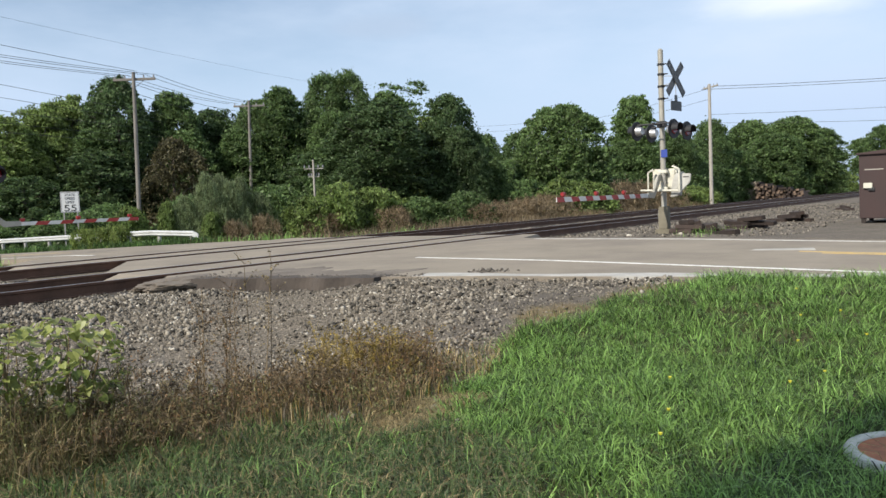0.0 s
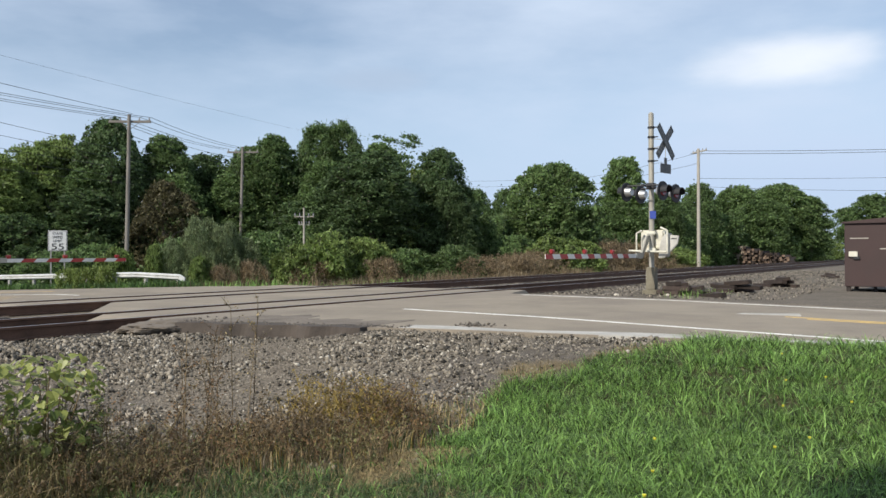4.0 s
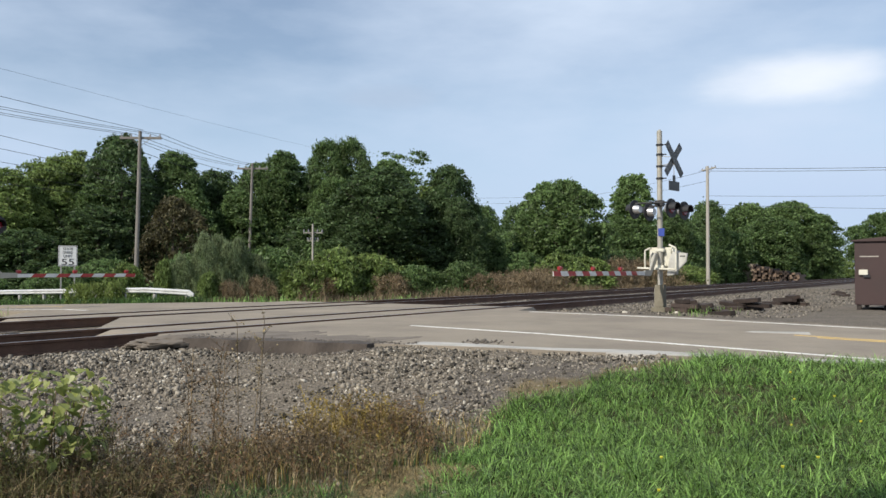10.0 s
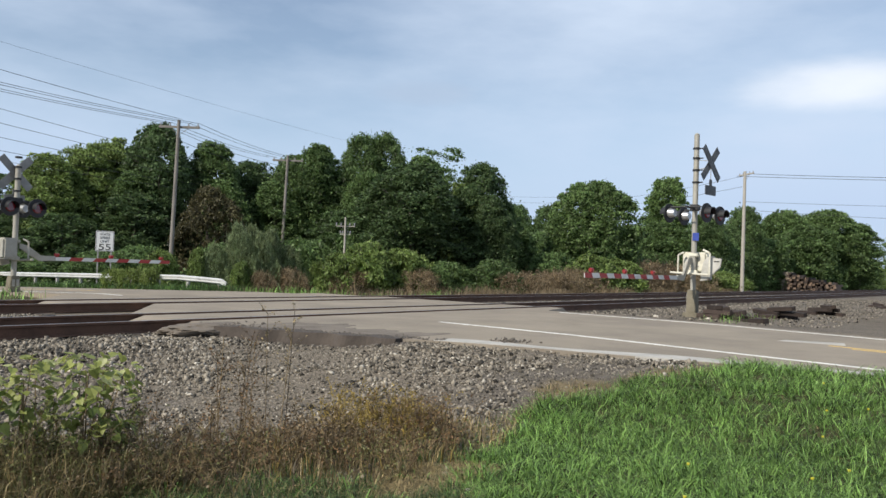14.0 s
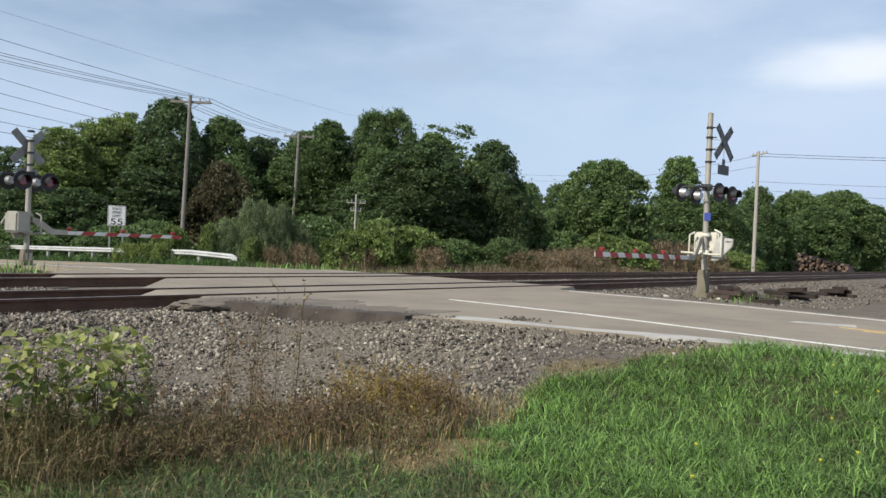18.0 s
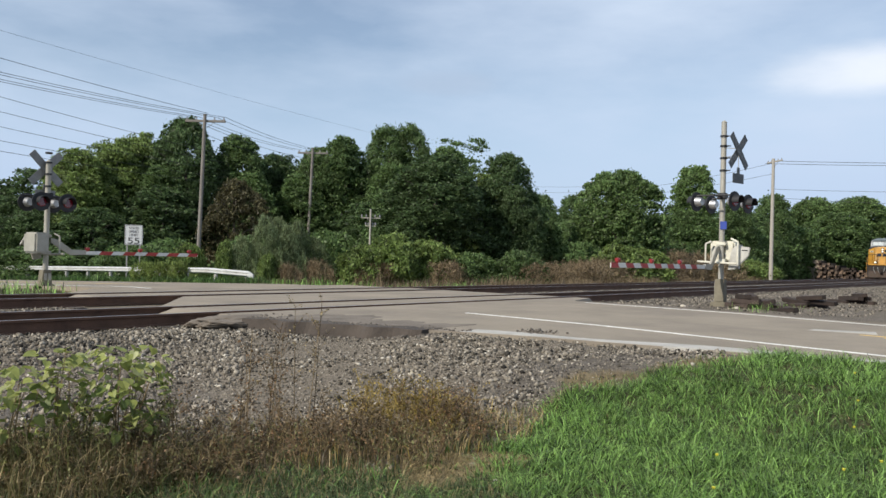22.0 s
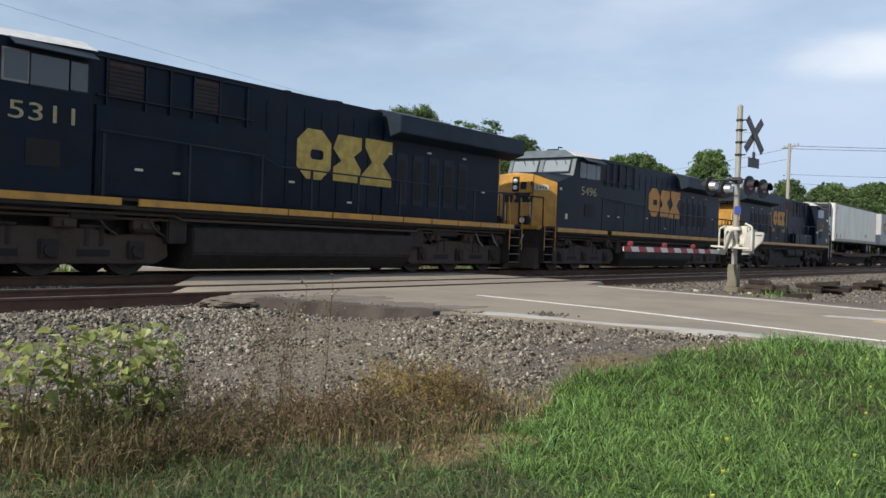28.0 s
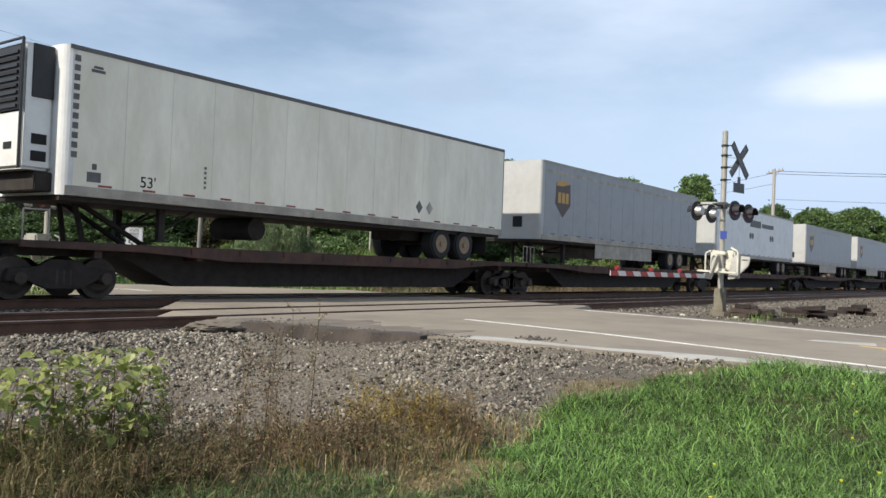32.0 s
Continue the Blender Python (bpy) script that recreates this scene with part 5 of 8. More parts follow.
# weathered board with its shade painted in as dark grey
BOARD_SHADED = mat("shaded_weathered_board", (0.105, 0.112, 0.115), 0.7, 0.0, var=0.25, stain=(0.15, 0.155, 0.155), stain_amount=0.5, stain_scale=5)
HOOD_BLACK = mat("black_signal_hood", (0.014, 0.014, 0.016), 0.55, var=0.2)
LENS_RED = mat("red_signal_lens", (0.14, 0.008, 0.014), 0.1, var=0.1, bump=0.0, spec=0.9)
BLUE_TAG = mat("blue_notice_plate", (0.03, 0.06, 0.3), 0.4, var=0.1, bump=0.0)
CLEAR_LENS = mat("silver_lamp_back", (0.5, 0.5, 0.5), 0.35, 0.7, var=0.15)


def signal_head(parent, x, y, z, way):
    """One flashing lamp: a black round target, a lens and a hood that looks along way (degrees round z)."""
    turn = Matrix.Translation((x, y, z)) @ pose(0, 0, 0, 0, 0, way)
    bm = B()
    rod(bm, (0, 0, 0), (-0.03, 0, 0), 0.27, n=28)
    head = part("lamp_target", bm, HOOD_BLACK, parent, "round black lamp target")
    head.matrix_local = turn
    bm = B()
    rod(bm, (-0.03, 0, 0), (-0.2, 0, 0), 0.14, 0.1, n=18)
    part("lamp_case", bm, CLEAR_LENS, head, "silver lamp case")
    bm = B()
    rod(bm, (0.004, 0, 0), (0.03, 0, 0), 0.15, 0.12, n=20)
    part("lens", bm, LENS_RED, head, "dark red lens")
    bm = B()
    n = 14
    ring = [[bm.verts.new((u, r * math.cos(math.pi * (1.15 * k / n - 0.075)), r * math.sin(math.pi * (1.15 * k / n - 0.075)))) for k in range(n + 1)] for u, r in ((0.0, 0.17), (0.2, 0.16), (0.2, 0.15), (0.0, 0.16))]
    for a, b_ in zip(ring, ring[1:] + ring[:1]):
        for k in range(n):
            bm.faces.new((a[k], b_[k], b_[k + 1], a[k + 1]))
    part("hood", bm, HOOD_BLACK, head, "black lamp hood")


def crossing_signal(x, y, z, way, height, arm, cross_z, cross_off, lamp_z, case_z, arm_z, label, back_dark, lamp_y, case_paint):
    """A gate signal: the road's traffic comes from the side to which 'way' looks; the arm reaches to +x of its own axes."""
    S_ = thing("crossing_signal", x, y, z, way, label, "crossing signal", "crossing signals")
    bm = B()
    rod(bm, (0, 0, 0.35), (0, 0, height), 0.076, n=18)
    rod(bm, (0, 0, height), (0, 0, height + 0.05), 0.079, 0.03, n=18)
    part("mast", bm, MAST_GREY, S_, "weathered grey steel mast")
    bm = B()
    box(bm, -0.22, 0.22, -0.22, 0.22, -0.35, -0.02, 0.03)
    part("foundation", bm, MAST_TAN, S_, "stained concrete foundation")
    bm = B()
    tall = 0.62 if back_dark else 0.4
    prism(bm, [(-0.16, -0.02), (0.16, -0.02), (0.12, tall), (-0.12, tall)], "y", -0.13, 0.13, 0.015)
    base = part("mast_base", bm, MAST_TAN, S_, "cast junction-box base")
    for s in (-0.1, 0.1):
        bm = B()
        box(bm, s * 0.6 - 0.04, s * 0.6 + 0.04, -0.145, -0.13, 0.1, tall - 0.1, 0.005)
        part("base_rib", bm, MAST_GREY, base)
    # crossed boards on brackets
    c = Vector((cross_off[0], cross_off[1], cross_z))
    for i, a in enumerate((45, -45)):
        bm = B()
        box(bm, -0.62, 0.62, -0.006, 0.006, -0.115, 0.115, 0.004)
        b_ = part("crossbuck_board", bm, SIGN_BACK if not back_dark else BOARD_SHADED, S_, "crossed warning board")
        b_.matrix_local = Matrix.Translation(c + Vector((0, 0.016 * (1 if i else -1), 0))) @ pose(0, 0, 0, 0, 0, -11 if back_dark else 0) @ pose(0, 0, 0, 0, a, 0)
        text = ("RAIL  ROAD", "CROSSING")[i]
        bm = B()
        box(bm, -0.55, 0.55, 0.0065, 0.009, -0.09, 0.09)
        # back_dark: the face takes a painted shade tone and paler letters
        part("board_face", bm, BOARD_SHADED if back_dark else SIGN_WHITE, b_, "weathered reflective face, shade painted into the dark ones")
        w = words("board_lettering", text, 0.13, pose(0.5, 0.0095, -0.065, 90, 0, 180), SIGN_BACK if back_dark else SIGN_DARK, b_, 1.0)
        if back_dark:
            w = words("board_lettering", text, 0.13, pose(-0.5, -0.0075, -0.065, 90, 0, 0), SIGN_BACK, b_, 1.0)
    bm = B()
    box(bm, -0.07, 0.07, -0.008, 0.008, -0.66, -0.46)
    box(bm, -0.30, 0.30, -0.008, 0.008, -0.90, -0.63, 0.004)
    pl = part("track_count_plate", bm, BOARD_SHADED if back_dark else SIGN_BACK, S_, "small plate below the crossed boards")
    pl.matrix_local = Matrix.Translation(c) @ pose(0, 0, 0, 0, 0, -11 if back_dark else 0)
    bm = B()
    for dz in (0.42, 0.14, -0.2, -0.55):
        bm = B()
        rod(bm, (0, 0, cross_z + dz), (0, 0, cross_z + dz + 0.05), 0.1, n=14)
        rod(bm, (0, 0, cross_z + dz + 0.025), (0, min(cross_off[1], 0.2), cross_z + dz + 0.025), 0.018, n=6)
        part("mounting_band", bm, HOOD_BLACK, S_, "dark clamp band")
    bm = B()
    for dz in (0.12, -0.16):
        rod(bm, (0, 0, cross_z + dz), (cross_off[0], cross_off[1] - 0.02, cross_z + dz * 0.6), 0.009, n=6)
    rod(bm, (cross_off[0], cross_off[1], cross_z), (cross_off[0], cross_off[1], cross_z - 0.75), 0.009, n=6)
    part("sign_bracket", bm, MAST_GREY, S_)
    # lamps on a crossarm
    bm = B()
    rod(bm, (-0.78, 0, lamp_z + 0.17), (0.78, 0, lamp_z + 0.17), 0.035, n=10)
    box(bm, -0.12, 0.12, -0.12, 0.12, lamp_z + 0.1, lamp_z + 0.28, 0.02)
    part("lamp_arm", bm, HOOD_BLACK, S_, "dark lamp crossarm")
    k_, turn = (0.52, 15) if back_dark else (0.34, 0)
    for sx in (-k_, k_):
        signal_head(S_, sx * 1.15, lamp_y, lamp_z, 90 - turn)
        signal_head(S_, sx * 1.15, -lamp_y, lamp_z, -90 - turn)
        bm = B()
        rod(bm, (sx * 1.15, -lamp_y, lamp_z + 0.17), (sx * 1.15, lamp_y, lamp_z + 0.17), 0.022, n=8)
        part("lamp_stub", bm, HOOD_BLACK, S_)
    # gear case
    bm = B()
    box(bm, -0.5, -0.09, -0.36, 0.34, case_z - 0.3, case_z + 0.3, 0.05)
    case = part("gear_case", bm, case_paint, S_, "weathered gate motor case")
    for v0, v1 in ((-0.32, -0.12), (0.1, 0.3)):
        bm = B()
        box(bm, -0.095, -0.075, v0, v1, case_z - 0.22, case_z + 0.24, 0.012)
        part("case_lid", bm, case_paint, case, "bolted case lid")
    bm = B()
    box(bm, -0.2, 0.1, -0.14, 0.14, case_z - 0.34, case_z - 0.22, 0.02)
    box(bm, -0.2, 0.1, -0.14, 0.14, case_z + 0.16, case_z + 0.26, 0.02)
    part("mast_clamp", bm, case_paint, case, "clamp round the mast")
    for dx, dz in ((-0.22, 0.12), (-0.05, 0.12), (-0.22, -0.1), (-0.05, -0.1)):
        bm = B()
        rod(bm, (-0.08, dx * 1.9 + 0.18, case_z + dz), (-0.055, dx * 1.9 + 0.18, case_z + dz), 0.03, n=10)
        part("bolt", bm, SIGN_BACK, case)
    bm = B()
    pipe(bm, [(0.2, -0.38, case_z - 0.3), (0.2, -0.38, case_z + 0.2), (0.1, -0.26, case_z + 0.28)], 0.026)
    pipe(bm, [(0.2, 0.52, case_z - 0.34), (0.2, 0.52, case_z + 0.26), (0.1, 0.3, case_z + 0.36)], 0.03)
    pipe(bm, [(0.22, -0.6, case_z - 0.3), (0.22, 0.5, case_z - 0.34)], 0.03)
    part("guard_frame", bm, case_paint, case, "bent guard frame")
    bm = B()
    prism(bm, [(-0.55, case_z - 0.06), (-0.4, case_z + 0.2), (-0.05, case_z + 0.2), (0.1, case_z - 0.45), (-0.15, case_z - 0.5), (-0.3, case_z - 0.1)], "y", 0.4, 0.48, 0.015)
    part("counterweight", bm, MAST_GREY, case, "grey counterweight arm")
    if back_dark:
        bm = B()
        prism(bm, [(0.22, case_z - 0.52), (0.42, case_z - 0.5), (0.78, case_z - 0.12), (0.82, case_z + 0.12), (0.4, case_z + 0.16), (0.3, case_z)], "x", 0.02, 0.1, 0.015)
        wt = part("gate_weight", bm, MAST_PALE, case, "pale grey counterweight plate")
        bm = B()
        box(bm, 0.1, 0.104, 0.6, 0.76, case_z + 0.02, case_z + 0.05)
        part("weight_slot", bm, SIGN_DARK, wt)
    bm = B()
    prism(bm, [(0.1, case_z + 0.02), (0.1, case_z + 0.16), (0.35, case_z + 0.1), (0.75, arm_z + 0.09), (1.2, arm_z + 0.08), (1.2, arm_z - 0.06), (0.7, arm_z - 0.08)], "y", -0.08, -0.02, 0.01)
    part("arm_bracket", bm, MAST_GREY, S_, "grey arm bracket")
    # the arm in stripes
    seg = 0.4
    count = int((arm - 0.9) / seg)
    A_ = B()
    box(A_, 0.9, arm, -0.055, -0.035, arm_z - 0.055, arm_z + 0.055, 0.006)
    armo = part("gate_arm", A_, ARM_WHITE, S_, "red and white striped gate arm, lowered")
    for i in range(count):
        if i % 2 == 0:
            u = arm - seg * (i + 1) + 0.02
            if u < 1.4:
                break
            for yy in (-0.058, -0.034):
                bm = B()
                prism(bm, [(u - 0.05, arm_z - 0.055), (u + seg - 0.05, arm_z - 0.055), (min(u + seg + 0.05, arm), arm_z + 0.055), (u + 0.05, arm_z + 0.055)], "y", yy - 0.0015, yy + 0.0015)
                part("red_stripe", bm, ARM_RED, armo)
    for u in (arm - 0.35, arm - 2.2, arm - 4.0):
        bm = B()
        box(bm, u - 0.05, u + 0.05, -0.08, -0.01, arm_z + 0.055, arm_z + 0.16, 0.015)
        rod(bm, (u - 0.06, -0.045, arm_z + 0.12), (u + 0.06, -0.045, arm_z + 0.12), 0.045, n=10)
        part("arm_lamp", bm, LAMP_RED, armo, "small red lamp on the arm")
    if back_dark:
        bm = B()
        box(bm, 0.088, 0.1, -0.02, 0.16, case_z + 0.62, case_z + 0.84)
        part("notice_plate", bm, BLUE_TAG, S_, "small blue notice plate")
    return S_


# arms reach over the road: one towards -x, the other towards +x
crossing_signal(23.5, 7.84, 0.0, 180, 5.05, 7.0, 4.21, (0.0, 0.42), 2.77, 1.4, 0.95, "weathered crossing signal with crossed boards and lowered striped gate", True, 0.54, CASE_CREAM)
crossing_signal(12.42, 23.8, -0.05, 0, 3.55, 5.25, 3.36, (0.0, 0.14), 2.36, 1.18, 0.92, "grey crossing signal with black lamps and lowered striped gate", False, 0.42, MAST_GREY)

# ---- poles and wires ----
POLE_WOOD = mat("grey_weathered_pole", (0.20, 0.185, 0.165), 0.9, var=0.2, scale=2, bscale=25, stretch=(6, 6, 0.6), stain=(0.14, 0.125, 0.11), stain_amount=0.5)
POLE_PALE = mat("pale_weathered_pole", (0.36, 0.335, 0.29), 0.85, var=0.15, bscale=25, stretch=(6, 6, 0.6))
WIRE = mat("dark_cable", (0.03, 0.03, 0.034), 0.6, var=0.1, bump=0.0)
INSULATOR = mat("grey_insulator", (0.22, 0.22, 0.23), 0.3, var=0.1)


def utility_pole(x, y, top, r, way, lean, material, arms, label):
    z = float(ground_z(x, y)) - 0.3
    P = thing("utility_pole", x, y, z, way, label, "utility pole", "utility poles")
    h = top - z
    bm = B()
    rod(bm, (0, 0, 0), (lean[0], lean[1], h), r, r * 0.7, n=14)
    part("pole", bm, material, P, "tapered weathered wooden pole")
    for dz, w in arms:
        bm = B()
        zz = h - dz
        k = zz / h
        e = 0.06 if w > 0.6 else 0.025
        box(bm, lean[0] * k - w, lean[0] * k + w, lean[1] * k - 0.12 - e, lean[1] * k - 0.12 + e, zz - e, zz + e, 0.008)
        pipe(bm, [(lean[0] * k - w * 0.5, lean[1] * k - 0.13, zz), (lean[0] * k, lean[1] * k - 0.1, zz - w * 0.4), (lean[0] * k + w * 0.5, lean[1] * k - 0.13, zz)], 0.012 * w)
        ca = part("crossarm", bm, material, P, "wooden crossarm")
        for q in (-0.92, -0.45, 0.45, 0.92):
            bm = B()
            rod(bm, (lean[0] * k + q * w, lean[1] * k - 0.12, zz + 0.06), (lean[0] * k + q * w, lean[1] * k - 0.12, zz + 0.2), 0.045, 0.03, n=8)
            part("insulator", bm, INSULATOR, ca)
    return P


utility_pole(26.89, 36.15, 8.15, 0.12, 125, (-0.19, 0.05), POLE_WOOD, ((0.35, 1.05),), "tall grey wooden utility pole beside the guardrail")
utility_pole(40.1, 41.9, 8.35, 0.125, 125, (-0.25, 0.0), POLE_WOOD, ((0.35, 1.05),), "grey wooden utility pole before the trees")
utility_pole(34.95, 31.45, 3.65, 0.07, 125, (0, 0), POLE_PALE, ((0.5, 0.55), (0.95, 0.3)), "short pale pole with insulators in a gap of the wood")
utility_pole(116.0, 59.0, 13.4, 0.2, 125, (0, 0), POLE_PALE, ((0.8, 1.4),), "distant pale utility pole above the trees")
utility_pole(72.3, 19.95, 10.05, 0.17, 45, (-0.2, 0.1), POLE_PALE, ((0.25, 1.15),), "pale wooden utility pole behind the tracks")
utility_pole(5.0, 33.0, 8.4, 0.15, 125, (0, 0), POLE_WOOD, ((0.35, 1.05),), "grey wooden utility pole beyond the crossing")
utility_pole(86.0, -16.0, 10.2, 0.17, 57, (0, 0), POLE_PALE, ((0.25, 1.15),), "pale wooden utility pole by the yard")


def cable(a, b_, sag, r):
    pts = []
    for k in range(25):
        t = k / 24
        p = Vector(a).lerp(Vector(b_), t)
        p.z -= sag * 4 * t * (1 - t)
        pts.append(p)
    cu = bpy.data.curves.new("overhead_cable", "CURVE")
    cu.dimensions, cu.bevel_depth, cu.bevel_resolution = "3D", r, 1
    sp = cu.splines.new("POLY")
    sp.points.add(len(pts) - 1)
    for q, p in zip(sp.points, pts):
        q.co = (*p, 1)
    cu.materials.append(WIRE)
    tagged(new("overhead_cable", cu), "thin dark overhead cable strung between utility poles", "cable", "overhead cables")


ux, uy = math.cos(radians(125)), math.sin(radians(125))
for off in (-0.95, -0.45, 0.45, 0.95):
    A = lambda px, py, z: (px + off * ux, py + off * uy, z)
    cable(A(5.0, 33.0, 8.2), A(27.1, 35.9, 8.0), 0.3, 0.011)
    cable(A(27.1, 35.9, 8.0), A(39.9, 41.8, 8.15), 0.2, 0.011)
for dz, sag in ((0.7, 0.3), (1.5, 0.35), (2.3, 0.4), (3.1, 0.4), (3.7, 0.4)):
    cable((4.5, 37.0, 9.8 - dz), (39.5, 47.0, 8.0 - dz * 0.6), sag, 0.012)
    if dz < 2:
        cable((27.05, 35.9, 7.9 - dz * 0.55), (39.9, 41.8, 8.0 - dz * 0.6), 0.2, 0.012)
cable((-1.7, 37.1, 11.6), (86.7, 71.2, 16.5), 0.4, 0.007)
cable((5.0, 33.0, 9.3), (27.1, 35.9, 8.2), 0.2, 0.011)
for s in (-1.0, 1.0):
    cable((72.2 + s * 0.55, 19.9 + s * 0.84, 9.75), (86.0 + s * 0.95, -16.0 + s * 0.3, 9.9), 0.35, 0.02)
cable((72.2, 19.9, 7.5), (86.0, -16.0, 7.7), 0.35, 0.014)
cable((72.2, 19.9, 6.8), (86.0, -16.0, 6.4), 0.5, 0.014)
for dz in (0.0, 0.9):
    cable((113.9, 97.6, 16.0 - dz), (116.0, 59.0, 12.6 - dz), 0.8, 0.016)
    cable((116.0, 59.0, 12.6 - dz), (190.0, 40.0, 13.0 - dz), 0.8, 0.016)
    cable((72.2, 19.9, 9.7 - dz), (116.0, 59.0, 12.0 - dz), 0.6, 0.014)

# ---- road furniture beyond the tracks ----
RAIL_WHITE = mat("pale_galvanised_guardrail", (0.62, 0.62, 0.60), 0.45, 0.3, var=0.1, stain=(0.4, 0.39, 0.36), stain_amount=0.4)
POST = mat("grey_steel_post", (0.33, 0.32, 0.30), 0.6, 0.3, var=0.2)


def guardrail():
    G_ = thing("guardrail", 21.3, 25.4, 0, 0, "pale corrugated steel guardrail along the road", "guardrail")
    prof = [(0.0, 0.11), (-0.06, 0.07), (-0.06, 0.035), (0.0, 0.0), (-0.06, -0.035), (-0.06, -0.07), (0.0, -0.11)]
    ys = [0, 1.3, 2.6, 5.1, 7.6, 11.4, 15.2, 19.0, 22.8, 26.6]
    top = lambda y: 0.30 - 0.022 * y - 0.12 * max(0, 1 - y / 2.5)
    for a, b_ in zip(ys, ys[1:]):
        bm = B()
        pts = []
        for y in (a, b_ - 0.01):
            pts.append([[bm.verts.new((u + d, y, top(y) + w)) for u, w in prof] for d in (0, 0.012)])
        for i in range(len(prof) - 1):
            for k in (0, 1):
                bm.faces.new((pts[0][k][i], pts[1][k][i], pts[1][k][i + 1], pts[0][k][i + 1]))
        for e in (0, len(prof) - 1):
            bm.faces.new((pts[0][0][e], pts[1][0][e], pts[1][1][e], pts[0][1][e]))
        part("rail_beam", bm, RAIL_WHITE, G_)
    for y in np.arange(0.2, 26.6, 1.9):
        bm = B()
        g = float(ground_z(21.4, 25.4 + y)) - 0.2
        box(bm, 0.02, 0.12, y - 0.07, y + 0.07, g, top(y) + 0.1, 0.008)
        part("post", bm, POST, G_)
    bm = B()
    prism(bm, [(0.0, -0.11), (-0.3, -0.16), (-0.3, -0.02), (0.0, 0.11)], "x", -0.06, 0.0)
    e = part("end_terminal", bm, RAIL_WHITE, G_, "flared end terminal")
    e.location = (0, 0, top(0))


guardrail()


def speed_sign():
    S_ = thing("speed_limit_sign", 21.6, 33.7, -0.5, 52, "white speed limit sign on two posts behind the guardrail", "road sign")
    S_.rotation_euler = (0, 0, radians(-33))
    bm = B()
    box(bm, -0.38, 0.38, -0.008, 0.0, 1.72, 2.62, 0.003)
    part("sign_plate", bm, SIGN_WHITE, S_, "white sign plate")
    bm = B()
    for a, b_, c, d_ in ((-0.36, 0.36, 2.585, 2.6), (-0.36, 0.36, 1.74, 1.755), (-0.36, -0.345, 1.74, 2.6), (0.345, 0.36, 1.74, 2.6)):
        box(bm, a, b_, -0.012, -0.008, c, d_)
    part("sign_border", bm, SIGN_DARK, S_)
    words("sign_lettering", "STATE", 0.11, pose(-0.2, -0.012, 2.43, 90, 0, 0), SIGN_DARK, S_, 0.4)
    words("sign_lettering", "SPEED", 0.11, pose(-0.2, -0.012, 2.27, 90, 0, 0), SIGN_DARK, S_, 0.4)
    words("sign_lettering", "LIMIT", 0.11, pose(-0.18, -0.012, 2.11, 90, 0, 0), SIGN_DARK, S_, 0.36)
    words("sign_number", "55", 0.28, pose(-0.25, -0.012, 1.78, 90, 0, 0), SIGN_DARK, S_, 0.5)
    for s in (-0.27, 0.27):
        bm = B()
        box(bm, s - 0.03, s + 0.03, 0.0, 0.03, -0.4, 2.6)
        part("post", bm, POST, S_, "grey steel sign post")


speed_sign()

# ---- the yard by the tracks ----
CAB_BROWN = mat("faded_maroon_cabinet_paint", (0.046, 0.024, 0.022), 0.6, 0.1, var=0.1, bscale=20, stain=(0.03, 0.019, 0.017), stain_amount=0.5, stain_scale=1.5)
TIMBER = mat("old_cut_timber", (0.30, 0.25, 0.19), 0.9, var=0.3, rand=0.25, bscale=30)
TIE_BROWN = mat("dry_brown_timber", (0.15, 0.105, 0.075), 0.9, var=0.3, rand=0.3, bscale=30)
TIMBER_DARK = mat("tarred_timber", (0.042, 0.029, 0.023), 0.9, var=0.4, rand=0.35, bscale=30)


def signal_house():
    H = thing("signal_house", 27.8, 0.2, -0.22, 0, "faded maroon metal signal house on short legs", "signal house")
    bm = B()
    box(bm, 0, 2.2, -1.2, 3.1, 0.22, 2.12, 0.015)
    part("body", bm, CAB_BROWN, H, "maroon sheet-metal walls")
    bm = B()
    prism(bm, [(-1.28, 2.12), (-1.28, 2.17), (0.95, 2.38), (3.18, 2.17), (3.18, 2.12)], "x", -0.08, 2.28, 0.01)
    part("roof", bm, CAB_BROWN, H, "low pitched metal roof")
    bm = B()
    box(bm, -0.03, 0.0, 0.75, 1.95, 0.3, 1.95, 0.008)
    dr = part("door", bm, CAB_BROWN, H, "flush maroon door")
    bm = B()
    rod(bm, (-0.06, 1.82, 1.22), (-0.03, 1.82, 1.22), 0.05, n=12)
    part("handle", bm, SIGN_WHITE, dr, "pale door lock")
    bm = B()
    box(bm, -0.08, 0.0, 2.74, 2.98, 1.12, 1.28, 0.01)
    part("meter_box", bm, CASE_CREAM, H, "small pale box")
    bm = B()
    box(bm, -0.06, -0.001, 2.68, 2.86, 1.04, 1.14, 0.01)
    part("conduit_box", bm, SIGN_DARK, H)
    for y0, y1, z in ((2.45, 2.95, 1.66), (1.98, 2.15, 1.34)):
        bm = B()
        box(bm, -0.005, 0.0, y0, y1, z, z + 0.03)
        part("notice_bar", bm, POLE_PALE, H, "unreadable pale notice")
    for x in (0.1, 2.1):
        for y in (-1.1, 0.9, 1.7, 3.0):
            bm = B()
            box(bm, x - 0.06, x + 0.06, y - 0.06, y + 0.06, -0.2, 0.24)
            part("leg", bm, GRIME, H, "short steel leg")
    for y in (0.7, 1.6, 2.3):
        bm = B()
        rod(bm, (0.3, y, -0.2), (0.3, y, 0.24), 0.05, n=8)
        part("cable_pipe", bm, HOOD_BLACK, H)


signal_house()


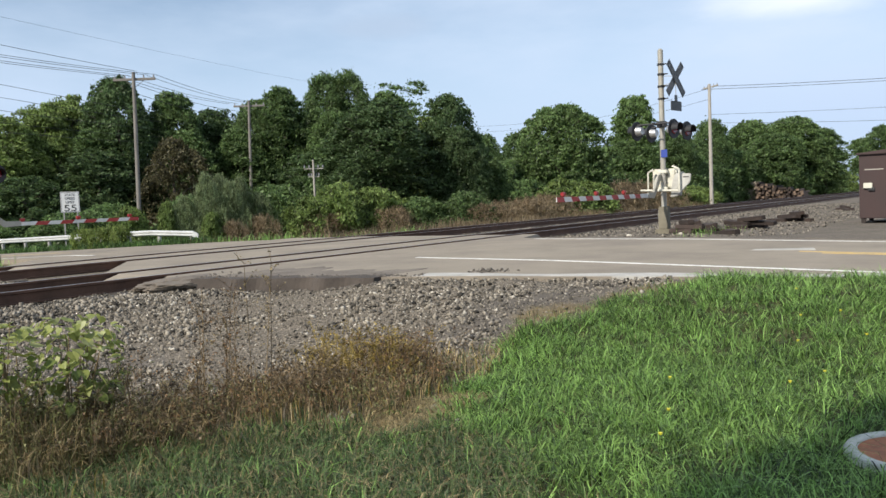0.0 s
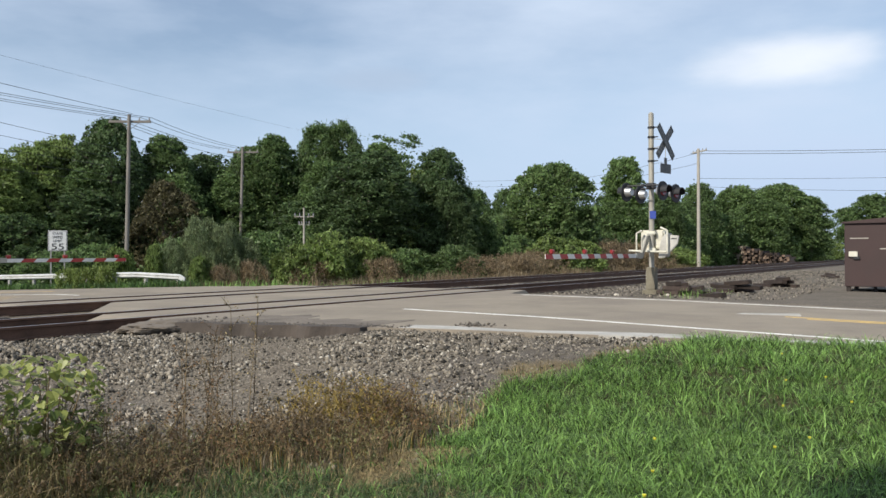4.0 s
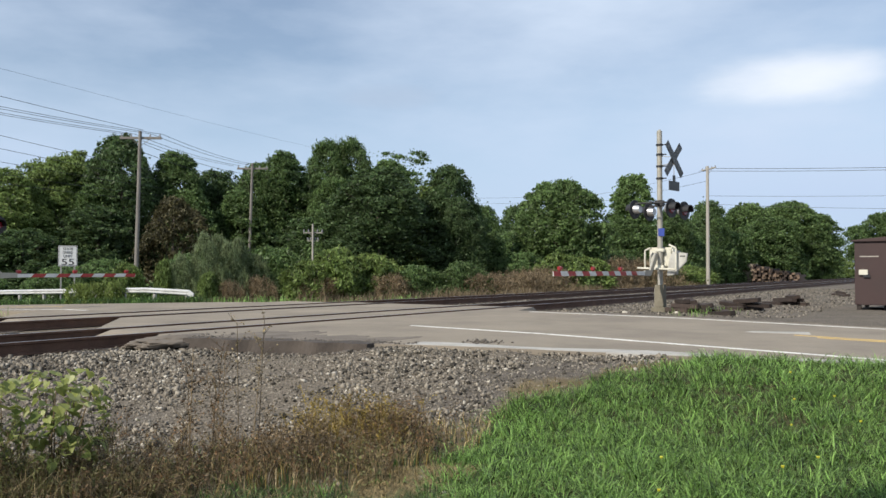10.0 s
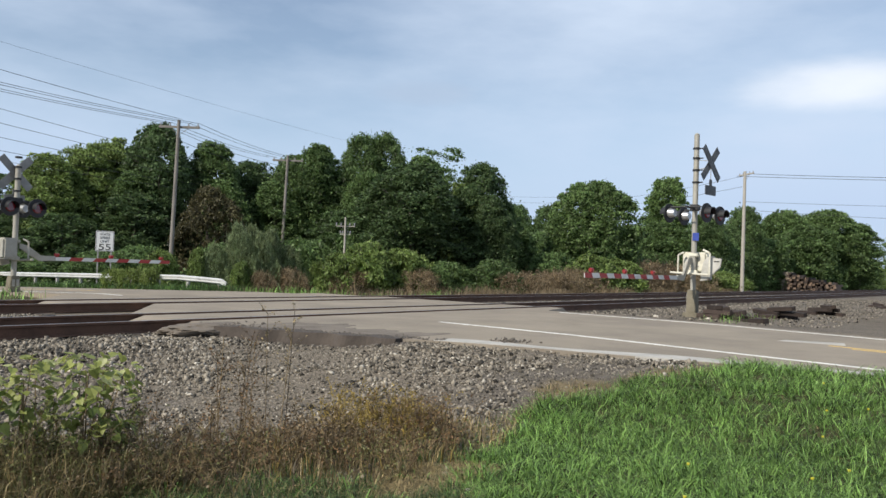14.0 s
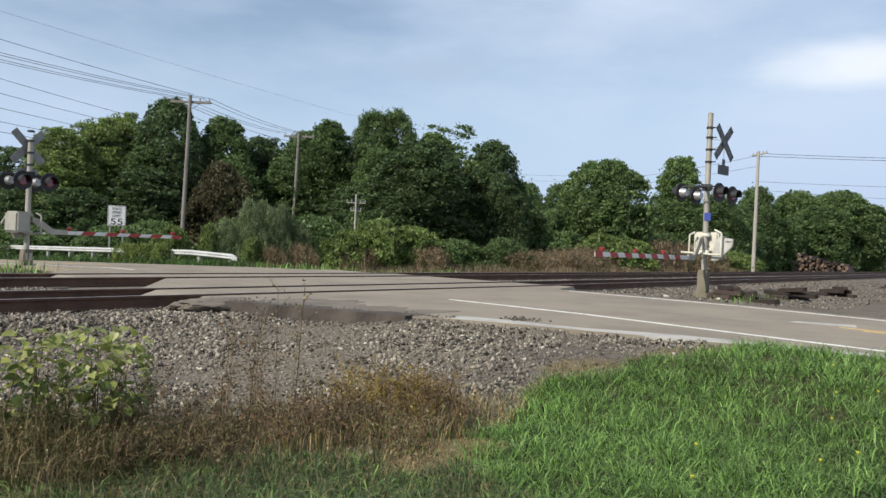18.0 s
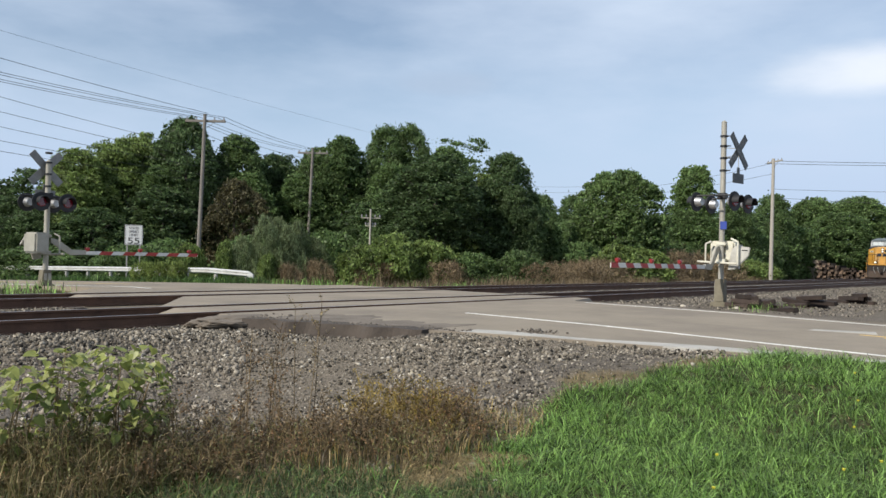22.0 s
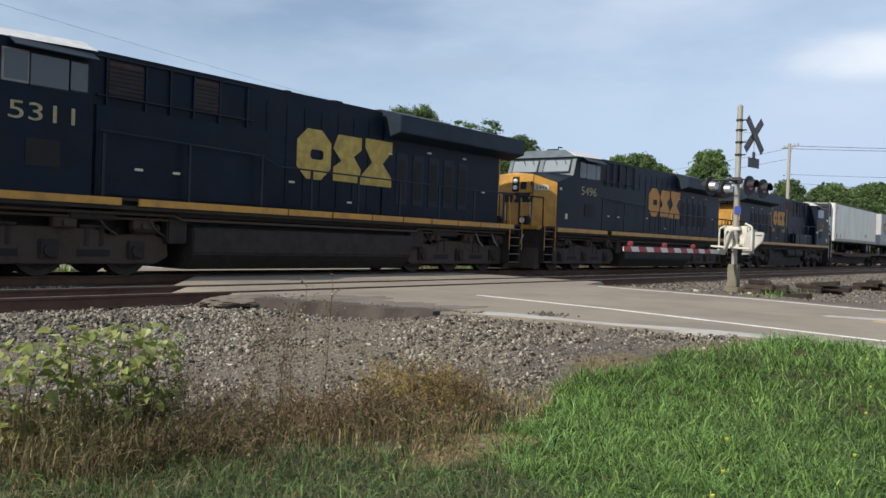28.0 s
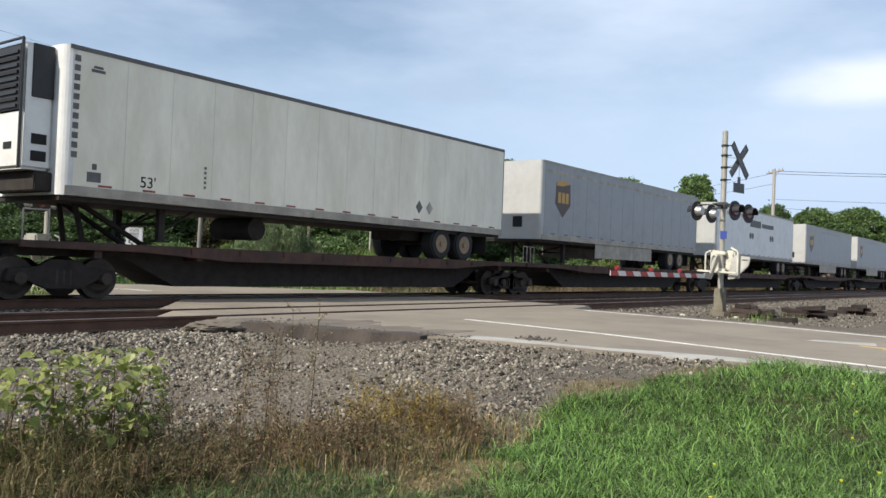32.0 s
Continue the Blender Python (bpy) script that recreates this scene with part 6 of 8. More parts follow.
def beam_pile(x, y, way, rows, label, material, size=(0.85, 0.19, 0.12), seed=1, loose=0.5):
    """Old ties dropped on each other; each is a part of the pile."""
    rng = random.Random(seed)
    g = float(ground_z(x, y))
    P = thing("tie_pile", x, y, g, way, label, "tie pile", "piles of old ties")
    bm = B()
    box(bm, -size[0] / 2, size[0] / 2, -size[1] / 2, size[1] / 2, 0, size[2], 0.012)
    me = None
    for lvl, n in enumerate(rows):
        for i in range(n):
            if me is None:
                ob = part("tie", bm, material, P)
                me = ob.data
            else:
                ob = new("tie", me)
                ob.parent = P
            ob.matrix_local = pose(rng.uniform(-1, 1) * loose, (i - (n - 1) / 2) * size[1] * 1.15, lvl * size[2] - 0.02, rng.uniform(-14, 14), rng.uniform(-5, 5), rng.uniform(-60, 60) * loose)


beam_pile(23.1, 6.75, 46, (5, 4, 2), "low pile of dark worn railway ties in the weeds", TIMBER_DARK, seed=3)
beam_pile(22.5, 5.95, 40, (2,), "low pile of dark worn railway ties in the weeds", TIMBER_DARK, seed=4)
beam_pile(25.7, 6.1, 45, (4, 3, 1), "heap of dark worn railway ties on gravel", TIMBER_DARK, seed=5)
beam_pile(30.6, 5.8, 45, (4, 3, 1), "heap of dark worn railway ties on gravel", TIMBER_DARK, seed=6)
beam_pile(42.5, 5.7, 45, (3, 1), "distant heap of dark worn railway ties", TIMBER_DARK, seed=7)


def tie_stack():
    rng = random.Random(9)
    P = thing("tie_stack", 112.0, 25.0, float(ground_z(112, 25.0)), 0, "tall stack of old railway ties beyond the tracks", "tie stack")
    a, b_ = B(), B()
    box(a, -0.13, 0.13, -1.3, 1.3, 0, 0.2, 0.012)
    box(b_, -1.9, 1.9, -0.12, 0.12, 0, 0.2, 0.012)
    P.scale = (1.3, 1.3, 1.3)
    first = part("tie", a, TIMBER_DARK, P)
    c = B()
    box(c, -0.13, 0.13, -1.3, 1.3, 0, 0.2, 0.012)
    worn = part("tie", c, TIE_BROWN, P)
    worn.matrix_local = pose(1.1, -1.6, 0, 0, 0, 90)
    long = part("stringer", b_, TIMBER, P)
    first.matrix_local, long.matrix_local = pose(1.4, -1.0, 0, 0, 0, 90), pose(1.5, 2.0, 0, 0, 0, 90)
    for lvl in range(10):
        for k in range(3):
            o = new("stringer", long.data)
            o.parent = P
            o.matrix_local = pose(k * 0.5, 2.0 + rng.uniform(-0.35, 0.35), 0.21 * lvl, rng.uniform(-2, 2), 0, 90 + rng.uniform(-4, 4))
        for k in range(15):
            if lvl > 9 - 0.3 * k:
                continue
            o = new("tie", worn.data if rng.random() < 0.55 else first.data)
            o.parent = P
            o.matrix_local = pose(rng.uniform(-0.3, 0.3), -0.2 - k * 0.29 + rng.uniform(-0.05, 0.05), 0.2 * lvl, 0, 0, 90 + rng.uniform(-6, 6))


tie_stack()
RING = mat("pale_concrete_ring", (0.55, 0.55, 0.50), 0.8, var=0.12, stain=(0.3, 0.3, 0.26), stain_amount=0.5, stain_scale=4)
TERRACOTTA = mat("rusty_orange_lid", (0.34, 0.13, 0.06), 0.85, var=0.3, scale=8, stain=(0.2, 0.09, 0.05), stain_amount=0.6, stain_scale=6)


def well_cover():
    x, y = 5.17, 0.30
    W = thing("well_cover", x, y, float(ground_z(x, y)), 0, "round rusty orange cover in a pale concrete ring", "well cover")
    bm = B()
    n = 48
    prof = [(0.345, 0.0), (0.345, 0.045), (0.355, 0.055), (0.405, 0.055), (0.42, 0.035), (0.42, -0.08)]
    rings = [[bm.verts.new((r * math.cos(2 * math.pi * k / n), r * math.sin(2 * math.pi * k / n), z)) for k in range(n)] for r, z in prof]
    for p, q in zip(rings, rings[1:]):
        for k in range(n):
            bm.faces.new((p[k], p[(k + 1) % n], q[(k + 1) % n], q[k]))
    bmesh.ops.recalc_face_normals(bm, faces=bm.faces)
    smooth(part("ring", bm, RING, W, "pale concrete ring"))
    bm = B()
    rod(bm, (0, 0, -0.03), (0, 0, 0.04), 0.35, 0.345, n=48)
    part("cover", bm, TERRACOTTA, W, "rusty orange cover")


well_cover()


# ---- trees and shrubs ----
BARK = mat("grey_brown_bark", (0.10, 0.085, 0.07), 0.95, var=0.35, bscale=20, stretch=(1, 1, 0.3))


def leaf_mat(name, base, island=0.75, tr=0.5):
    return mat(name, base, 0.5, var=0.22, scale=0.35, bump=0.0, bscale=1.5, island=island, rand=0.12, translucent=tr, spec=0.35)


LEAF_DARK = leaf_mat("dark_green_leaves", (0.092, 0.142, 0.056))
LEAF_MID = leaf_mat("green_leaves", (0.122, 0.186, 0.066))
LEAF_LIGHT = leaf_mat("fresh_green_leaves", (0.178, 0.242, 0.072))
LEAF_WILLOW = leaf_mat("grey_green_leaves", (0.19, 0.235, 0.115), 0.7)
LEAF_FRESH = leaf_mat("mid_green_maple_leaves", (0.142, 0.215, 0.074))
LEAF_VERGE = leaf_mat("yellow_green_vine_leaves", (0.17, 0.22, 0.06), 0.5)
LEAF_BROWN = leaf_mat("rusty_brown_leaves", (0.118, 0.108, 0.052), 0.8)
LEAF_TAN = leaf_mat("dry_tan_stalks", (0.25, 0.19, 0.115))
LEAF_YOUNG = leaf_mat("pale_young_leaves", (0.45, 0.47, 0.22), 0.4, 0.4)
WEED_OLIVE = leaf_mat("olive_weed_leaves", (0.165, 0.168, 0.066), 0.7, 0.3)
LEAF_VINE = leaf_mat("yellow_green_broad_leaves", (0.31, 0.345, 0.10), 0.35, 0.4)


def leaf_mesh(name, pts, size, material, parent, rng, droop=0.3, slim=0.62):
    """Leaves as small folded quads, one at each point, each its own island."""
    n = len(pts)
    a = rng.uniform(0, 2 * np.pi, n)
    up = rng.normal(0.35, 0.5, n)
    d = np.stack([np.cos(a) * np.cos(up), np.sin(a) * np.cos(up), np.sin(up) - droop], -1)
    d /= np.linalg.norm(d, axis=1, keepdims=True)
    s = np.cross(d, rng.normal(0, 1, (n, 3)))
    s /= np.linalg.norm(s, axis=1, keepdims=True)
    L = (size * rng.uniform(0.6, 1.3, n))[:, None]
    nrm = np.cross(s, d)
    p0 = pts - d * L * 0.5
    p2 = pts + d * L * 0.5
    p1 = pts + s * L * slim * 0.5 + nrm * L * 0.12
    p3 = pts - s * L * slim * 0.5 + nrm * L * 0.12
    v = np.stack([p0, p1, p2, p3], 1).reshape(-1, 3)
    f = (np.array([[0, 1, 2, 3]])[None] + (np.arange(n) * 4)[:, None, None]).reshape(-1, 4)
    return mesh_from(name, v, f, material, parent)


def crown_profile(shape, u):
    """Relative width of a crown at the height u, 0 at its foot to 1 at its top."""
    if shape == "round":
        return math.sqrt(max(0.02, 1 - ((u - 0.45) / 0.58) ** 2))
    if shape == "column":
        return math.sqrt(max(0.03, 1 - ((u - 0.62) / 0.42) ** 2)) if u > 0.25 else 0.5
    if shape == "umbrella":
        return 1.0 if u > 0.7 else 0.5
    return math.sqrt(max(0.03, 1 - ((u - 0.35) / 0.68) ** 2)) if u > 0.35 else 0.82 + 0.18 * u / 0.35


def lobed_crown(rng, shape, h, low, rx, lobes, leaves, lobe, flat, uneven):
    """Leaf places and outward directions over many overlapping lobes of foliage, with sprigs that break the outline."""
    P, D = [], []
    ph = rng.uniform(0, 6.28, 4)
    for i in range(lobes):
        sprig = i % 3 == 2
        r = rx * lobe * (rng.uniform(0.3, 0.6) if sprig else rng.uniform(0.55, 1.45))
        u = rng.uniform(0, 1) ** 0.8
        a = rng.uniform(0, 2 * np.pi)
        bulge = 1 + uneven * (0.6 * math.sin(2 * a + ph[0] + 3 * u) + 0.5 * math.sin(3 * a + ph[1] - 5 * u))
        reach = crown_profile(shape, u) * rx * bulge
        d = max(0.0, reach - r * (0.0 if sprig else 0.8)) * (1 if rng.uniform() < 0.8 else rng.uniform(0.2, 0.9))
        z = low + u * (h - low) - r * flat * (0.1 if sprig else 0.75) * u
        c = np.array([math.cos(a) * d, math.sin(a) * d, z])
        n = max(10, int(0.85 * leaves * (r / (rx * lobe)) ** 2))
        q = rng.normal(0, 1, (n * 2, 3))
        q /= np.linalg.norm(q, axis=1, keepdims=True)
        out = np.array([math.cos(a) * 0.8, math.sin(a) * 0.8, 0.7])
        q = q[(q @ out + rng.normal(0, 0.35, n * 2)) > -0.25][:n]
        k = r * (0.3 + 0.85 * rng.uniform(0, 1, len(q)) ** 0.7 + 0.6 * (rng.uniform(0, 1, len(q)) < 0.1) * rng.uniform(0, 1, len(q))) * (1 + 0.12 * np.sin(7 * q[:, 0] + 5 * q[:, 2] + i))
        P.append(c + q * k[:, None] * np.array([1, 1, flat]))
        D.append(q * 0.8 + out * 0.3)
    # a loose mantle of leaves over the whole crown, between and in front of the lobes
    n = int(sum(len(p) for p in P) * 0.2)
    u = rng.uniform(0, 1, n) ** 0.85
    a = rng.uniform(0, 2 * np.pi, n)
    wide = np.array([crown_profile(shape, q) for q in np.linspace(0, 1, 60)])
    reach = np.interp(u, np.linspace(0, 1, 60), wide) * rx * (1 + uneven * (0.6 * np.sin(2 * a + ph[0] + 3 * u) + 0.5 * np.sin(3 * a + ph[1] - 5 * u)))
    reach = reach * (0.93 + 0.1 * np.sin(9 * a + 4 * np.sin(11 * u) + ph[2])) * rng.uniform(0.6, 1.14, n)
    z = low + u * (h - low) * (0.97 + 0.03 * np.sin(6 * a + ph[3]))
    P.append(np.stack([np.cos(a) * reach, np.sin(a) * reach, z], -1))
    D.append(np.stack([np.cos(a), np.sin(a), 0.6 + 0.5 * u], -1) * 0.9)
    return np.concatenate(P), np.concatenate(D)


def foliage(name, pts, ways, size, material, parent, rng, slim=0.6, loose=2.2, upright=0.0):
    """Small pointed leaves that lie roughly across the given directions, each its own island."""
    n = len(pts)
    nrm = ways + rng.normal(0, loose, (n, 3))
    nrm /= np.linalg.norm(nrm, axis=1, keepdims=True)
    d = rng.normal(0, 1, (n, 3))
    d[:, 2] += upright
    d -= nrm * np.sum(d * nrm, 1)[:, None]
    d /= np.linalg.norm(d, axis=1, keepdims=True) + 1e-9
    s = np.cross(nrm, d)
    L = (size * rng.uniform(0.55, 1.3, n))[:, None]
    p0 = pts - d * L * 0.42 + s * L * slim * rng.uniform(0.35, 0.65, n)[:, None]
    p1 = pts - d * L * 0.42 - s * L * slim * rng.uniform(0.35, 0.65, n)[:, None]
    v = np.stack([p0, p1, pts + d * L * 0.62], 1).reshape(-1, 3)
    f = np.arange(n * 3).reshape(-1, 3)
    return mesh_from(name, v, f, material, parent)


def tree_model(name, seed, h, rx, low, leaf, lobes, leaves, material, label, category="tree", trunk=True, shape="dome",
               lobe=0.27, flat=0.66, uneven=0.3, slim=0.6, upright=0.0):
    rng = np.random.default_rng(seed)
    T = thing(name, 0, -60, -3.0, 0, label, category, "woods behind the tracks")
    if trunk:
        bm = B()
        bend = rng.normal(0, 0.15, (4, 2))
        pts = [Vector((0, 0, -0.4))]
        for k in range(1, 5):
            pts.append(Vector((bend[k - 1][0], bend[k - 1][1], h * 0.22 * k)))
        rr = [0.2, 0.17, 0.13, 0.09, 0.05]
        for k in range(4):
            rod(bm, pts[k], pts[k + 1], rr[k], rr[k + 1], n=9)
        part("trunk", bm, BARK, T, "grey-brown trunk")
        for _ in range(9):
            bm = B()
            k = rng.integers(1, 4)
            a = rng.uniform(0, 2 * np.pi)
            r = rx * rng.uniform(0.5, 0.8)
            e = pts[k] + Vector((math.cos(a) * r, math.sin(a) * r, h * rng.uniform(0.08, 0.2)))
            mid = pts[k].lerp(e, 0.5) + Vector((0, 0, 0.2))
            rod(bm, pts[k], mid, 0.06, 0.04, n=6)
            rod(bm, mid, e, 0.04, 0.015, n=6)
            part("limb", bm, BARK, T)
    P, D = lobed_crown(rng, shape, h, low, rx, lobes, leaves, lobe, flat, uneven)
    foliage("crown", P, D, leaf, material, T, rng, slim, upright=upright)
    return T


SIZES = {"oak": (11.0, 3.0), "ash": (11.0, 2.4), "locust": (10.0, 2.5), "feather": (11.0, 2.4), "maple": (7.5, 2.8), "round": (8.5, 3.7), "column": (10.5, 2.3),
         "umbrella": (10.5, 1.6), "oak_far": (11.0, 3.2), "maple_far": (8.0, 3.0), "brown": (6.5, 2.4), "shrub": (2.4, 1.9), "willow": (3.2, 1.7),
         "scrub": (1.8, 1.9), "light": (2.0, 1.6), "vine": (1.0, 1.2)}
MODELS = {
    "oak": tree_model("tree", 11, 11.0, 3.0, 0.4, 0.21, 260, 215, LEAF_DARK, "tall dark green leafy tree at the wood's edge", lobe=0.18),
    "ash": tree_model("tree", 12, 11.0, 2.4, 0.3, 0.2, 240, 210, LEAF_MID, "tall green leafy tree at the wood's edge", uneven=0.35, lobe=0.2),
    "locust": tree_model("tree", 14, 10.0, 2.5, 0.4, 0.22, 260, 170, LEAF_LIGHT, "light green feathery tree at the wood's edge", uneven=0.4, flat=0.5, slim=0.45, lobe=0.19),
    "feather": tree_model("tree", 23, 11.0, 2.4, 0.5, 0.24, 230, 190, LEAF_MID, "tall green tree with upright slender sprays", uneven=0.3, flat=1.25, slim=0.34, upright=1.5, lobe=0.2),
    "maple": tree_model("tree", 13, 7.5, 2.8, 0.2, 0.21, 210, 190, LEAF_MID, "broad green leafy tree behind the tracks", lobe=0.19),
    "round": tree_model("tree", 25, 8.5, 3.7, 0.3, 0.24, 320, 195, LEAF_FRESH, "round-crowned fresh green maple behind the tracks", shape="round", uneven=0.1, lobe=0.155),
    "column": tree_model("tree", 26, 10.5, 2.3, 1.4, 0.24, 200, 190, LEAF_FRESH, "tall narrow green tree behind the crossing signal", shape="column", uneven=0.2, lobe=0.21),
    "umbrella": tree_model("tree", 27, 10.5, 1.6, 1.5, 0.2, 60, 150, LEAF_MID, "thin flat-topped tree above the wood", shape="umbrella", flat=0.42, uneven=0.3, lobe=0.34),
    "oak_far": tree_model("tree", 21, 11.0, 3.2, 0.4, 0.34, 170, 80, LEAF_DARK, "dark green leafy tree in the depth of the wood", lobe=0.19),
    "maple_far": tree_model("tree", 22, 8.0, 3.0, 0.3, 0.32, 170, 80, LEAF_MID, "green leafy tree in the depth of the wood", lobe=0.19),
    "brown": tree_model("tree", 15, 6.5, 2.4, 0.2, 0.19, 160, 135, LEAF_BROWN, "small tree with rusty brown leaves", uneven=0.4, lobe=0.19),
    "shrub": tree_model("shrub", 16, 2.4, 1.9, -0.1, 0.17, 70, 130, LEAF_MID, "dense green shrub at the wood's edge", "shrub", False, lobe=0.2),
    "willow": tree_model("shrub", 17, 3.2, 1.7, -0.1, 0.22, 120, 90, LEAF_WILLOW, "grey-green willow shrub by the guardrail", "shrub", False, flat=1.3, slim=0.2, upright=2.2, uneven=0.35, lobe=0.15),
    "scrub": tree_model("shrub", 18, 1.8, 1.9, -0.1, 0.18, 90, 100, LEAF_TAN, "dry tan scrub along the tracks", "shrub", False, flat=1.2, slim=0.22, upright=1.8, uneven=0.4, lobe=0.18),
    "light": tree_model("shrub", 19, 2.0, 1.6, -0.1, 0.17, 80, 120, LEAF_LIGHT, "bright green leafy shrub by the tracks", "shrub", False, uneven=0.3, lobe=0.18),
    "vine": tree_model("shrub", 20, 1.0, 1.2, -0.1, 0.14, 50, 70, LEAF_VERGE, "yellow-green vine growing over the guardrail", "shrub", False, uneven=0.5, lobe=0.22),
}
used = set()
tree_rng = random.Random(5)


def plant(kind, x, y, top, radius):
    """One tree or shrub with its top at the height top and a crown of the given radius."""
    z = float(ground_z(x, y))
    h, r = SIZES[kind]
    lean, most = (5, 1.18) if h > 4 and x < 50 else (0, 1.0)
    m = pose(x, y, z, tree_rng.uniform(-lean, lean), tree_rng.uniform(-lean, lean), tree_rng.uniform(0, 360))
    m = m @ Matrix.Diagonal((radius / r * tree_rng.uniform(0.92, most), radius / r * tree_rng.uniform(0.92, most), (top - z) / h, 1))
    if kind not in used:
        used.add(kind)
        MODELS[kind].matrix_world = m
    else:
        MODELS[kind].scale, keep = (1, 1, 1), MODELS[kind].scale.copy()
        copy_thing(MODELS[kind], m)
        MODELS[kind].scale = keep


for row in (
        # the wood beside the far road
        ("locust", 28.3, 50.6, 7.3, 2.3), ("locust", 30.7, 51.5, 8.5, 2.2), ("locust", 33.2, 52.3, 9.3, 2.3), ("ash", 36.0, 52.9, 8.9, 2.2),
        ("oak", 35.6, 48.3, 10.1, 2.8), ("ash", 38.5, 46.0, 9.3, 2.4), ("brown", 34.0, 42.0, 5.6, 1.7), ("oak", 42.7, 47.7, 8.4, 2.3),
        ("ash", 42.9, 44.7, 8.9, 2.1), ("oak", 25.5, 49.8, 3.6, 2.0), ("oak", 24.6, 52.3, 4.0, 2.4),
        # the large clump in the middle
        ("ash", 43.1, 41.7, 9.4, 2.2), ("feather", 46.4, 41.1, 10.6, 2.5), ("feather", 48.8, 39.8, 10.8, 2.1), ("umbrella", 46.9, 34.2, 9.5, 1.5),
        ("oak", 41.2, 31.7, 7.4, 3.4), ("oak", 46.0, 30.1, 8.0, 2.2), ("ash", 44.2, 33.0, 8.3, 2.0), ("oak", 44.6, 28.2, 5.7, 1.6),
        # single trees along the tracks
        ("maple", 70.8, 41.3, 7.4, 2.6), ("maple", 79.3, 42.5, 8.0, 2.2), ("round", 56.2, 26.3, 7.6, 3.6), ("maple", 56.5, 30.0, 3.4, 1.9),
        ("column", 71.3, 26.4, 9.6, 2.1), ("maple", 69.2, 26.1, 5.5, 2.9), ("maple", 87.6, 28.0, 7.6, 3.0), ("maple", 106.1, 29.2, 9.8, 3.2),
        ("round", 121.8, 28.1, 10.5, 4.4), ("round", 125.8, 23.4, 10.8, 5.0), ("ash", 128.5, 19.6, 9.2, 3.2), ("maple", 119.5, 24.7, 8.3, 4.5),
        ("maple", 100.7, 29.8, 7.2, 3.3),
        # lower trees between the tall crowns
        ("locust", 29.6, 49.4, 5.2, 1.9), ("ash", 33.2, 48.4, 6.6, 1.9), ("locust", 31.6, 49.6, 6.4, 1.8), ("ash", 37.2, 45.2, 6.4, 1.8), ("ash", 40.6, 43.6, 6.6, 2.0), ("feather", 44.6, 38.6, 7.6, 2.0), ("ash", 43.0, 36.6, 5.6, 1.8), ("locust", 45.4, 31.4, 6.6, 1.7),
        ("maple", 48.6, 29.4, 4.6, 1.9),
        # the depth of the wood
        ("oak_far", 30.0, 58.0, 6.4, 3.4), ("oak_far", 35.0, 59.0, 7.6, 3.4), ("oak_far", 40.0, 55.0, 7.6, 3.4), ("oak_far", 46.0, 50.0, 7.6, 3.4),
        ("oak_far", 51.0, 46.0, 8.4, 3.4), ("oak_far", 53.0, 41.0, 7.6, 3.2), ("oak_far", 51.0, 35.0, 6.6, 3.0), ("oak_far", 48.0, 32.5, 5.6, 2.4),
        ("oak_far", 39.5, 48.5, 6.6, 3.0), ("maple_far", 60.0, 47.0, 5.4, 3.4), ("maple_far", 68.0, 47.0, 5.4, 3.4), ("maple_far", 76.0, 46.0, 5.6, 3.4),
        ("maple_far", 84.0, 46.0, 6.0, 3.6), ("maple_far", 92.0, 44.0, 6.4, 3.6), ("oak_far", 100.0, 42.0, 7.0, 4.0), ("oak_far", 110.0, 40.0, 7.6, 4.0),
        ("oak_far", 118.0, 36.0, 8.4, 4.2), ("oak_far", 128.0, 30.0, 8.6, 4.2), ("maple_far", 80.0, 30.0, 5.0, 3.0), ("maple_far", 94.0, 28.5, 5.8, 3.0),
        ("maple_far", 62.0, 33.0, 4.4, 3.0), ("maple_far", 112.0, 28.0, 6.2, 3.4), ("maple_far", 140.0, 23.0, 6.2, 3.4), ("maple_far", 134.0, 21.0, 5.6, 3.0),
        ("oak_far", 20.0, 66.0, 4.2, 4.4), ("oak_far", 24.0, 70.0, 5.2, 4.4), ("oak_far", 33.0, 67.0, 5.0, 4.4), ("maple_far", 226.5, 25.9, 12.3, 5.0),
        ("maple_far", 219.1, 20.2, 14.7, 6.0), ("maple_far", 221.5, 13.9, 15.7, 7.0), ("oak_far", 27.0, 46.0, 3.4, 2.4), ("oak_far", 37.5, 53.0, 6.6, 3.4), ("oak_far", 43.0, 51.5, 6.8, 3.4), ("oak_far", 47.5, 45.0, 7.4, 3.4), ("oak_far", 49.5, 38.0, 7.0, 3.2), ("oak_far", 46.0, 37.5, 6.4, 3.0), ("oak_far", 42.0, 38.0, 4.6, 2.6),
        ("oak_far", 55.0, 39.0, 5.0, 3.2), ("maple_far", 65.0, 38.0, 4.6, 3.2), ("maple_far", 73.0, 36.0, 4.6, 3.2), ("maple_far", 86.0, 36.0, 5.6, 3.4), ("oak_far", 31.5, 46.5, 5.0, 2.6),
        # an unseen tree added behind the viewer so that its crown shades the near grass
        ("oak", -6.8, 0.9, 11.2, 2.4)):
    plant(*row)
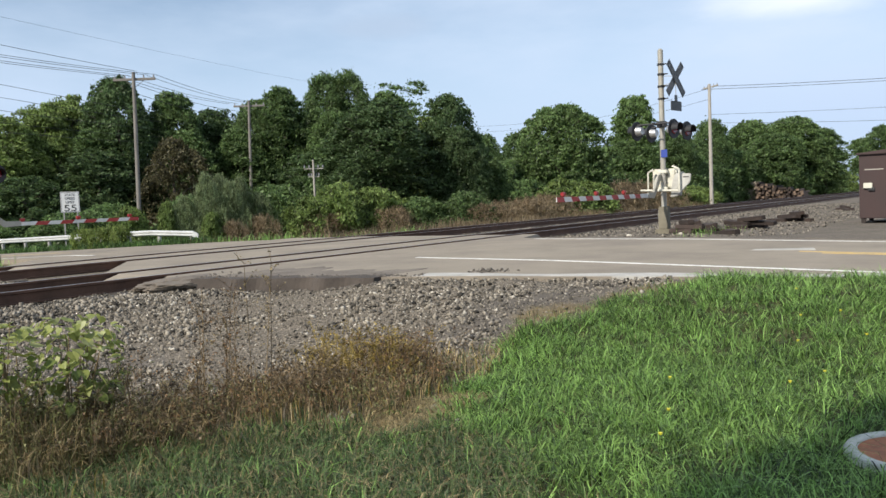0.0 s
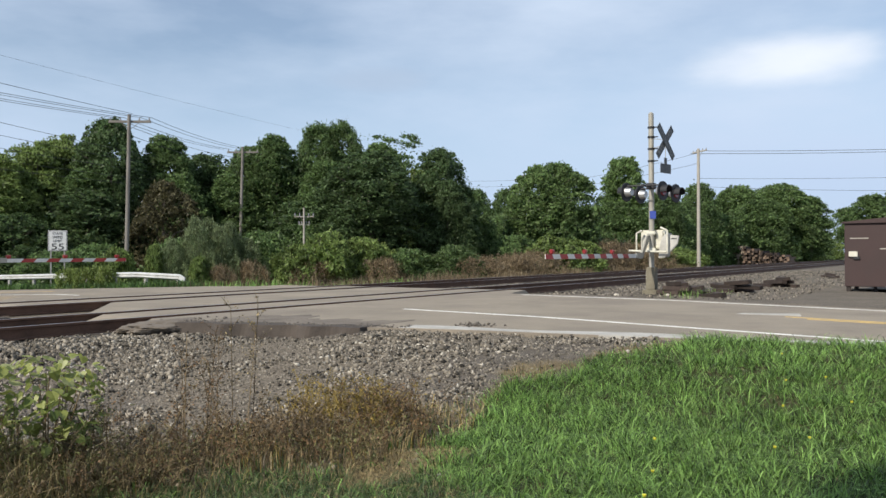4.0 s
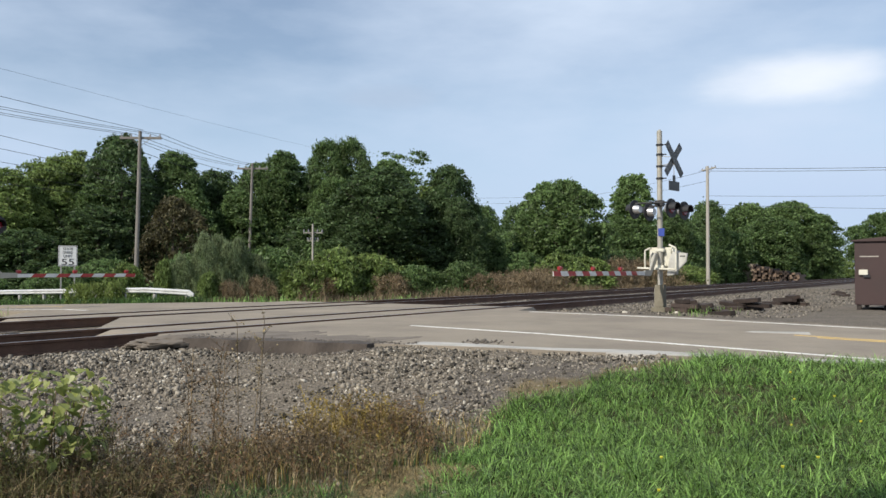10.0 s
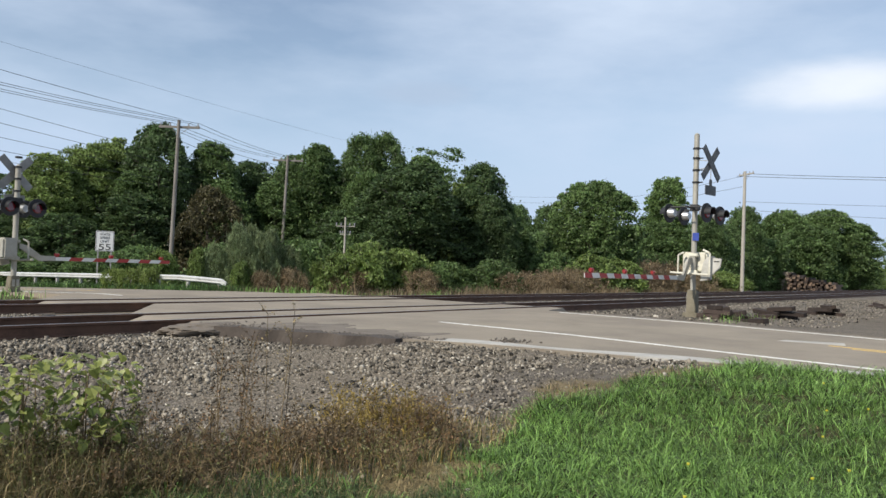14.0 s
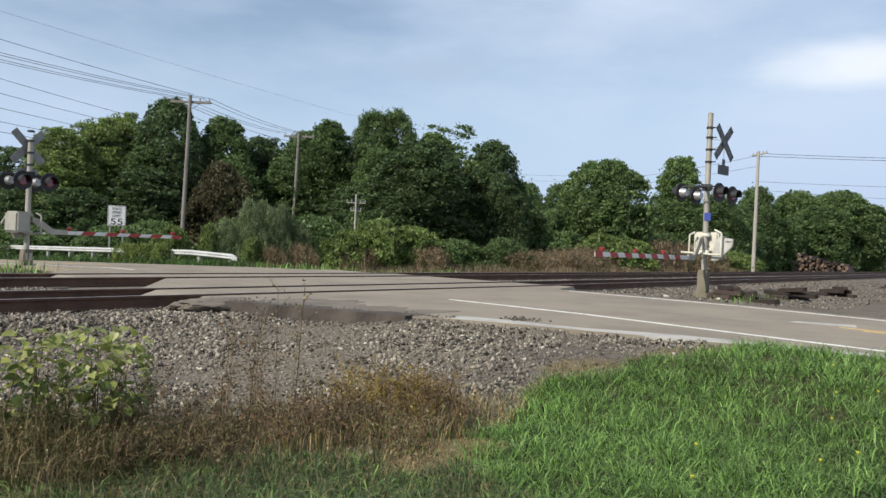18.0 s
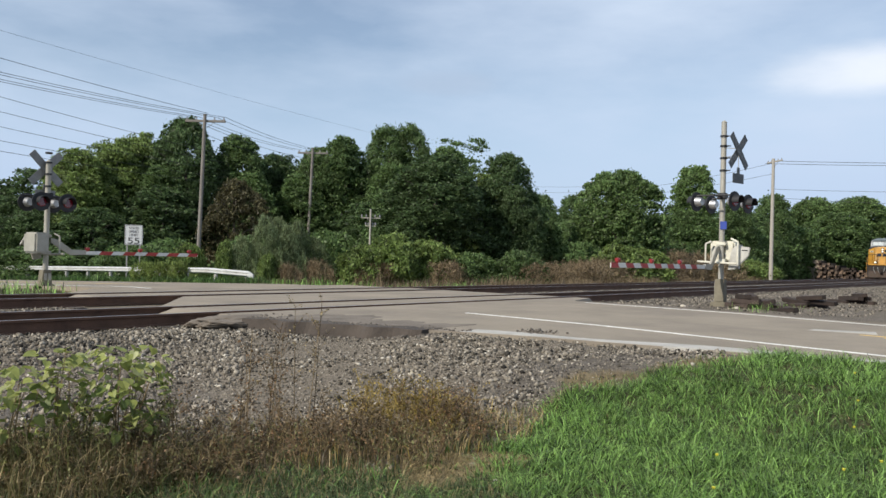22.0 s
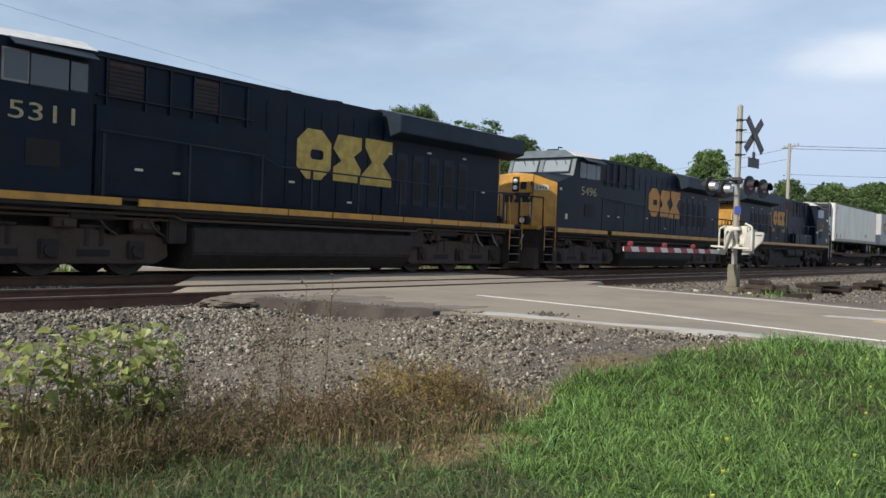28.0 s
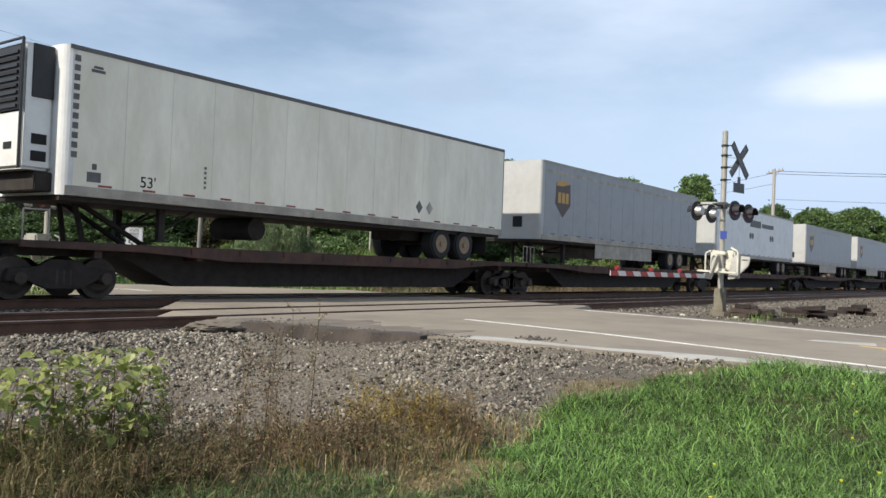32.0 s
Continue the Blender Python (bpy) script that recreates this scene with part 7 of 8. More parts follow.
for row in (
        ("willow", 29.0, 33.4, 2.9, 0.95), ("willow", 30.1, 32.9, 2.5, 0.9), ("willow", 27.9, 33.8, 1.8, 0.8), ("willow", 31.2, 33.4, 2.7, 0.9), ("willow", 32.2, 33.0, 1.9, 0.9),
        ("willow", 30.6, 34.2, 2.9, 0.8), ("light", 27.1, 34.2, 1.5, 0.6), ("light", 28.6, 32.6, 0.9, 0.7), ("scrub", 31.0, 31.8, 0.7, 1.1), ("scrub", 33.6, 29.6, 0.7, 1.2), ("scrub", 36.6, 27.2, 0.8, 1.4), ("scrub", 29.2, 31.9, 0.5, 0.9), ("light", 35.2, 29.9, 2.2, 1.9),
        ("light", 33.4, 30.4, 1.5, 1.6), ("light", 36.8, 28.8, 1.9, 1.7), ("light", 24.6, 33.8, 1.3, 1.0), ("vine", 20.9, 31.7, 0.49, 0.55),
        ("vine", 20.9, 30.5, 0.53, 0.55), ("vine", 20.9, 29.4, 0.56, 0.55), ("shrub", 39.0, 27.2, 1.3, 1.9), ("scrub", 41.0, 23.6, 0.9, 2.0), ("scrub", 43.6, 22.6, 1.0, 2.2),
        ("shrub", 40.5, 25.0, 1.5, 1.6), ("scrub", 47.0, 23.2, 1.2, 2.2), ("light", 50.0, 23.4, 2.1, 2.3), ("light", 53.0, 22.9, 1.9, 2.2), ("scrub", 56.5, 22.2, 1.9, 2.4),
        ("scrub", 60.0, 22.0, 1.9, 2.6), ("scrub", 64.0, 21.9, 1.8, 2.4), ("light", 69.0, 22.4, 1.4, 2.4), ("light", 75.0, 22.6, 1.5, 2.4), ("shrub", 78.0, 24.5, 2.0, 2.7),
        ("shrub", 84.0, 28.0, 2.6, 3.6), ("shrub", 110.0, 29.5, 2.8, 3.6), ("light", 126.0, 24.0, 2.4, 2.6), ("shrub", 122.0, 22.5, 3.0, 3.2),
        ("light", 135.0, 20.9, 3.2, 2.8), ("light", 148.0, 20.4, 3.4, 3.0), ("shrub", 25.5, 40.0, 1.2, 2.2), ("shrub", 28.5, 41.0, 1.6, 2.4),
        ("shrub", 22.5, 44.0, 1.0, 2.6), ("shrub", 23.5, 51.0, 1.2, 3.0), ("shrub", 21.5, 62.0, 1.4, 3.4), ("light", 8.4, 25.2, 0.5, 0.9),
        ("shrub", 31.5, 37.6, 1.9, 2.0), ("shrub", 37.0, 36.5, 2.4, 2.4), ("shrub", 40.5, 35.5, 2.8, 2.4), ("light", 38.2, 32.4, 1.9, 1.8),
        ("shrub", 49.5, 26.0, 2.2, 2.4), ("shrub", 54.0, 24.8, 1.9, 2.2), ("shrub", 61.0, 25.4, 2.4, 2.6), ("shrub", 66.0, 26.0, 2.8, 2.8)):
    plant(*row)

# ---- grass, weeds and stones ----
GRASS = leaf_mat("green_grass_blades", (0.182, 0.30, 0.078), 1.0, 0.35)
# green darkened so that its colour holds the shade between tufts
GRASS_DEEP = leaf_mat("shade_darkened_green_turf", (0.062, 0.118, 0.031), 0.6, 0.3)
GRASS_DULL = leaf_mat("dull_green_blades", (0.105, 0.16, 0.055), 0.8, 0.3)
GRASS_DRY = leaf_mat("dry_straw_blades", (0.30, 0.235, 0.12), 0.7, 0.2)
STALK = leaf_mat("brown_dead_stalks", (0.165, 0.12, 0.066), 0.8, 0.15)
SEED = leaf_mat("rusty_seed_heads", (0.15, 0.088, 0.042), 0.9, 0.15)
OCHRE = leaf_mat("ochre_weed_leaves", (0.26, 0.19, 0.05), 0.6, 0.25)
STONE = mat("grey_gravel_stone", (0.168, 0.148, 0.118), 0.9, var=0.15, scale=0.9, bump=0.1, bscale=60, island=0.95, spec=0.3)
STONE_PALE = mat("pale_limestone", (0.46, 0.42, 0.35), 0.9, var=0.12, bump=0.15, bscale=40, island=0.2)
rng = np.random.default_rng(21)


def blades(name, base, length, width, lean, material, label, category, parent=None, heading=None):
    """Curved tapering blades, three triangles each, joined in one mesh."""
    n = len(base)
    a = rng.uniform(0, 2 * np.pi, n)
    side = np.stack([np.cos(a), np.sin(a), np.zeros(n)], -1) * (width / 2)[:, None]
    b2 = a + np.pi / 2 + rng.normal(0, 0.5, n)
    if heading is not None:
        b2 = heading
    out = np.stack([np.cos(b2), np.sin(b2), np.zeros(n)], -1) * (length * lean)[:, None]
    up = np.zeros((n, 3))
    up[:, 2] = length
    mid = base + up * 0.55 + out * 0.3
    tip = base + up * (1 - 0.45 * lean)[:, None] + out
    v = np.stack([base - side, base + side, mid - side * 0.75, mid + side * 0.75, tip], 1).reshape(-1, 3)
    f = (np.array([[0, 1, 3], [0, 3, 2], [2, 3, 4]])[None] + (np.arange(n) * 5)[:, None, None]).reshape(-1, 3)
    ob = mesh_from(name, v, f, material, parent)
    if label:
        tagged(ob, label, category, kind="stuff")
    return ob


def sown(n, r0, r1, a0, a1, ok, power=1.0):
    """Points on the ground round the camera's stand, thinning with distance, where ok(x, y) holds."""
    r = r0 + (r1 - r0) * rng.uniform(0, 1, n) ** power
    a = np.radians(rng.uniform(a0, a1, n))
    x, y = r * np.sin(a), r * np.cos(a)
    keep = ok(x, y)
    x, y = x[keep], y[keep]
    return np.stack([x, y, ground_z(x, y) - 0.01], -1)


def in_ring(x, y):
    return (x - 5.17) ** 2 + (y - 0.30) ** 2 < 0.19


def tufted(centres, per, spread, h0, h1, w0, w1):
    """Blades in tufts that fan out from their centres: base, length, width, lean and heading."""
    n = len(centres)
    c = np.repeat(centres, per, 0)
    a = rng.uniform(0, 2 * np.pi, n * per)
    r = np.abs(rng.normal(0, spread, n * per))
    b_ = c + np.stack([np.cos(a) * r, np.sin(a) * r, np.zeros(n * per)], -1)
    big = np.repeat(rng.uniform(0.55, 1.25, n), per)
    return b_, rng.uniform(h0, h1, n * per) * big, rng.uniform(w0, w1, n * per), rng.uniform(0.4, 1.9, n * per), a + rng.normal(0, 0.6, n * per)


def thatch_at(x, y):
    """The worn strawy patch round the pale stones."""
    return ((x - 4.75) / 0.66) ** 2 + ((y - 3.42) / 0.3) ** 2 < 1 + 0.5 * lumps(x, y, 4)


green_ok = lambda x, y: grass_at(x, y) & ~in_ring(x, y) & ~(thatch_at(x, y) & (rng.uniform(0, 1, len(x)) < 0.84))
th = sown(150000, 3.8, 7.0, 40, 66, lambda x, y: thatch_at(x, y), 1.0)
blades("thatch", th, rng.uniform(0.03, 0.10, len(th)), rng.uniform(0.003, 0.007, len(th)), rng.uniform(0.5, 1.7, len(th)), GRASS_DRY, "worn patch of flattened straw and bare soil", "thatch")
t_ = sown(19000, 2.4, 14.0, 18, 98, green_ok, 0.85)
hill = np.clip(0.5 + 0.5 * lumps(t_[:, 0], t_[:, 1], 1.9) + 0.4 * lumps(t_[:, 0] + 2, t_[:, 1], 0.8) + 0.5 * sstep(2.0, 3.6, t_[:, 1]) - 0.2, 0, 1)
t_ = t_[rng.uniform(0, 1, len(t_)) < 0.5 + 0.5 * hill]
t_ = t_[(t_[:, 0] - 0.35 * t_[:, 1] > 3.3) | (rng.uniform(0, 1, len(t_)) < 0.15)]
bl, ln, wd, le, hd = tufted(t_, 17, 0.05, 0.07, 0.22, 0.004, 0.010)
blades("grass", bl, ln, wd, le, GRASS, "lush green shaggy roadside grass in tufts", "grass", heading=hd)
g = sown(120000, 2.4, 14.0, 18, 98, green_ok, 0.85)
blades("short_grass", g, rng.uniform(0.03, 0.09, len(g)), rng.uniform(0.004, 0.010, len(g)), rng.uniform(0.3, 1.5, len(g)), GRASS_DEEP, "short green grass between the tufts, darkened like shaded gaps", "grass")
g = sown(30000, 2.4, 14.0, 18, 98, lambda x, y: grass_at(x, y) & ~in_ring(x, y) & (thatch_at(x, y) | (rng.uniform(0, 1, len(x)) < 0.3 + 0.3 * (y > 3.2))), 0.85)
blades("dry_grass", g, rng.uniform(0.03, 0.09, len(g)), rng.uniform(0.003, 0.007, len(g)), rng.uniform(0.5, 1.8, len(g)), GRASS_DRY, "straw-coloured dead blades among the grass", "grass")
# dull grass and straw below the weeds
low_ok = lambda x, y: grass_at(x, y) & (x - 0.35 * y < 3.5) & ~thatch_at(x, y)
g = sown(90000, 3.0, 7.0, 15, 62, low_ok, 0.9)
blades("dull_grass", g[::2], rng.uniform(0.06, 0.2, len(g[::2])), rng.uniform(0.004, 0.009, len(g[::2])), rng.uniform(0.3, 1.5, len(g[::2])), GRASS_DULL, "dull green grass in front of the weeds", "grass")
blades("straw", g[1::4], rng.uniform(0.05, 0.2, len(g[1::4])), rng.uniform(0.003, 0.006, len(g[1::4])), rng.uniform(0.6, 1.8, len(g[1::4])), GRASS_DRY, "bent straw among dull grass", "grass")
# the lawn goes on round the viewer
g = sown(70000, 0.5, 9.0, -180, 180, lambda x, y: grass_at(x, y) & ~in_ring(x, y) & ((np.degrees(np.arctan2(x, y)) < 18) | (np.degrees(np.arctan2(x, y)) > 98) | (np.hypot(x, y) < 2.4)), 0.7)
blades("lawn", g, rng.uniform(0.05, 0.14, len(g)), rng.uniform(0.006, 0.012, len(g)), rng.uniform(0.3, 1.4, len(g)), GRASS, "shaggy green lawn round the viewer's stand", "grass")
# broad-leaved plants in the turf
cl = sown(2600, 2.6, 12.0, 18, 98, green_ok, 0.8)
cl = cl[lumps(cl[:, 0] + 4, cl[:, 1], 1.6) > 0.1]
P_ = np.repeat(cl, 7, 0) + np.column_stack([rng.normal(0, 0.045, (len(cl) * 7, 2)), rng.uniform(0.02, 0.08, len(cl) * 7)])
tagged(leaf_mesh("clover", P_, 0.032, GRASS_DEEP, None, rng, 0.3, 0.8), "low broad-leaved clover and plantain in the grass", "clover", kind="stuff")

w = sown(60000, 3.2, 11.5, 12, 75, lambda x, y: (weeds_at(x, y) & (rng.uniform(0, 1, len(x)) < np.where(x > 6, 0.7, 0.9))) | (grass_at(x, y) & (y > 3.75) & (rng.uniform(0, 1, len(x)) < 0.25)), 0.9)
kind_ = rng.uniform(0, 1, len(w))
for lo, hi, m, h0, h1, lab in ((0, 0.20, STALK, 0.08, 0.30, "tangle of brown dead weeds"), (0.20, 0.50, GRASS_DRY, 0.08, 0.26, "tufts of straw-coloured dry grass"), (0.50, 0.60, OCHRE, 0.1, 0.3, "ochre and yellowing weed leaves"), (0.60, 1.0, GRASS_DEEP, 0.05, 0.2, "dark green grass between dry weeds")):
    s = w[(kind_ >= lo) & (kind_ < hi)]
    if m is GRASS_DEEP:
        s = s[s[:, 1] < 5.4 + 0.3 * lumps(s[:, 0], s[:, 1], 2)]
    thick = 0.55 + 0.45 * lumps(s[:, 0] + 1, s[:, 1], 2.6)
    blades("weeds", s, rng.uniform(h0, h1, len(s)) * (0.6 + 0.8 * thick) * (1 - 0.55 * sstep(6.2, 7.4, s[:, 0])), rng.uniform(0.004, 0.009, len(s)), rng.uniform(0.1, 0.9, len(s)), m, lab, "weeds")


def stalks(n, places, h, material, seed_material, label, twigs=7):
    """Tall branching dead stems with specks of seed along their upper halves."""
    stem, specks = [], []
    for x, y in places:
        z = float(ground_z(x, y))
        for _ in range(n):
            p = Vector((x + rng.normal(0, 0.14), y + rng.normal(0, 0.14), z))
            e = p + Vector((rng.normal(0, 0.09), rng.normal(0, 0.09), h * rng.uniform(0.6, 1.1)))
            stem.append((p, e, 0.0035))
            for k in range(twigs):
                q = p.lerp(e, rng.uniform(0.4, 1.0))
                t = q + Vector((rng.normal(0, 0.06), rng.normal(0, 0.06), rng.uniform(0.02, 0.12)))
                stem.append((q, t, 0.002))
                for j in range(4):
                    c = q.lerp(t, rng.uniform(0.4, 1.1))
                    specks.append((c.x + rng.normal(0, 0.008), c.y + rng.normal(0, 0.008), c.z + rng.normal(0, 0.008)))
    v, f = [], []
    for p, e, r in stem:
        k = len(v)
        d = (e - p).normalized().orthogonal().normalized()
        d2 = (e - p).normalized().cross(d)
        for c, rr in ((p, r), (e, r * 0.6)):
            for q in (d, -0.5 * d + 0.866 * d2, -0.5 * d - 0.866 * d2):
                v.append(c + q * rr)
        for i in range(3):
            f.append((k + i, k + (i + 1) % 3, k + 3 + (i + 1) % 3, k + 3 + i))
    T = mesh_from("dead_weed_stalks", [tuple(q) for q in v], f, material)
    tagged(T, label, "weeds", kind="stuff")
    leaf_mesh("seed_heads", np.array(specks), 0.02, seed_material, T, rng, 0.1)


some = sown(330, 4.2, 7.6, 16, 56, lambda x, y: weeds_at(x, y), 1.0)
stalks(6, [(p[0], p[1]) for p in some[::3]], 0.24, STALK, SEED, "branching dead weeds with rusty seed heads", 6)
stalks(6, [(p[0], p[1]) for p in some[1::3]], 0.22, GRASS_DRY, STALK, "straw-coloured branching weeds", 5)
stalks(6, [(p[0], p[1]) for p in some[2::3]], 0.2, STALK, WEED_OLIVE, "dull olive weeds among the dry stalks", 6)
stalks(5, [(3.95, 5.0), (4.05, 4.75), (3.75, 5.3)], 0.42, STALK, SEED, "tall branching dead weeds with rusty seed heads")
stalks(8, [(4.95, 4.3), (5.1, 4.2), (5.2, 4.35), (5.3, 4.15), (5.05, 4.45), (5.45, 4.2), (5.6, 4.3)], 0.48, OCHRE, OCHRE, "yellowing bushy weeds", 9)
stalks(7, [(5.35, 4.0), (5.5, 4.1), (5.75, 4.15), (5.2, 3.95), (5.9, 4.2)], 0.42, STALK, SEED, "rusty brown bushy dead weeds", 10)
stalks(8, [(4.55, 4.25), (4.65, 4.3), (4.5, 4.4), (4.75, 4.2)], 0.34, STALK, STALK, "dark brown bushy dead weeds", 12)
stalks(2, [(4.28, 4.8), (4.33, 4.74)], 1.0, STALK, GRASS_DRY, "tall thin weed stems with pale seed heads", 14)
stalks(3, [(4.2, 4.78), (4.28, 4.85)], 0.85, STALK, SEED, "tall dark branching weeds with small seed heads", 16)


def vine_leaf(k):
    """A broad heart-shaped leaf, folded along its middle and curled at the tip."""
    bm = B()
    rim = [(0, 0), (0.2, -0.12), (0.46, -0.02), (0.5, 0.3), (0.3, 0.66), (0, 1.0)]
    mid = [bm.verts.new((0, u, -0.12 * u * u)) for u in (0, 0.33, 0.66, 1.0)]
    for sx in (-1, 1):
        e = [bm.verts.new((sx * u, w, 0.1 + 0.1 * k * u - 0.14 * w * w)) for u, w in rim[1:5]]
        for f in ((mid[0], e[0], e[1]), (mid[0], e[1], e[2], mid[1]), (mid[1], e[2], e[3], mid[2]), (mid[2], e[3], mid[3])):
            bm.faces.new(f if sx > 0 else f[::-1])
    me = bpy.data.meshes.new("leaf")
    bm.to_mesh(me)
    bm.free()
    return me


def vine_bush():
    r_ = random.Random(8)
    shapes = []
    for k, m in ((0.5, LEAF_VINE), (-0.8, LEAF_VINE), (1.2, LEAF_VERGE), (0.2, LEAF_YOUNG)):
        me = vine_leaf(k)
        me.materials.append(m)
        shapes.append(me)
    for x, y, wide, low, high, stems, leaves in ((2.84, 5.22, 0.13, 0.34, 0.84, 6, 95), (3.2, 5.08, 0.25, 0.28, 0.84, 10, 230), (2.55, 5.3, 0.2, 0.3, 0.74, 6, 95)):
        z = float(ground_z(x, y))
        V = thing("vine_bush", x, y, z, 0, "bushy vine with broad yellow-green leaves", "bush", "vines in the weeds")
        for k in range(stems):
            bm = B()
            a, r = r_.uniform(0, 6.28), r_.uniform(0.3, 1.0) * wide
            e = Vector((math.cos(a) * r, math.sin(a) * r, r_.uniform(high - 0.25, high)))
            q = e * 0.5 + Vector((r_.uniform(-0.05, 0.05), 0, 0.04))
            rod(bm, (math.cos(a) * 0.06, math.sin(a) * 0.06, -0.02), q, 0.007, 0.005, n=5)
            rod(bm, q, e, 0.005, 0.003, n=5)
            part("stem", bm, STALK, V)
        for k in range(leaves):
            a, r = r_.uniform(0, 6.28), wide * math.sqrt(r_.uniform(0.02, 1.3))
            h = r_.uniform(low, high) if k % 7 else r_.uniform(0.12, low)
            size = r_.uniform(0.045, 0.09)
            ob = new("leaf", shapes[r_.choice((0, 1, 1, 3) if h > high - 0.22 else (0, 1, 2, 2))])
            ob.parent = V
            ob.matrix_local = pose(math.cos(a) * r * 1.1, math.sin(a) * r, h, 0, 0, math.degrees(a) - 90 + r_.uniform(-50, 50)) @ pose(0, 0, 0, r_.uniform(-65, 25), r_.uniform(-30, 30), 0) @ Matrix.Diagonal((size, size, size, 1))


vine_bush()


def by_bush(x, y):
    return (np.hypot((x - 2.95) / 0.75, (y - 5.1) / 0.7) < 1.0 + 0.2 * lumps(x, y, 3))


s = sown(52000, 4.3, 7.2, 8, 45, by_bush)
tall = rng.uniform(0.15, 0.62, len(s)) * (0.6 + 0.4 * lumps(s[:, 0], s[:, 1], 2.3))
for k, m, h0, lab in ((0, GRASS_DRY, 1.0, "tall leaning straw-coloured grass round the vines"), (1, GRASS_DRY, 0.8, "straw-coloured grass round the vines"), (4, STALK, 0.8, "brown dead weeds round the vines"), (2, WEED_OLIVE, 1.05, "olive green weeds round the vines"), (3, WEED_OLIVE, 0.9, "olive green weeds round the vines")):
    q = s[k::5]
    blades("weeds", q, np.maximum(0.08, tall[k::5] * h0), rng.uniform(0.004, 0.010, len(q)), rng.uniform(0.1, 1.2, len(q)), m, lab, "weeds")
stalks(6, [(2.75, 4.95), (3.0, 4.85), (3.25, 4.8), (2.6, 5.1), (3.4, 4.95), (2.9, 5.05)], 0.5, STALK, WEED_OLIVE, "leafy brown weeds below the vines", 14)
# straw that leans out of the tangle
q = sown(9000, 4.6, 6.6, 20, 45, lambda x, y: np.hypot((x - 3.42) / 0.28, (y - 4.85) / 0.4) < 1)
blades("straw", q[::3], rng.uniform(0.25, 0.55, len(q[::3])), rng.uniform(0.004, 0.008, len(q[::3])), rng.uniform(0.3, 1.1, len(q[::3])), GRASS_DRY, "long pale straw leaning beside the vines", "grass", heading=rng.normal(-0.7, 0.9, len(q[::3])))

# dry grass and turf beyond the tracks
n = 26000
fx, fy = rng.uniform(20.5, 75, n), 19.9 + rng.uniform(0, 1, n) ** 1.5 * 6
far = np.stack([fx, fy, ground_z(fx, fy)], -1)
far = far[(fx > road_right(fy) + 0.5) & (rng.uniform(0, 1, n) < 0.35 + 0.6 * lumps(fx, fy, 0.5))]
blades("tall_dry_grass", far, rng.uniform(0.15, 0.7, len(far)) * (0.75 + 0.35 * lumps(far[:, 0], far[:, 1], 0.8)), rng.uniform(0.012, 0.03, len(far)), rng.uniform(0.1, 0.6, len(far)), LEAF_TAN, "tall tan dry grass along the far side of the tracks", "grass")
fx, fy = rng.uniform(2, 30, n), rng.uniform(20.5, 46, n)
ok = (fx < road_left(fy) - 0.5) | (fx > road_right(fy) + 0.35)
far = np.stack([fx, fy, ground_z(fx, fy)], -1)[ok]
blades("verge_grass", far, rng.uniform(0.1, 0.45, len(far)), rng.uniform(0.012, 0.03, len(far)), rng.uniform(0.2, 0.8, len(far)), GRASS, "rough green verge beside the far road", "grass")
sx = np.concatenate([rng.normal(22.6, 0.7, 220), rng.normal(12.3, 0.5, 700)])
sy = np.concatenate([rng.normal(6.3, 0.35, 220), rng.normal(3.0, 0.25, 700)])
ok = (sx < road_left(sy) - 0.05) | (sx > road_right(sy) + 0.2)
yard = np.stack([sx, sy, ground_z(sx, sy)], -1)[ok]
blades("weeds", yard, rng.uniform(0.08, 0.3, len(yard)), rng.uniform(0.006, 0.012, len(yard)), rng.uniform(0.1, 0.7, len(yard)), GRASS, "green weeds growing through gravel", "weeds")

OCTA_V = np.array([(1, 0.1, 0), (-0.9, 0, 0.1), (0.1, 0.8, -0.05), (0, -0.75, 0.05), (0.15, 0.1, 0.55), (0, 0, -0.5)])
OCTA_F = np.array([(0, 2, 4), (2, 1, 4), (1, 3, 4), (3, 0, 4), (2, 0, 5), (1, 2, 5), (3, 1, 5), (0, 3, 5)])


def gravel_ok(x, y):
    return (x < road_left(y) - 0.05) & ~grass_at(x, y) & (y < 11.0) & ~(weeds_at(x, y) & (rng.uniform(0, 1, len(x)) < 0.75))


st = sown(175000, 5.0, 15.5, 10, 72, gravel_ok, 0.9)
heap = 0.5 + 0.5 * lumps(st[:, 0] * 0.6, st[:, 1] * 0.9, 1.3)
heap = sstep(0.15, 0.95, heap + 0.35 * lumps(st[:, 0], st[:, 1], 3.0) + 0.4 * sstep(8.5, 10.5, st[:, 1]))
kept = rng.uniform(0, 1, len(st)) < 0.72 + 0.28 * heap
st = st[kept]
size = (rng.gamma(1.9, 0.0086, len(st)) * (0.55 + 0.42 * heap[kept])).clip(0.005, 0.055)
rows = np.column_stack([st[:, 0], st[:, 1], st[:, 2] + 0.008 + size * 0.25, size])
pale = rng.uniform(0, 1, len(rows)) < 0.035 + 0.07 * heap[kept] ** 2
tagged(scatter("gravel", OCTA_V, OCTA_F, rows[~pale], STONE, rng, tilt=0.8), "loose grey gravel and ballast stones", "gravel", kind="stuff")
tagged(scatter("pale_gravel", OCTA_V * [1, 1, 0.8], OCTA_F, rows[pale], STONE_PALE, rng, tilt=0.8), "scattered pale limestone chips", "gravel", kind="stuff")
bx, by = rng.uniform(-2, 9.2, 26000), rng.uniform(9.8, 19.4, 26000)
bx2, by2 = rng.uniform(21.2, 60, 22000), rng.uniform(4.0, 19.6, 22000)
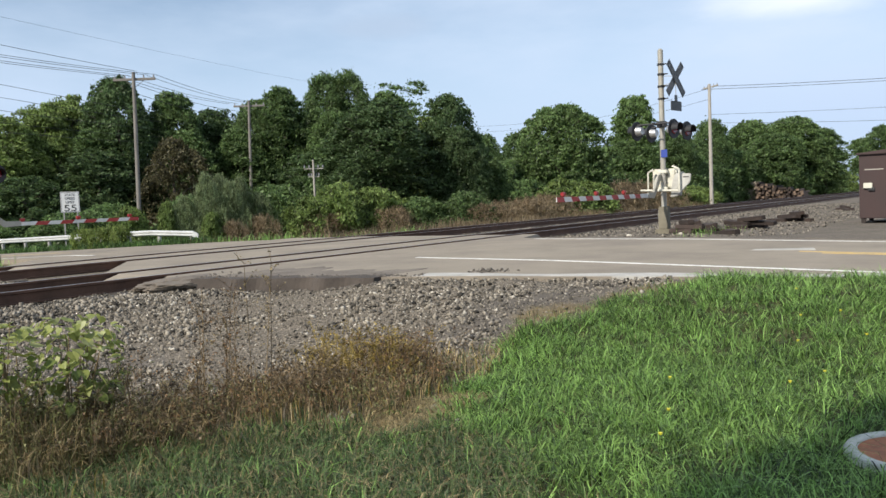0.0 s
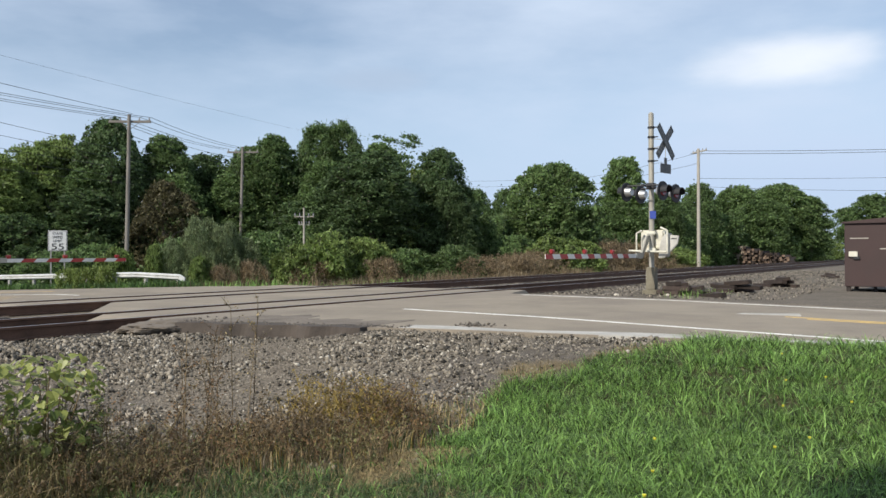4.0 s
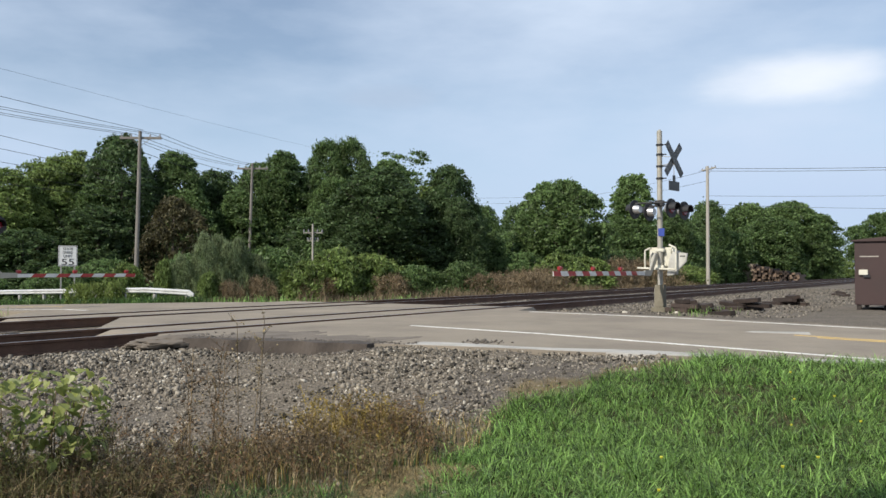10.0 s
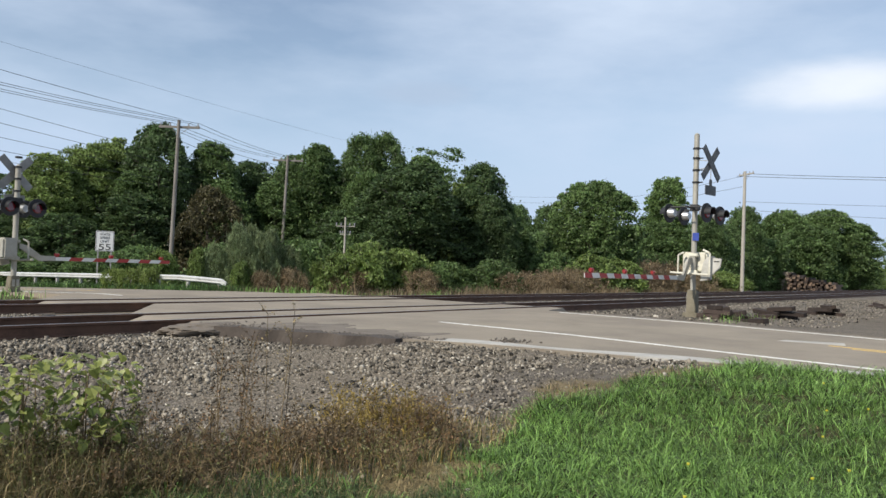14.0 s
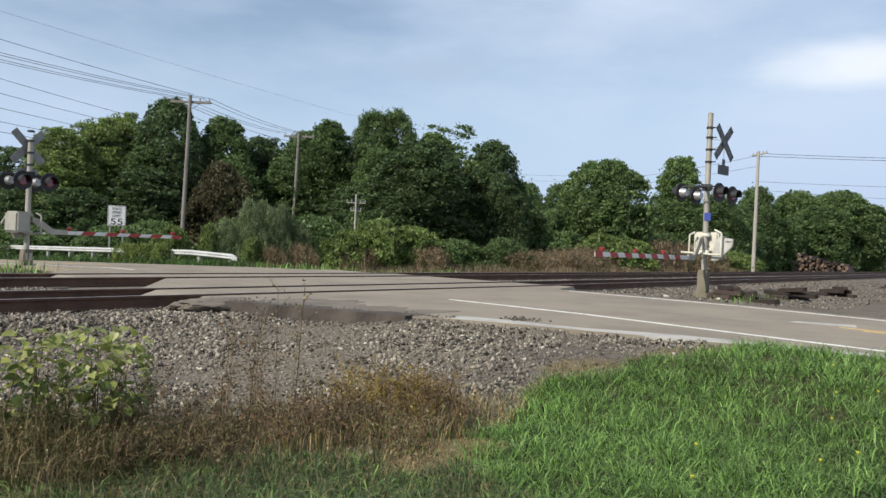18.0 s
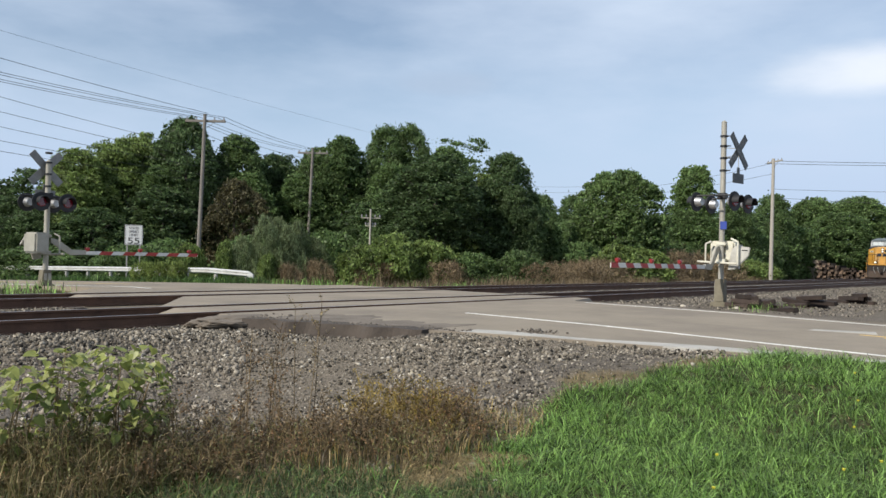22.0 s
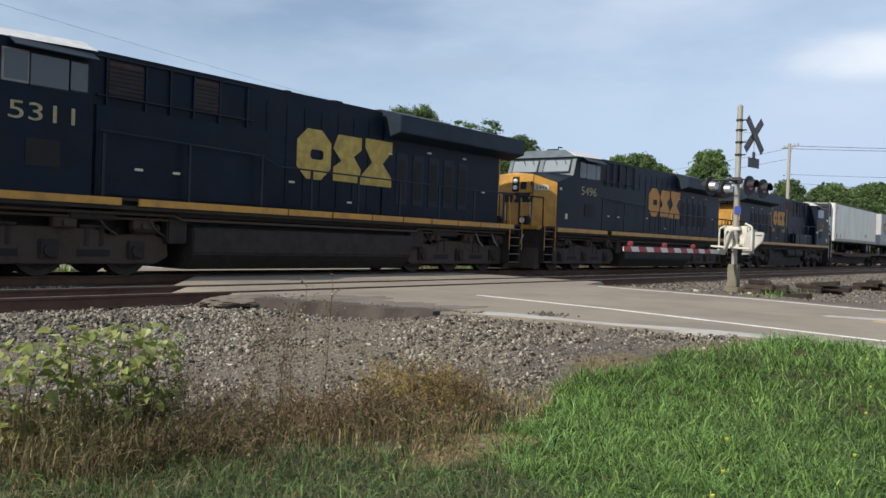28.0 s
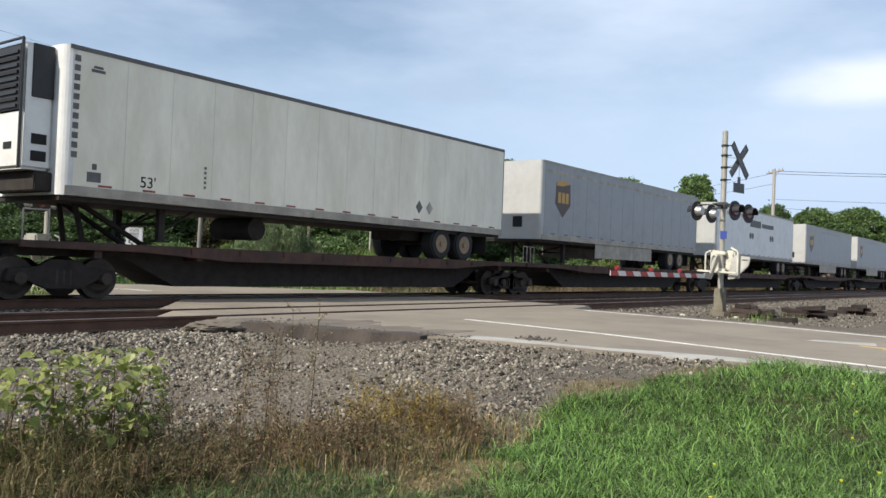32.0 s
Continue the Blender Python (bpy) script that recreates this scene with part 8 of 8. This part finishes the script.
bx, by = np.concatenate([bx, bx2]), np.concatenate([by, by2])
ok = (bx < road_left(by) - 0.1) | (bx > road_right(by) + 0.05)
for mid in (NEAR_TRACK, FAR_TRACK):
    for s_ in (-0.7525, 0.7525):
        ok &= np.abs(by - mid - s_) > 0.1
bx, by = bx[ok], by[ok]
rows = np.column_stack([bx, by, ground_z(bx, by) + 0.012, rng.gamma(3.0, 0.009, len(bx)).clip(0.01, 0.06)])
tagged(scatter("ballast", OCTA_V, OCTA_F, rows, STONE, rng, tilt=0.8), "crushed grey stone ballast between the rails and in the yard", "ballast", kind="stuff")


def stone(x, y, r, label):
    bm = B()
    bmesh.ops.create_icosphere(bm, subdivisions=2, radius=r)
    for v in bm.verts:
        v.co *= 1 + 0.35 * noise.noise(v.co * (2.2 / r) + Vector((x, y, 0)))
        v.co.z *= 0.62
    ob = part("stone", bm, STONE_PALE)
    ob.location = (x, y, float(ground_z(x, y)) + r * 0.35)
    tagged(ob, label, "stone")


stone(4.95, 3.4, 0.035, "pale broken stone lying among dry grass")
stone(4.6, 3.5, 0.026, "pale broken stone lying among dry grass")
stone(5.1, 3.5, 0.03, "small pale stone lying among dry grass")
stone(4.7, 3.05, 0.03, "small pale stone lying among dry grass")
stone(22.6, 7.1, 0.06, "pale stone beside the crossing signal")
stone(22.4, 8.5, 0.08, "pale stone beside the crossing signal")

YELLOW = mat("yellow_petals", (0.75, 0.66, 0.05), 0.6, var=0.1, bump=0.0)
for fx, fy in ((6.2, 1.2), (5.2, 1.75), (6.7, 1.05), (7.6, 1.4), (8.3, 1.5), (8.6, 1.2), (6.0, 2.0), (4.6, 1.6), (9.2, 1.7), (7.9, 0.9)):
    F_ = thing("dandelion", fx, fy, float(ground_z(fx, fy)), 0, "yellow dandelion in the green grass", "flower", "dandelions")
    bm = B()
    rod(bm, (0, 0, 0), (0.01, 0, 0.12), 0.003, n=5)
    part("stem", bm, GRASS, F_)
    bm = B()
    rod(bm, (0.01, 0, 0.115), (0.01, 0, 0.128), 0.008, 0.013, n=10)
    part("flower_head", bm, YELLOW, F_, "yellow flower head")

# broken shoulder of the pavement
strip("pale_shoulder", lambda y: road_left(y) + 0.02, lambda y: road_left(y) + 0.42 + 0.12 * np.sin(y * 2.1), 6.9, 1.0, 0.004, 0.06, CONCRETE, "pale broken concrete along the pavement's edge", "road shoulder", step=0.3)
DIRTY = mat("dirt_on_asphalt", (0.17, 0.142, 0.112), 0.95, var=0.2, scale=2, bump=0.4, bscale=60, stain=(0.10, 0.083, 0.066), stain_amount=0.7, stain_scale=1.6)
# crumbling asphalt, darkened to paint the shade on the pavement's drop
APRON = mat("shaded_crumbling_asphalt", (0.06, 0.048, 0.039), 0.95, var=0.25, scale=3, bump=0.5, bscale=45, stain=(0.10, 0.082, 0.066), stain_amount=0.5, stain_scale=2.5)
BROKEN = mat("crumbled_dark_asphalt", (0.115, 0.1, 0.084), 0.95, var=0.3, bscale=40)
cr = np.column_stack([rng.normal(10.4, 0.12, 150), rng.normal(6.1, 0.13, 150), rng.uniform(-0.05, 0.0, 150), rng.gamma(3, 0.006, 150)])
n = 900
ey = rng.uniform(6.8, 10.9, n)
ex = road_left(ey) + np.where(ey > 10.2, rng.normal(0.0, 0.5, n), rng.normal(-0.12, 0.22, n))
cr = np.concatenate([cr, np.column_stack([ex, ey, np.where(ex > road_left(ey), np.maximum(ground_z(ex, ey), road_z(ey) + 0.006), ground_z(ex, ey) + 0.01), rng.gamma(2.2, 0.008, n)])])
tagged(scatter("broken_asphalt", OCTA_V, OCTA_F, cr, BROKEN, rng, tilt=0.5), "crumbled dark asphalt heaped at the road's edge", "rubble", kind="stuff")
strip("dirty_pavement", lambda y: road_left(y) + 0.1, lambda y: road_left(y) + 1.6 + 0.3 * np.sin(y * 2.7) + 0.22 * np.sin(y * 6.1) + 0.12 * np.sin(y * 17) - 0.5 * np.maximum(9 - y, 0), 10.33, 7.4, 0.004, 0.1, DIRTY, "dusty brown dirt worn over the pavement's end", "pavement", step=0.07, wob=0.08)
strip("crumbling_edge", lambda y: road_left(y) - 0.14, lambda y: road_left(y) + 0.22 + 0.1 * np.sin(y * 4.3) + 0.07 * np.sin(y * 13), 10.33, 7.3, 0.007, 0.3, APRON, "crumbling edge of the pavement, its shaded drop painted dark", "pavement", step=0.06, wob=0.1, ramp=0.12)
mound = B()
bmesh.ops.create_icosphere(mound, subdivisions=5, radius=1.0)
for v in mound.verts:
    k = 1 + 0.18 * noise.noise(v.co * 2.1) + 0.1 * noise.noise(v.co * 9) + 0.06 * noise.noise(v.co * 23)
    v.co = Vector((v.co.x * 0.85 * k, v.co.y * 0.5 * k, v.co.z * 0.11 * k))
mound = part("soil_mound", mound, DIRTY)
mound.location = (8.8, 10.75, -0.12)
tagged(smooth(mound) or mound, "low mound of dark crumbled soil at the crossing's end", "soil mound", kind="structure")
gy = rng.uniform(24, 52, 9000)
gx = 20.5 + np.abs(rng.normal(0, 0.55, 9000))
vg = np.stack([gx, gy, ground_z(gx, gy)], -1)
blades("verge_grass", vg, rng.uniform(0.15, 0.5, len(vg)), rng.uniform(0.012, 0.03, len(vg)), rng.uniform(0.2, 0.8, len(vg)), GRASS_DEEP, "tall rough grass under the guardrail", "grass")

motions()
